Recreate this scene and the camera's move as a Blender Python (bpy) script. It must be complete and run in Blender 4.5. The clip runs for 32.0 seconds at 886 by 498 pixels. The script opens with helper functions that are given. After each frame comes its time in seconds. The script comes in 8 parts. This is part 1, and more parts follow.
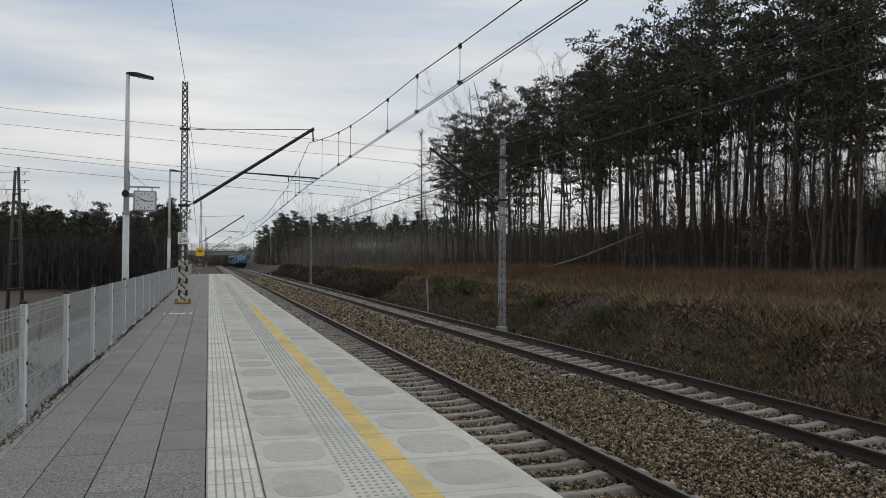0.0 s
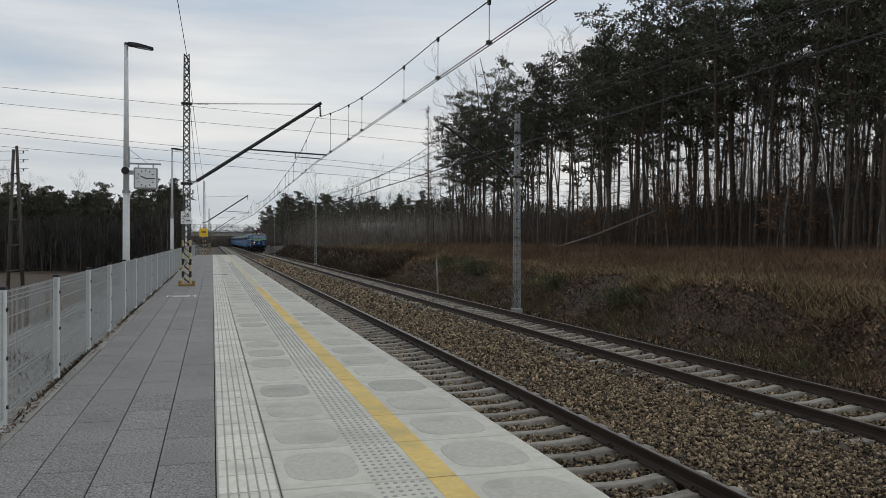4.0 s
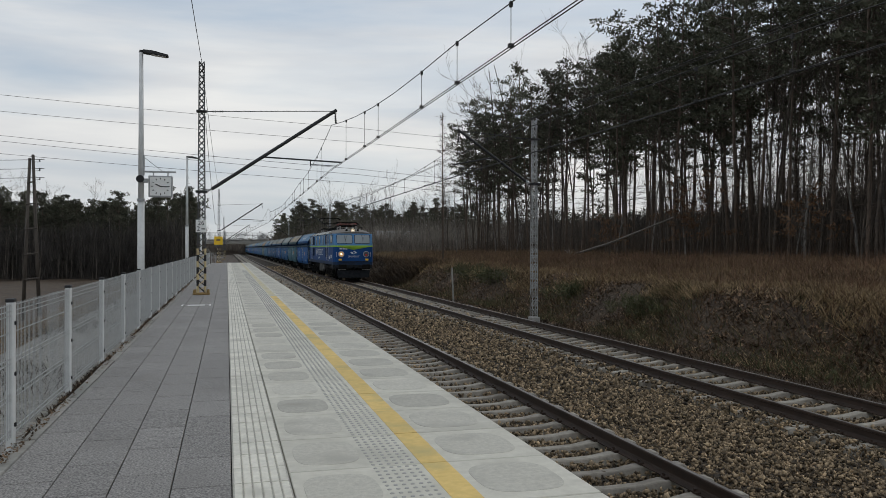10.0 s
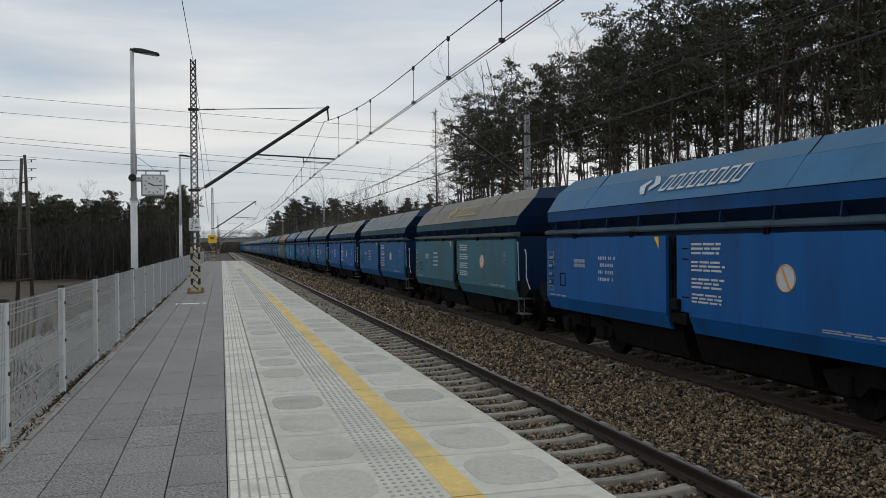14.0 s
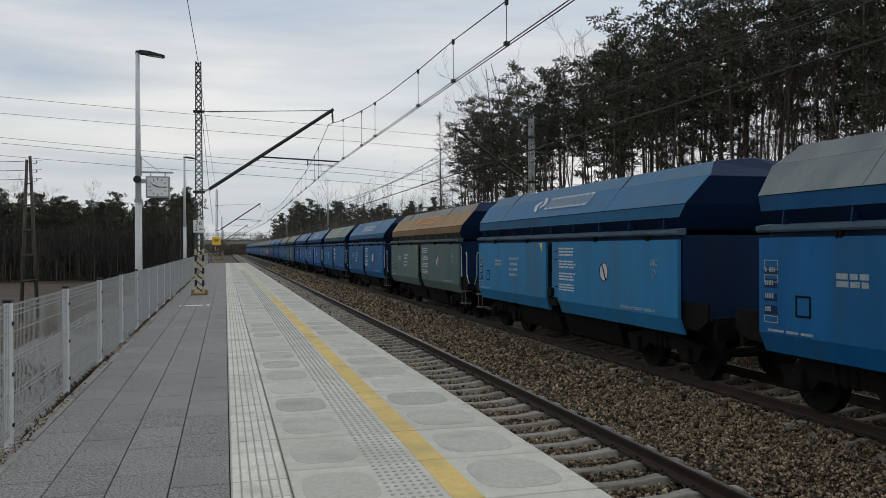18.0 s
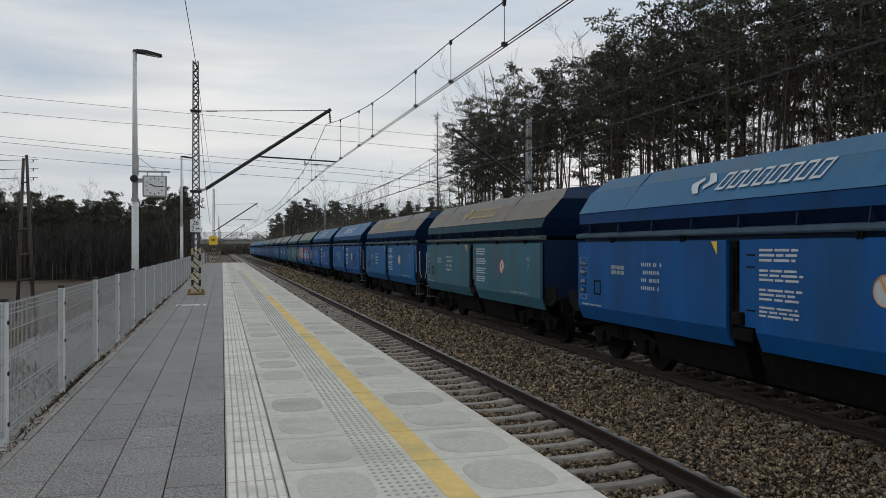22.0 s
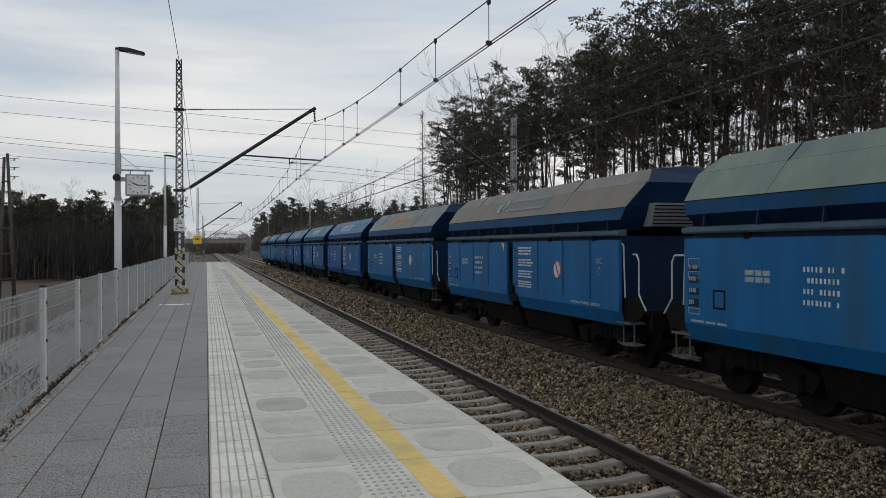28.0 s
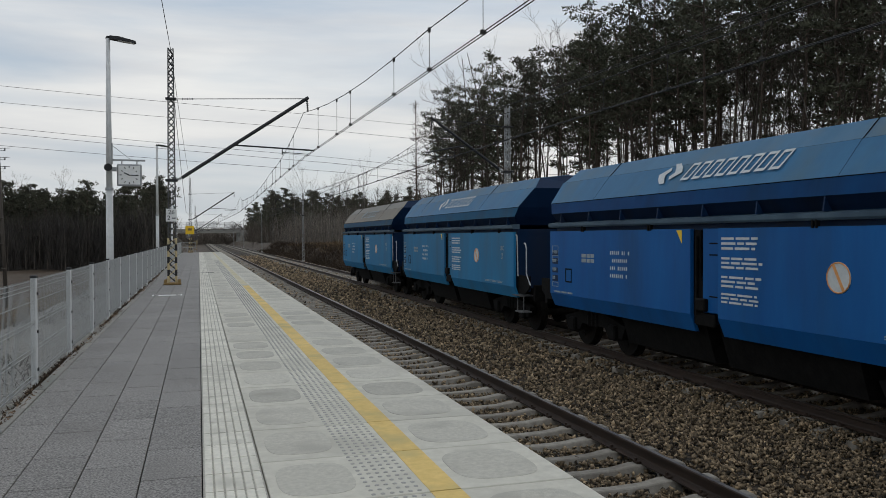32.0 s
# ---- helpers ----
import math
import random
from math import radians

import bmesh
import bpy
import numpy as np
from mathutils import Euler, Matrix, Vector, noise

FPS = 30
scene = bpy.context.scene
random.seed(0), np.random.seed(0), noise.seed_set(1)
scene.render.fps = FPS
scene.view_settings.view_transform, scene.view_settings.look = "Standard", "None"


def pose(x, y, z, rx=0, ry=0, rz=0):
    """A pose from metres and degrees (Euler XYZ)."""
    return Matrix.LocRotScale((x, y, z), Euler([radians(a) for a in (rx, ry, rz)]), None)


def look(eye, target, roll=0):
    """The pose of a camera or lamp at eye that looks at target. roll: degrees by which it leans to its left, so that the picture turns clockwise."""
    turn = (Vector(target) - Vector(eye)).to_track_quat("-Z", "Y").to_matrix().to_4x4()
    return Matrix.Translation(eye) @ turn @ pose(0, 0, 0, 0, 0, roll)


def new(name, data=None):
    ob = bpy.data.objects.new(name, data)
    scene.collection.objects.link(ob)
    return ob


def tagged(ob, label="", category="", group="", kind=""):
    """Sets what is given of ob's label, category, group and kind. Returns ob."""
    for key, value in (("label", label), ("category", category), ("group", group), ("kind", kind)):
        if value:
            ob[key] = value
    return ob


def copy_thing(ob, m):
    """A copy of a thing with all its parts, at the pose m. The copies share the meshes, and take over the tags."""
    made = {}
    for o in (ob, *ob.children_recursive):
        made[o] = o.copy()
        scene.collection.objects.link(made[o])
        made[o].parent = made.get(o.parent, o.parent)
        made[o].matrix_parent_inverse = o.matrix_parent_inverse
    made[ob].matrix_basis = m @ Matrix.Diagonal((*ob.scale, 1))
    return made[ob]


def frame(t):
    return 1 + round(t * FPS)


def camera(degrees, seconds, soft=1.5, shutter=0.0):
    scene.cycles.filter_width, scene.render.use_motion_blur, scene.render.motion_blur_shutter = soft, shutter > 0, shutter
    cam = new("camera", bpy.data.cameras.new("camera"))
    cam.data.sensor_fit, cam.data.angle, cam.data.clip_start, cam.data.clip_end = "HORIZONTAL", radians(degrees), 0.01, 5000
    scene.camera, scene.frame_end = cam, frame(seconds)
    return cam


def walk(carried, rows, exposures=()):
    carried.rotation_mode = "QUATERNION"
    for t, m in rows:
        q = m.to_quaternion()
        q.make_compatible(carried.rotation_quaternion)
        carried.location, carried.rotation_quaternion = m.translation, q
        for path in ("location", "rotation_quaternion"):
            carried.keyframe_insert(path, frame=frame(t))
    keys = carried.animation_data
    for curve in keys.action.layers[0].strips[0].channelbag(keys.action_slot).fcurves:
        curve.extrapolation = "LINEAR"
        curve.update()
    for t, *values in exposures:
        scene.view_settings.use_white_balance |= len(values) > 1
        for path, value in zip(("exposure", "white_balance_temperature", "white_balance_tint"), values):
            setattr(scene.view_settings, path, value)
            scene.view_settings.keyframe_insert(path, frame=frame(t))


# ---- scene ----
cam = camera(57.8, 32.0, soft=0.7)
PATH = [
    (0, (0.006, -2.083, 1.64), (0.566, -0.163, 1.67), 0.4),
    (0.5, (0.012, -2.073, 1.628), (0.573, -0.153, 1.656), 0.4),
    (1, (0.021, -2.085, 1.619), (0.584, -0.166, 1.631), 1.0),
    (1.5, (-0.016, -1.959, 1.623), (0.562, -0.045, 1.623), 1.0),
    (2, (-0.081, -1.787, 1.595), (0.51, 0.124, 1.589), 0.8),
    (2.5, (-0.055, -1.555, 1.615), (0.528, 0.358, 1.611), 0.6),
    (3, (-0.018, -1.384, 1.613), (0.536, 0.537, 1.597), 0.5),
    (3.5, (-0.032, -1.109, 1.613), (0.52, 0.813, 1.593), 0.3),
    (5.5, (0.009, -0.56, 1.63), (0.558, 1.363, 1.615), -0.0),
    (6, (0.0, -0.541, 1.627), (0.548, 1.383, 1.606), -0.0),
    (6.5, (-0.006, -0.547, 1.624), (0.543, 1.375, 1.592), 0.0),
    (7, (-0.004, -0.549, 1.627), (0.55, 1.373, 1.587), 0.1),
    (7.5, (-0.007, -0.523, 1.62), (0.543, 1.399, 1.58), 0.2),
    (8, (-0.016, -0.525, 1.628), (0.525, 1.4, 1.598), -0.0),
    (8.5, (-0.028, -0.548, 1.635), (0.505, 1.38, 1.614), -0.2),
    (9, (-0.023, -0.535, 1.626), (0.504, 1.394, 1.612), -0.1),
    (9.5, (-0.031, -0.532, 1.627), (0.494, 1.397, 1.622), 0.0),
    (10, (-0.036, -0.525, 1.633), (0.484, 1.406, 1.632), 0.1),
    (10.5, (-0.037, -0.542, 1.638), (0.468, 1.393, 1.639), 0.1),
    (11, (-0.03, -0.541, 1.632), (0.476, 1.394, 1.637), 0.1),
    (11.5, (-0.029, -0.552, 1.637), (0.479, 1.382, 1.642), 0.1),
    (12, (-0.028, -0.548, 1.636), (0.484, 1.385, 1.636), 0.1),
    (12.5, (-0.025, -0.545, 1.63), (0.501, 1.385, 1.63), 0.1),
    (13, (-0.018, -0.527, 1.62), (0.524, 1.399, 1.61), -0.1),
    (13.5, (-0.019, -0.542, 1.627), (0.523, 1.383, 1.614), -0.2),
    (14, (-0.023, -0.544, 1.627), (0.51, 1.384, 1.615), -0.6),
    (14.5, (-0.022, -0.544, 1.625), (0.509, 1.384, 1.616), -0.7),
    (16.5, (-0.028, -0.545, 1.632), (0.506, 1.383, 1.627), -0.4),
    (17, (-0.021, -0.549, 1.631), (0.508, 1.38, 1.625), -0.3),
    (17.5, (-0.027, -0.553, 1.63), (0.503, 1.376, 1.623), -0.3),
    (18, (-0.024, -0.541, 1.625), (0.5, 1.389, 1.621), -0.3),
    (18.5, (-0.024, -0.545, 1.629), (0.494, 1.387, 1.631), -0.4),
    (19, (-0.026, -0.535, 1.63), (0.488, 1.397, 1.635), -0.4),
    (19.5, (-0.022, -0.547, 1.628), (0.493, 1.385, 1.635), -0.3),
    (20, (-0.023, -0.529, 1.633), (0.494, 1.403, 1.631), -0.4),
    (20.5, (-0.022, -0.546, 1.631), (0.5, 1.385, 1.628), -0.4),
    (21, (-0.021, -0.533, 1.625), (0.505, 1.396, 1.62), -0.2),
    (21.5, (-0.018, -0.529, 1.624), (0.51, 1.4, 1.62), -0.2),
    (22, (-0.021, -0.537, 1.625), (0.51, 1.391, 1.622), -0.1),
    (22.5, (-0.024, -0.537, 1.629), (0.514, 1.389, 1.633), -0.1),
    (23, (-0.022, -0.546, 1.63), (0.526, 1.377, 1.639), 0.0),
    (23.5, (-0.027, -0.556, 1.641), (0.529, 1.365, 1.652), -0.0),
    (24, (-0.031, -0.549, 1.632), (0.527, 1.372, 1.641), 0.1),
    (24.5, (-0.029, -0.556, 1.633), (0.536, 1.363, 1.637), 0.1),
    (25, (-0.022, -0.538, 1.628), (0.55, 1.378, 1.623), 0.1),
    (25.5, (-0.018, -0.536, 1.622), (0.556, 1.38, 1.617), -0.0),
    (27.5, (-0.017, -0.542, 1.624), (0.554, 1.375, 1.618), -0.2),
    (28, (-0.014, -0.537, 1.623), (0.552, 1.381, 1.617), -0.2),
    (28.5, (-0.017, -0.552, 1.625), (0.551, 1.366, 1.62), -0.1),
    (29, (-0.024, -0.508, 1.629), (0.547, 1.408, 1.622), 0.0),
    (29.5, (-0.022, -0.541, 1.629), (0.552, 1.374, 1.621), -0.2),
    (30, (-0.023, -0.546, 1.63), (0.552, 1.369, 1.624), -0.3),
    (30.5, (-0.015, -0.538, 1.618), (0.561, 1.378, 1.607), -0.3),
    (31, (-0.018, -0.514, 1.623), (0.565, 1.399, 1.6), -0.1),
    (31.5, (-0.017, -0.526, 1.62), (0.57, 1.386, 1.592), 0.0),
    (32, (-0.011, -0.491, 1.623), (0.571, 1.422, 1.593), -0.2),
]
walk(cam, [(t, look(eye, target, roll)) for t, eye, target, roll in PATH])

# ---- world and light ----
SUN_EL, SUN_AZ = 24.0, 62.0
world = bpy.data.worlds.new("overcast_sky")
scene.world = world
world.use_nodes = True
wn, wl = world.node_tree.nodes, world.node_tree.links
wn.clear()


def wnode(kind, **values):
    n = wn.new(kind)
    for k, v in values.items():
        n.inputs[k].default_value = v
    return n


w_out = wn.new("ShaderNodeOutputWorld")
w_bg = wnode("ShaderNodeBackground", Strength=0.1)
w_sky = wn.new("ShaderNodeTexSky")
w_sky.sky_type, w_sky.sun_disc = "NISHITA", False
w_sky.sun_elevation, w_sky.sun_rotation = radians(SUN_EL), radians(SUN_AZ)
w_sky.dust_density, w_sky.ozone_density = 2.0, 1.0
w_geo = wn.new("ShaderNodeTexCoord")
w_map = wn.new("ShaderNodeMapping")
w_map.inputs["Scale"].default_value = (1.0, 1.6, 7.5)
w_map.inputs["Rotation"].default_value = (radians(4), radians(-3), 0)
w_noise = wnode("ShaderNodeTexNoise", Scale=1.5, Detail=6.0, Roughness=0.52, Distortion=0.35)
w_ramp = wn.new("ShaderNodeValToRGB")
w_ramp.color_ramp.elements[0].position, w_ramp.color_ramp.elements[0].color = 0.36, (0.28, 0.28, 0.28, 1)
w_ramp.color_ramp.elements[1].position, w_ramp.color_ramp.elements[1].color = 0.58, (1, 1, 1, 1)
w_fine = wnode("ShaderNodeTexNoise", Scale=3.1, Detail=5.0, Roughness=0.5)
w_tone = wn.new("ShaderNodeValToRGB")
w_tone.color_ramp.elements[0].position, w_tone.color_ramp.elements[0].color = 0.3, (6.0, 6.2, 6.65, 1)
w_tone.color_ramp.elements[1].position, w_tone.color_ramp.elements[1].color = 0.7, (8.3, 8.35, 8.4, 1)
w_blue = wn.new("ShaderNodeMix")
w_blue.data_type = "RGBA"
w_mix = wn.new("ShaderNodeMix")
w_mix.data_type = "RGBA"
wl.new(w_geo.outputs["Generated"], w_map.inputs["Vector"])
wl.new(w_map.outputs["Vector"], w_noise.inputs["Vector"])
wl.new(w_map.outputs["Vector"], w_fine.inputs["Vector"])
wl.new(w_noise.outputs["Fac"], w_ramp.inputs["Fac"])
wl.new(w_fine.outputs["Fac"], w_tone.inputs["Fac"])
wl.new(w_ramp.outputs["Color"], w_mix.inputs["Factor"])
w_blue.inputs["Factor"].default_value = 0.72
w_blue.inputs["B"].default_value = (4.3, 5.5, 7.0, 1)
wl.new(w_sky.outputs["Color"], w_blue.inputs["A"])
wl.new(w_blue.outputs["Result"], w_mix.inputs["A"])
wl.new(w_tone.outputs["Color"], w_mix.inputs["B"])
w_sep = wn.new("ShaderNodeSeparateXYZ")
w_warm = wn.new("ShaderNodeValToRGB")
w_warm.color_ramp.elements[0].position, w_warm.color_ramp.elements[0].color = 0.02, (1.0, 0.985, 0.945, 1)
w_warm.color_ramp.elements[1].position, w_warm.color_ramp.elements[1].color = 0.30, (0.985, 1.0, 1.0, 1)
w_mul = wn.new("ShaderNodeVectorMath")
w_mul.operation = "MULTIPLY"
wl.new(w_geo.outputs["Generated"], w_sep.inputs["Vector"])
wl.new(w_sep.outputs["Z"], w_warm.inputs["Fac"])
wl.new(w_mix.outputs["Result"], w_mul.inputs[0])
wl.new(w_warm.outputs["Color"], w_mul.inputs[1])
wl.new(w_mul.outputs["Vector"], w_bg.inputs["Color"])
wl.new(w_bg.outputs["Background"], w_out.inputs["Surface"])

sun = new("sun", bpy.data.lights.new("sun", "SUN"))
sun.data.energy, sun.data.angle, sun.data.color = 0.5, radians(20), (1.0, 0.95, 0.88)
sun.matrix_world = look((0, 0, 0), (-math.sin(radians(SUN_AZ)) * math.cos(radians(SUN_EL)),
                                    -math.cos(radians(SUN_AZ)) * math.cos(radians(SUN_EL)), -math.sin(radians(SUN_EL))))
scene.view_settings.exposure = 0.0

# ---- materials ----


def surface(name, dark, light, scale=4.0, rough=(0.6, 0.85), bump=0.15, bump_scale=None, metal=0.0, stain=None,
            stain_scale=0.6, stain_range=(0.5, 0.72), stretch=(1, 1, 1), vary=0.0, island=False, spec=0.35, voronoi=False, depth=0.02):
    """A worn surface: two colours mixed by grain, an optional stain at a larger scale, relief, and a shift from piece to piece."""
    m = bpy.data.materials.new(name)
    m.use_nodes = True
    n, l = m.node_tree.nodes, m.node_tree.links
    b = n["Principled BSDF"]
    b.inputs["Metallic"].default_value = metal
    b.inputs["Specular IOR Level"].default_value = spec
    co = n.new("ShaderNodeTexCoord")
    mp = n.new("ShaderNodeMapping")
    mp.inputs["Scale"].default_value = stretch
    l.new(co.outputs["Object"], mp.inputs["Vector"])
    vec = mp.outputs["Vector"]
    rnd = None
    if vary or island:
        src = n.new("ShaderNodeNewGeometry") if island else n.new("ShaderNodeObjectInfo")
        rnd = src.outputs["Random Per Island"] if island else src.outputs["Random"]
        if not island:
            off = n.new("ShaderNodeVectorMath")
            off.operation = "MULTIPLY_ADD"
            off.inputs[1].default_value = (1, 1, 1)
            sc = n.new("ShaderNodeVectorMath")
            sc.operation = "SCALE"
            sc.inputs[0].default_value = (37.0, 19.0, 53.0)
            l.new(rnd, sc.inputs["Scale"])
            l.new(vec, off.inputs[0])
            l.new(sc.outputs["Vector"], off.inputs[2])
            vec = off.outputs["Vector"]
    g = n.new("ShaderNodeTexVoronoi" if voronoi else "ShaderNodeTexNoise")
    g.inputs["Scale"].default_value = scale
    if not voronoi:
        g.inputs["Detail"].default_value = 6.0
        g.inputs["Roughness"].default_value = 0.62
    l.new(vec, g.inputs["Vector"])
    fac = g.outputs["Color"] if voronoi else g.outputs["Fac"]
    cr = n.new("ShaderNodeValToRGB")
    cr.color_ramp.elements[0].position, cr.color_ramp.elements[0].color = (0.1 if voronoi else 0.32), (*dark, 1)
    cr.color_ramp.elements[1].position, cr.color_ramp.elements[1].color = (0.9 if voronoi else 0.68), (*light, 1)
    l.new(fac, cr.inputs["Fac"])
    col = cr.outputs["Color"]
    if stain:
        s = n.new("ShaderNodeTexNoise")
        s.inputs["Scale"].default_value = stain_scale
        s.inputs["Detail"].default_value = 5.0
        l.new(vec, s.inputs["Vector"])
        sr = n.new("ShaderNodeMapRange")
        sr.inputs["From Min"].default_value, sr.inputs["From Max"].default_value = stain_range
        l.new(s.outputs["Fac"], sr.inputs["Value"])
        mx = n.new("ShaderNodeMix")
        mx.data_type = "RGBA"
        mx.inputs["B"].default_value = (*stain, 1)
        l.new(sr.outputs["Result"], mx.inputs["Factor"])
        l.new(col, mx.inputs["A"])
        col = mx.outputs["Result"]
    if rnd is not None and vary:
        vr = n.new("ShaderNodeMapRange")
        vr.inputs["To Min"].default_value, vr.inputs["To Max"].default_value = 1 - vary, 1 + vary
        l.new(rnd, vr.inputs["Value"])
        mu = n.new("ShaderNodeVectorMath")
        mu.operation = "SCALE"
        l.new(col, mu.inputs[0])
        l.new(vr.outputs["Result"], mu.inputs["Scale"])
        col = mu.outputs["Vector"]
    l.new(col, b.inputs["Base Color"])
    rr = n.new("ShaderNodeMapRange")
    rr.inputs["To Min"].default_value, rr.inputs["To Max"].default_value = rough
    l.new(g.outputs["Distance"] if voronoi else g.outputs["Fac"], rr.inputs["Value"])
    l.new(rr.outputs["Result"], b.inputs["Roughness"])
    if bump:
        bn = n.new("ShaderNodeTexVoronoi" if voronoi else "ShaderNodeTexNoise")
        bn.inputs["Scale"].default_value = bump_scale or scale * 3
        l.new(vec, bn.inputs["Vector"])
        bp = n.new("ShaderNodeBump")
        bp.inputs["Strength"].default_value, bp.inputs["Distance"].default_value = bump, depth
        if voronoi:
            bp.invert = True
        l.new(bn.outputs["Distance"] if voronoi else bn.outputs["Fac"], bp.inputs["Height"])
        l.new(bp.outputs["Normal"], b.inputs["Normal"])
    return m


def glow(name, colour, strength):
    m = bpy.data.materials.new(name)
    m.use_nodes = True
    b = m.node_tree.nodes["Principled BSDF"]
    b.inputs["Base Color"].default_value = (*colour, 1)
    b.inputs["Emission Color"].default_value = (*colour, 1)
    b.inputs["Emission Strength"].default_value = strength
    return m


def glazing(name, tint, rough=0.08):
    m = bpy.data.materials.new(name)
    m.use_nodes = True
    b = m.node_tree.nodes["Principled BSDF"]
    b.inputs["Base Color"].default_value = (*tint, 1)
    b.inputs["Roughness"].default_value = rough
    b.inputs["Specular IOR Level"].default_value = 0.6
    return m


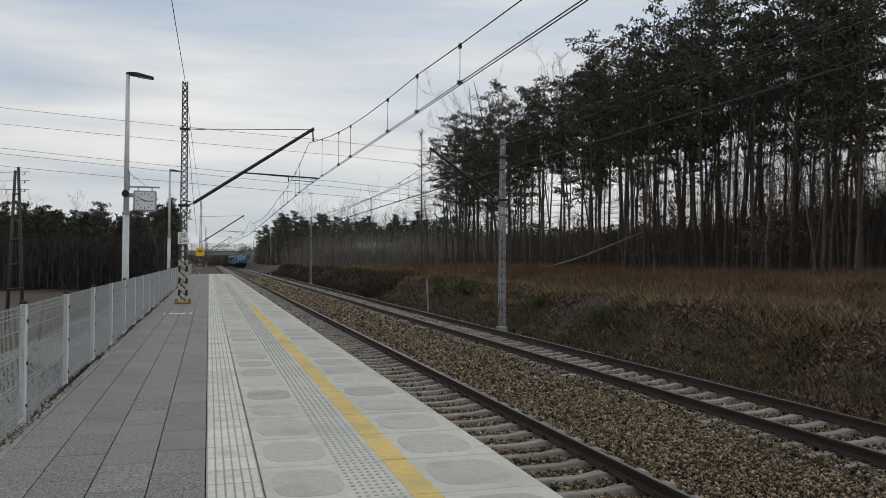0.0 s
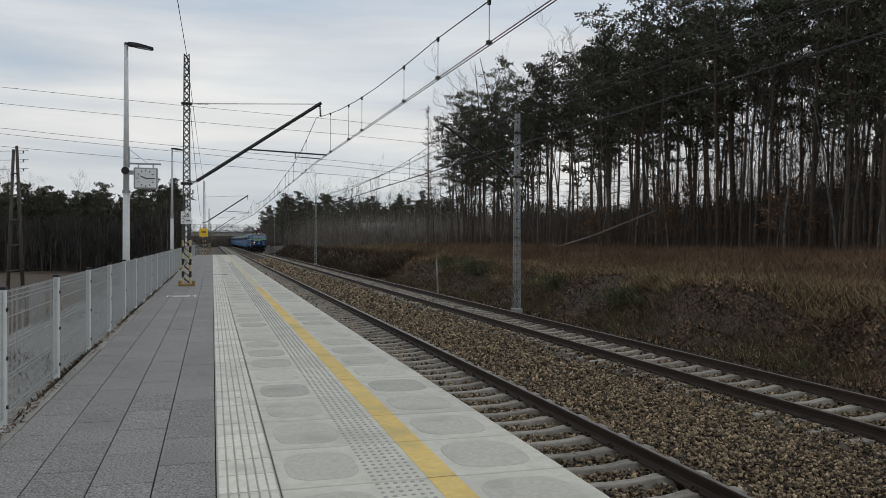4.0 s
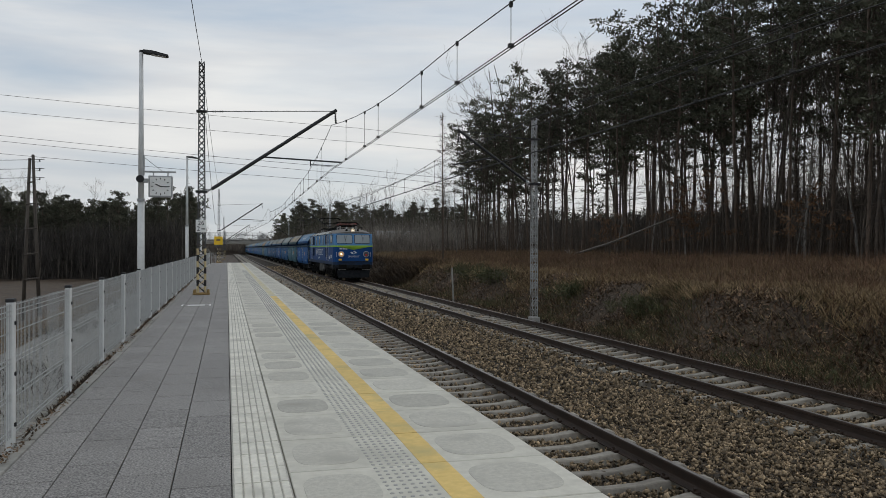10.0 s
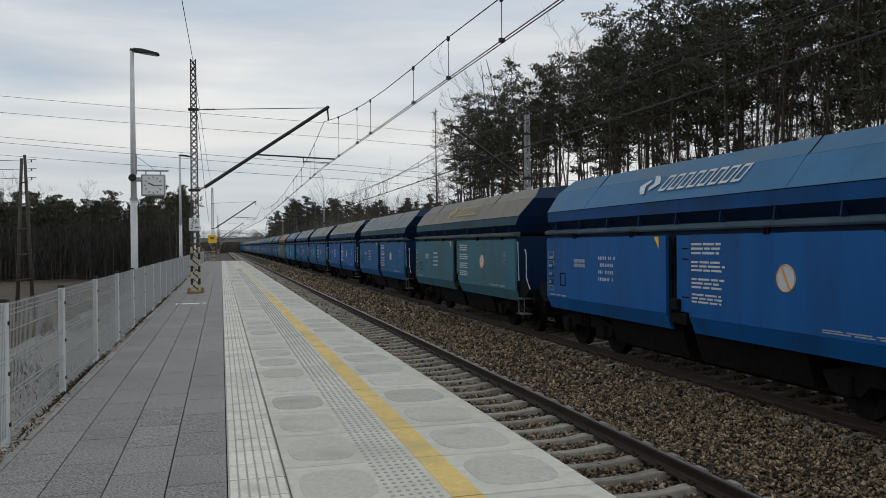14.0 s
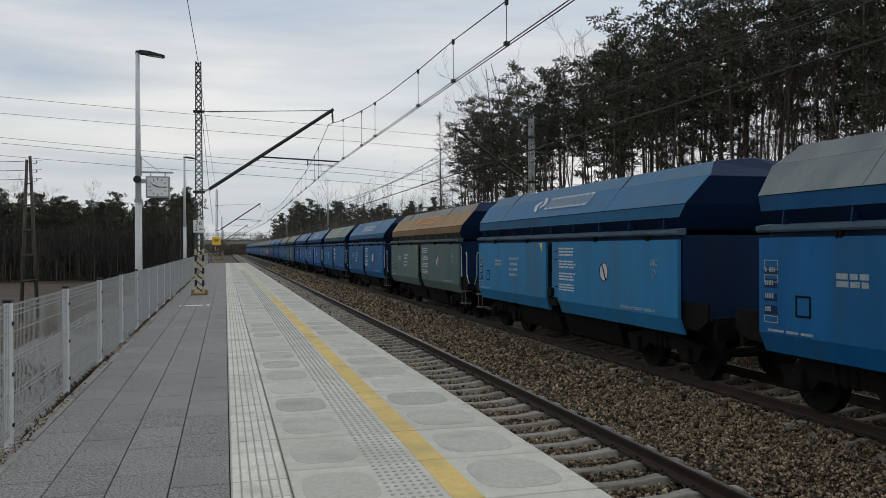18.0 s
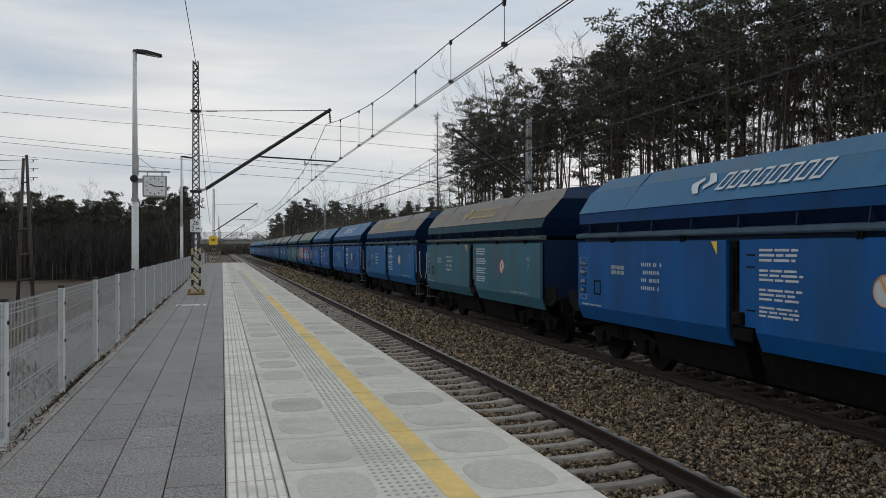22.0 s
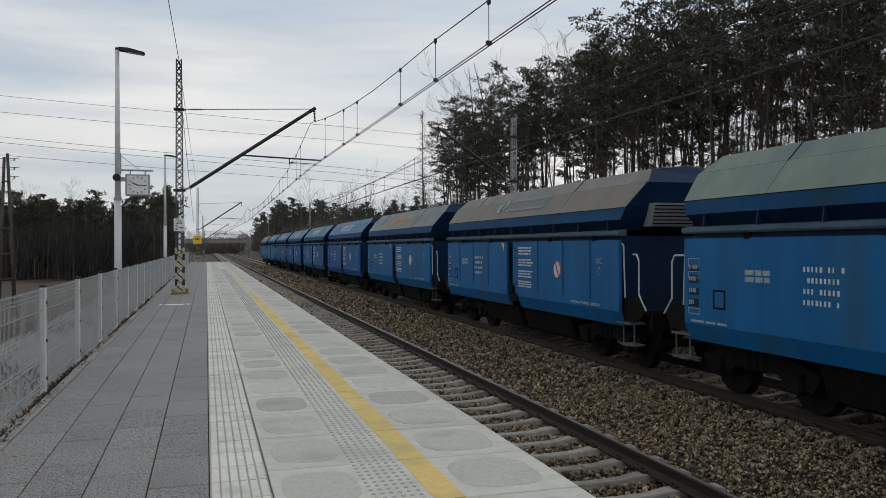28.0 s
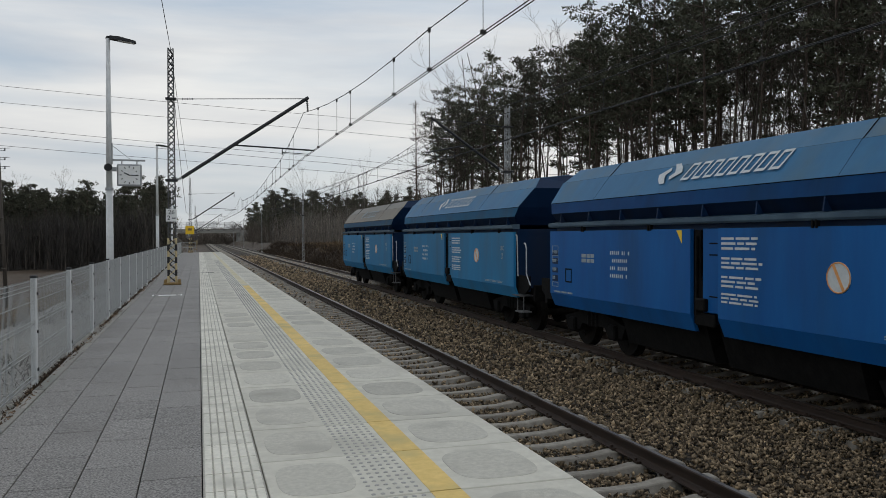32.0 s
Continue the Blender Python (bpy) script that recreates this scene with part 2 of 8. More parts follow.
M = {
    "slab": surface("pale_concrete", (0.51, 0.485, 0.415), (0.62, 0.595, 0.515), 9, bump=0.12, bump_scale=90, stain=(0.44, 0.42, 0.36), stain_scale=1.2, vary=0.06, depth=0.004),
    "slab_worn": surface("antislip_concrete", (0.43, 0.41, 0.355), (0.56, 0.535, 0.465), 25, bump=0.7, bump_scale=60, vary=0.14, stain=(0.40, 0.38, 0.33), stain_scale=2.5, depth=0.006),
    "stud": surface("dark_stud", (0.33, 0.325, 0.30), (0.43, 0.42, 0.39), 30, bump=0),
    "tile": surface("white_ribbed_tile", (0.60, 0.575, 0.50), (0.75, 0.72, 0.63), 14, bump=0.1, bump_scale=90, vary=0.06, stain=(0.47, 0.45, 0.39), stain_scale=2.0, depth=0.003),
    # groove colour holds the shade between the ribs along with dirt
    "groove": surface("shaded_dirty_tile_groove", (0.33, 0.315, 0.275), (0.47, 0.45, 0.395), 20, bump=0.1, vary=0.06),
    "paver": surface("grey_paver", (0.056, 0.053, 0.052), (0.40, 0.379, 0.355), 60, bump=0.4, bump_scale=80, vary=0.10, stain=(0.16, 0.150, 0.140), stain_scale=0.8, stain_range=(0.55, 0.95), depth=0.004),
    "joint": surface("joint_sand", (0.06, 0.06, 0.058), (0.13, 0.125, 0.115), 30, bump=0.2),
    "kerb": surface("kerb_concrete", (0.22, 0.21, 0.19), (0.36, 0.345, 0.31), 8, bump=0.15, stain=(0.2, 0.2, 0.18), vary=0.06),
    "yellow": surface("yellow_paint", (0.64, 0.45, 0.14), (0.76, 0.55, 0.20), 12, bump=0.1, bump_scale=90, stain=(0.50, 0.40, 0.17), stain_scale=2.2, vary=0.05, depth=0.003),
    "yellow_faded": surface("worn_yellow_paint", (0.50, 0.44, 0.27), (0.60, 0.54, 0.36), 12, bump=0.1, bump_scale=90, stain=(0.50, 0.48, 0.41), stain_scale=1.6, vary=0.06, depth=0.003),
    "concrete": surface("grey_concrete", (0.24, 0.235, 0.22), (0.36, 0.35, 0.33), 6, bump=0.15, stain=(0.17, 0.165, 0.15)),
    "sleeper": surface("sleeper_concrete", (0.22, 0.198, 0.165), (0.37, 0.338, 0.285), 10, bump=0.2, vary=0.15, stain=(0.15, 0.125, 0.10), stain_scale=1.5),
    "rail": surface("rusty_rail", (0.020, 0.012, 0.008), (0.046, 0.028, 0.019), 14, rough=(0.55, 0.8), bump=0.1, stretch=(1, 0.2, 1)),
    "railhead": surface("worn_rail_head", (0.16, 0.14, 0.125), (0.27, 0.25, 0.23), 9, rough=(0.3, 0.5), bump=0, metal=0.7, stretch=(1, 0.1, 1)),
    "ballast": surface("ballast_bed", (0.012, 0.009, 0.007), (0.125, 0.092, 0.060), 19, rough=(0.8, 0.95), bump=1.0, bump_scale=19, voronoi=True, depth=0.06, stain=(0.055, 0.05, 0.042), stain_scale=0.35, stain_range=(0.42, 0.62)),
    "stone": surface("crushed_stone", (0.018, 0.013, 0.009), (0.40, 0.295, 0.180), 9, rough=(0.75, 0.95), bump=0.3, bump_scale=40, island=True, vary=0.85),
    "earth": surface("winter_ground", (0.026, 0.018, 0.012), (0.110, 0.074, 0.044), 9.0, bump=0.8, bump_scale=9, stain=(0.045, 0.030, 0.020), stain_scale=0.8, depth=0.12),
    "gravel": surface("pale_gravel", (0.035, 0.032, 0.027), (0.38, 0.36, 0.32), 16, bump=0.9, bump_scale=30, stain=(0.16, 0.15, 0.12), stain_scale=0.9),
    "galv": surface("galvanised_steel", (0.30, 0.31, 0.315), (0.42, 0.43, 0.43), 20, rough=(0.45, 0.65), bump=0.05, metal=0.4),
    "meshwire": surface("coated_mesh_wire", (0.33, 0.34, 0.335), (0.44, 0.45, 0.445), 20, rough=(0.45, 0.65), bump=0, metal=0.2),
    "whitepost": surface("white_powder_coat", (0.56, 0.57, 0.565), (0.66, 0.67, 0.66), 8, rough=(0.45, 0.6), bump=0.03),
    "lattice": surface("grey_lattice_paint", (0.24, 0.25, 0.25), (0.38, 0.39, 0.385), 12, rough=(0.5, 0.7), bump=0.08, metal=0.15, stain=(0.12, 0.10, 0.08), stain_scale=2),
    "lattice_dark": surface("dark_lattice_paint", (0.055, 0.058, 0.06), (0.11, 0.115, 0.118), 12, rough=(0.5, 0.7), bump=0.08, stain=(0.07, 0.06, 0.05), stain_scale=2),
    "darksteel": surface("dark_steel", (0.020, 0.021, 0.023), (0.05, 0.05, 0.052), 10, rough=(0.45, 0.7), bump=0.08, metal=0.2),
    "black": surface("black_paint", (0.012, 0.012, 0.013), (0.024, 0.024, 0.025), 10, rough=(0.5, 0.7), bump=0.03),
    "stripe": surface("warning_cream", (0.50, 0.40, 0.22), (0.62, 0.50, 0.28), 14, bump=0.05, stain=(0.35, 0.28, 0.17), stain_scale=4),
    "orange": surface("orange_base_paint", (0.20, 0.13, 0.05), (0.32, 0.21, 0.08), 14, bump=0.05),
    "white": surface("white_enamel", (0.74, 0.74, 0.72), (0.80, 0.80, 0.78), 10, rough=(0.35, 0.5), bump=0),
    "signyellow": surface("sign_yellow", (0.80, 0.50, 0.02), (0.88, 0.56, 0.03), 10, rough=(0.4, 0.5), bump=0),
    "wire": surface("wire_bronze", (0.020, 0.020, 0.020), (0.040, 0.037, 0.034), 10, rough=(0.6, 0.8), bump=0),
    "wood": surface("weathered_pole_wood", (0.045, 0.038, 0.032), (0.10, 0.085, 0.07), 9, bump=0.3, stretch=(1, 1, 0.1)),
}

# ---- mesh helpers ----
# parts whose pieces are too small to pick apart
FINE = {"branchwork", "panel_clip", "small_marking", "lower_marking", "instruction_text", "tactile_studs", "fastening", "crosswire_set", "upright_wire_set",
        "louvre_slats", "striped_foot", "railing_screen", "number_block", "number_bars", "class_bars", "front_class_bars", "name_panel", "front_name_panel", "load_table", "woody_base"}


def mesh_of(name, bm, material):
    me = bpy.data.meshes.new(name)
    bm.to_mesh(me)
    bm.free()
    for m in (material if isinstance(material, (list, tuple)) else [material]):
        me.materials.append(m)
    return me


def part(name, bm, material, parent=None, label="", smooth=False):
    """One mesh object out of a bmesh (or a ready mesh), under its thing."""
    me = bm if isinstance(bm, bpy.types.Mesh) else mesh_of(name, bm, material)
    if smooth:
        me.polygons.foreach_set("use_smooth", [True] * len(me.polygons))
    ob = new(name, me)
    ob.parent = parent
    if label:
        ob["label"] = label
    if name in FINE:
        ob["kind"] = "stuff"
    return ob


def thing(name, m=None, label="", category="", group="", kind=""):
    ob = new(name)
    ob.empty_display_size = 0.2
    if m is not None:
        ob.matrix_world = m
    return tagged(ob, label, category, group, kind)


def box(bm, lo, hi, bevel=0.0, mat=0):
    c = [(a + b) / 2 for a, b in zip(lo, hi)]
    d = [abs(b - a) for a, b in zip(lo, hi)]
    r = bmesh.ops.create_cube(bm, size=1, matrix=Matrix.Translation(c) @ Matrix.Diagonal((*d, 1)))
    fs = {f for v in r["verts"] for f in v.link_faces}
    for f in fs:
        f.material_index = mat
    if bevel:
        bmesh.ops.bevel(bm, geom=list({e for v in r["verts"] for e in v.link_edges}), offset=bevel, segments=1, affect="EDGES", material=mat)
    return bm


def rod(bm, a, b, r0, r1=None, n=6, mat=0, caps=True):
    a, b = Vector(a), Vector(b)
    d = b - a
    q = d.to_track_quat("Z", "Y").to_matrix().to_4x4()
    r = bmesh.ops.create_cone(bm, cap_ends=caps, segments=n, radius1=r0, radius2=r0 if r1 is None else r1, depth=d.length,
                              matrix=Matrix.Translation((a + b) / 2) @ q)
    if mat:
        for f in {f for v in r["verts"] for f in v.link_faces}:
            f.material_index = mat
    return bm


def prism(bm, outline, y0, y1, axis="y", mat=0):
    """An outline of (a, b) pairs pushed along one axis: (x, z) for y, (y, z) for x, (x, y) for z."""
    def at(p, d):
        return {"y": (p[0], d, p[1]), "x": (d, p[0], p[1]), "z": (p[0], p[1], d)}[axis]
    v0 = [bm.verts.new(at(p, y0)) for p in outline]
    v1 = [bm.verts.new(at(p, y1)) for p in outline]
    k = len(outline)
    fs = [bm.faces.new(v0), bm.faces.new(v1)]
    fs += [bm.faces.new((v0[i], v0[(i + 1) % k], v1[(i + 1) % k], v1[i])) for i in range(k)]
    for f in fs:
        f.material_index = mat
    bmesh.ops.recalc_face_normals(bm, faces=fs)
    return bm


def sheet(name, verts, faces, material, parent=None, smooth=True):
    me = bpy.data.meshes.new(name)
    me.from_pydata([tuple(map(float, v)) for v in verts], [], [tuple(map(int, f)) for f in faces])
    me.materials.append(material)
    if smooth:
        me.polygons.foreach_set("use_smooth", [True] * len(me.polygons))
    ob = new(name, me)
    ob.parent = parent
    return ob


def fast_mesh(name, verts, faces, material):
    """A mesh straight from arrays; all faces have the same number of corners."""
    verts, faces = np.asarray(verts, np.float32), np.asarray(faces, np.int32)
    me = bpy.data.meshes.new(name)
    me.vertices.add(len(verts))
    me.vertices.foreach_set("co", verts.ravel())
    k = faces.shape[1]
    me.loops.add(faces.size)
    me.loops.foreach_set("vertex_index", faces.ravel())
    me.polygons.add(len(faces))
    me.polygons.foreach_set("loop_start", np.arange(0, faces.size, k, dtype=np.int32))
    me.update(calc_edges=True)
    me.validate()
    for m in (material if isinstance(material, (list, tuple)) else [material]):
        me.materials.append(m)
    return me


def curve_wire(name, points, radius, material, parent=None, res=4):
    cu = bpy.data.curves.new(name, "CURVE")
    cu.dimensions, cu.bevel_depth, cu.bevel_resolution, cu.use_fill_caps = "3D", radius, 0, False
    s = cu.splines.new("POLY")
    s.points.add(len(points) - 1)
    for p, c in zip(s.points, points):
        p.co = (*c, 1)
    ob0 = bpy.data.objects.new(name, cu)
    me = bpy.data.meshes.new_from_object(ob0)
    bpy.data.objects.remove(ob0)
    bpy.data.curves.remove(cu)
    me.materials.clear()
    me.materials.append(material)
    ob = new(name, me)
    ob.parent = parent
    return ob


def smoothstep(a, b, x):
    t = np.clip((np.asarray(x, float) - a) / (b - a), 0, 1)
    return t * t * (3 - 2 * t)

# ---- ground ----
RAIL_Z = -0.78
AXIS_1, AXIS_2 = 4.07, 9.08
PLAT_END = 93.4


def ground_z(x, y):
    """Height of the ground: raised ground left of the platform, flat formation, ditch, bank and forest floor."""
    x, y = np.asarray(x, float), np.asarray(y, float)
    left = -1.3 - 1.5 * smoothstep(-4.5, -14, x)
    left = left + 1.0 * smoothstep(1, -1.9, x) * smoothstep(-5.5, -3.5, x) * smoothstep(100, 95, y)
    wob = 0.18 * np.sin(x * 0.9 + y * 0.31) + 0.14 * np.sin(y * 0.73 - x * 0.4) + 0.1 * np.sin(y * 1.9 + x * 1.3)
    edge = 0.5 * np.sin(y * 0.21) + 0.35 * np.sin(y * 0.53 + 1)
    right = -1.3 + 1.55 * smoothstep(12.7, 15.2 + edge, x) + 0.55 * smoothstep(15, 27, x) + 0.5 * smoothstep(24, 60, x)
    z = np.where(x < 2, left, right)
    return z + wob * smoothstep(12.2, 14, x) * 0.4 + 0.6 * wob * smoothstep(-6, -9, x)


def graded(stops):
    out = []
    for a, b, step in stops:
        out += list(np.arange(a, b, step))
    return np.array(out + [stops[-1][1]])


gx = graded([(-2500, -300, 220), (-300, -60, 24), (-60, -16, 4), (-16, -1, 0.75), (-1, 11.5, 2.5), (11.5, 30, 0.45), (30, 60, 3), (60, 300, 24), (300, 2500, 220)])
gy = graded([(-2500, -300, 220), (-300, -40, 26), (-40, -6, 3), (-6, 60, 0.6), (60, 130, 2), (130, 420, 14), (420, 2500, 208)])
GX, GY = np.meshgrid(gx, gy)
GZ = ground_z(GX, GY)
nx, ny = len(gx), len(gy)
gi = np.arange((ny - 1) * nx).reshape(ny - 1, nx)[:, :-1].ravel()
ground_mesh = fast_mesh("ground", np.stack([GX.ravel(), GY.ravel(), GZ.ravel()], 1), np.stack([gi, gi + 1, gi + nx + 1, gi + nx], 1), M["earth"])
ground_mesh.polygons.foreach_set("use_smooth", [True] * len(ground_mesh.polygons))
ground = tagged(new("ground", ground_mesh), "brown winter ground with dry earth beside the railway", "ground", kind="structure")

# ballast bed, with shoulders
bal = [(2.45, -1.28), (2.46, -1.06), (5.35, -1.06), (5.6, -1.02), (6.6, -1.05), (7.6, -1.02), (7.85, -1.06), (10.3, -1.06), (10.6, -1.03), (11.15, -1.12), (11.6, -1.32)]
by = graded([(-60, 0, 10), (0, 30, 1.0), (30, 620, 12)])
bv = [(x, y, z - 0.028 + 0.012 * math.sin(y * 1.7 + x)) for y in by for x, z in bal]
kb = len(bal)
bf = [(j * kb + i, j * kb + i + 1, (j + 1) * kb + i + 1, (j + 1) * kb + i) for j in range(len(by) - 1) for i in range(kb - 1)]
ballast = tagged(sheet("ballast_bed", bv, bf, M["ballast"]), "grey-brown crushed stone bed under two tracks", "ballast", kind="structure")


def stones(name, count, x0, x1, y0, y1, size, seed, z=-1.03):
    """Loose crushed stones as one piece of stuff: skewed blocks turned at random."""
    rng = np.random.default_rng(seed)
    base = np.array([(-1, -1, 0.3), (1, -1, -0.4), (1, 1, 0.5), (-1, 1, -0.3), (0.4, -0.3, -0.9), (-0.4, 0.3, 0.9)], float) * 1.2
    tris = np.array([(0, 1, 5), (1, 2, 5), (2, 3, 5), (3, 0, 5), (1, 0, 4), (2, 1, 4), (3, 2, 4), (0, 3, 4)])
    s = size * rng.uniform(0.55, 1.35, (count, 1, 1))
    v = base[None] * rng.uniform(0.45, 1.1, (count, 6, 3)) * rng.uniform(0.6, 1.2, (count, 1, 3)) * s
    q = rng.normal(size=(count, 4))
    q /= np.linalg.norm(q, axis=1, keepdims=True)
    w, a, b, c = q.T
    R = np.stack([1 - 2 * (b * b + c * c), 2 * (a * b - c * w), 2 * (a * c + b * w), 2 * (a * b + c * w), 1 - 2 * (a * a + c * c),
                  2 * (b * c - a * w), 2 * (a * c - b * w), 2 * (b * c + a * w), 1 - 2 * (a * a + b * b)], 1).reshape(-1, 3, 3)
    v = np.einsum("nij,nkj->nki", R, v)
    u = rng.random(count)
    yy = y0 + (y1 - y0) * u
    xx = rng.uniform(x0, x1, count)
    zz = z + rng.uniform(-0.035, 0.030, count)
    on = np.zeros(count, bool)
    for ax_, ph in ((AXIS_1, 0.30), (AXIS_2, 0.42)):
        near = np.abs(xx - ax_) < 1.27
        gap = np.abs((yy - ph + 0.302) % 0.604 - 0.302)
        on |= near & (gap < 0.10)
        zz = np.where(near, zz - 0.008, zz)
    bury = (np.abs(xx - AXIS_2 + 1.12) < 0.2) & (rng.random(count) < 0.7)
    zz = np.where(bury, zz + 0.075, zz)
    on &= ~bury
    zz = np.where(on & (rng.random(count) > 0.04), -1.5, zz)
    zz = np.where(xx > 10.6, zz - (xx - 10.6) * 0.24, zz)
    v += np.stack([xx, yy, zz], 1)[:, None, :]
    f = (np.arange(count)[:, None, None] * 6 + tris[None]).reshape(-1, 3)
    return tagged(new(name, fast_mesh(name, v.reshape(-1, 3), f, M["stone"])), "angular grey and brown crushed stones between the rails", "ballast", kind="stuff")


stones("ballast_stones", 52000, 2.5, 11.5, 2.6, 13, 0.024, 3)
stones("ballast_stones", 22000, 2.5, 11.5, 13, 28, 0.034, 4)
stones("ballast_stones", 10000, 2.5, 11.5, 28, 60, 0.058, 5)
stones("ballast_stones", 4000, 2.5, 11.5, 60, 120, 0.085, 6)

# ---- tracks ----


def rail_outline(x):
    half = [(0.075, 0.0), (0.075, 0.012), (0.02, 0.03), (0.010, 0.05), (0.010, 0.125), (0.036, 0.138), (0.036, 0.166), (0.028, 0.172)]
    return [(x + a, RAIL_Z - 0.172 + b) for a, b in half] + [(x - a, RAIL_Z - 0.172 + b) for a, b in reversed(half)]


def sleeper_mesh():
    bm = bmesh.new()
    xs = [-1.25, -1.22, -0.95, -0.6, -0.35, 0, 0.35, 0.6, 0.95, 1.22, 1.25]
    tops = [-0.03, -0.012, 0.0, 0.0, -0.035, -0.045, -0.035, 0.0, 0.0, -0.012, -0.03]
    rings = []
    for x, t in zip(xs, tops):
        w = 0.085 if abs(x) > 0.4 else 0.072
        rings.append([bm.verts.new((x, -w - 0.05, -0.2)), bm.verts.new((x, -w, t - 0.012)), bm.verts.new((x, -w + 0.012, t)),
                      bm.verts.new((x, w - 0.012, t)), bm.verts.new((x, w, t - 0.012)), bm.verts.new((x, w + 0.05, -0.2))])
    for a, b in zip(rings, rings[1:]):
        for i in range(5):
            bm.faces.new((a[i], b[i], b[i + 1], a[i + 1]))
    bm.faces.new(rings[0][::-1])
    bm.faces.new(rings[-1])
    bmesh.ops.recalc_face_normals(bm, faces=bm.faces[:])
    return mesh_of("sleeper", bm, M["sleeper"])


def clips_mesh():
    """The four fastenings of one sleeper."""
    bm = bmesh.new()
    for rx in (-0.7525, 0.7525):
        for s in (-1, 1):
            box(bm, (rx + s * 0.08 - 0.03, -0.05, 0), (rx + s * 0.08 + 0.03, 0.05, 0.035), 0.008)
            rod(bm, (rx + s * 0.10, 0, 0.03), (rx + s * 0.10, 0, 0.065), 0.017)
    return mesh_of("fastening", bm, M["rail"])


SLEEPER, CLIPS = sleeper_mesh(), clips_mesh()
for nm, ax, phase in (("track_near", AXIS_1, 0.30), ("track_far", AXIS_2, 0.42)):
    track = thing(nm, None, "straight railway track with rusty rails on concrete sleepers", "railway track", kind="structure")
    for s in (-1, 1):
        bm = bmesh.new()
        prism(bm, rail_outline(ax + s * 0.7525), -60, 620)
        part("rail", bm, M["rail"], track, "rust-brown steel rail")
        bm = bmesh.new()
        box(bm, (ax + s * 0.7525 - 0.024, -60, RAIL_Z - 0.002), (ax + s * 0.7525 + 0.024, 620, RAIL_Z + 0.0015))
        part("running_surface", bm, M["railhead"], track, "worn shiny rail top")
    for i in range(-8, 170):
        y = phase + i * 0.604
        o = part("sleeper", SLEEPER, None, track)
        o.location = (ax + random.uniform(-0.012, 0.012), y + random.uniform(-0.012, 0.012), RAIL_Z - 0.172)
        if i < 75:
            c = part("fastening", CLIPS, None, o, "rusty rail fastenings")
    far = []
    ff = []
    for i in range(170, 800):
        y = phase + i * 0.604
        k = len(far)
        z = RAIL_Z - 0.172
        far += [(ax - 1.25, y - .12, z - .1), (ax + 1.25, y - .12, z - .1), (ax + 1.25, y + .12, z - .1), (ax - 1.25, y + .12, z - .1),
                (ax - 1.25, y - .08, z), (ax + 1.25, y - .08, z), (ax + 1.25, y + .08, z), (ax - 1.25, y + .08, z)]
        ff += [(k + 4, k + 5, k + 6, k + 7), (k, k + 1, k + 5, k + 4), (k + 1, k + 2, k + 6, k + 5), (k + 2, k + 3, k + 7, k + 6), (k + 3, k, k + 4, k + 7)]
    o = part("far_sleepers", fast_mesh("far_sleepers", far, ff, M["sleeper"]), None, track)
    o["kind"] = "stuff"

# ---- platform ----
platform = thing("platform", None, "new concrete station platform paved in grey and white slabs", "platform", kind="structure")
bm = bmesh.new()
box(bm, (-1.76, -12, -1.4), (2.36, PLAT_END, -0.085))
part("platform_base", bm, M["joint"], platform)
bm = bmesh.new()
box(bm, (2.30, -12, -1.4), (2.385, PLAT_END, -0.10), 0.004)
part("edge_wall", bm, M["concrete"], platform, "grey concrete wall under the platform edge")


def edge_slab():
    bm = bmesh.new()
    box(bm, (0.405, -0.4935, -0.12), (2.40, 0.4935, 0.0), 0.006)
    return mesh_of("edge_slab", bm, M["slab"])


def worn_mesh():
    """Two rounded fields of fine anti-slip relief on a slab."""
    bm = bmesh.new()
    for x0, x1, r in ((0.47, 0.98, 0.3), (1.66, 2.27, 0.33)):
        pts = []
        for k in range(28):
            a = 2 * math.pi * k / 28
            cx, sy = math.cos(a), math.sin(a)
            pts.append(((x0 + x1) / 2 + (x1 - x0) / 2 * math.copysign(abs(cx) ** 0.62, cx), 0.36 * math.copysign(abs(sy) ** 0.62, sy)))
        lo = [bm.verts.new((x, y, -0.002)) for x, y in pts]
        hi = [bm.verts.new((x * 0.995 + (x0 + x1) * 0.0025, y * 0.99, 0.003)) for x, y in pts]
        bm.faces.new(hi)
        for i in range(28):
            j = (i + 1) % 28
            bm.faces.new((lo[i], lo[j], hi[j], hi[i]))
    return mesh_of("antislip_field", bm, M["slab_worn"])


def stud_mesh():
    bm = bmesh.new()
    for i in range(6):
        for j in range(11):
            x, y = 1.03 + i * 0.06, -0.45 + j * 0.09
            r = bmesh.ops.create_cone(bm, cap_ends=True, segments=5, radius1=0.018, radius2=0.012, depth=0.006, matrix=Matrix.Translation((x, y, 0.003)))
    return mesh_of("tactile_studs", bm, M["stud"])


def stripe_mesh(tone):
    bm = bmesh.new()
    box(bm, (1.39, -0.494, -0.01), (1.595, 0.494, 0.003))
    return mesh_of("yellow_line", bm, M[tone])


def tile_mesh():
    bm = bmesh.new()
    box(bm, (0.004, -0.197, -0.08), (0.396, 0.197, 0.0), 0.004)
    for f in bm.faces:
        f.material_index = 1
    for i in range(6):
        x = 0.042 + i * 0.0632
        prism(bm, [(x - 0.027, -0.001), (x + 0.027, -0.001), (x + 0.023, 0.008), (x - 0.023, 0.008)], -0.194, 0.194)
    return mesh_of("guide_tile", bm, [M["tile"], M["groove"]])


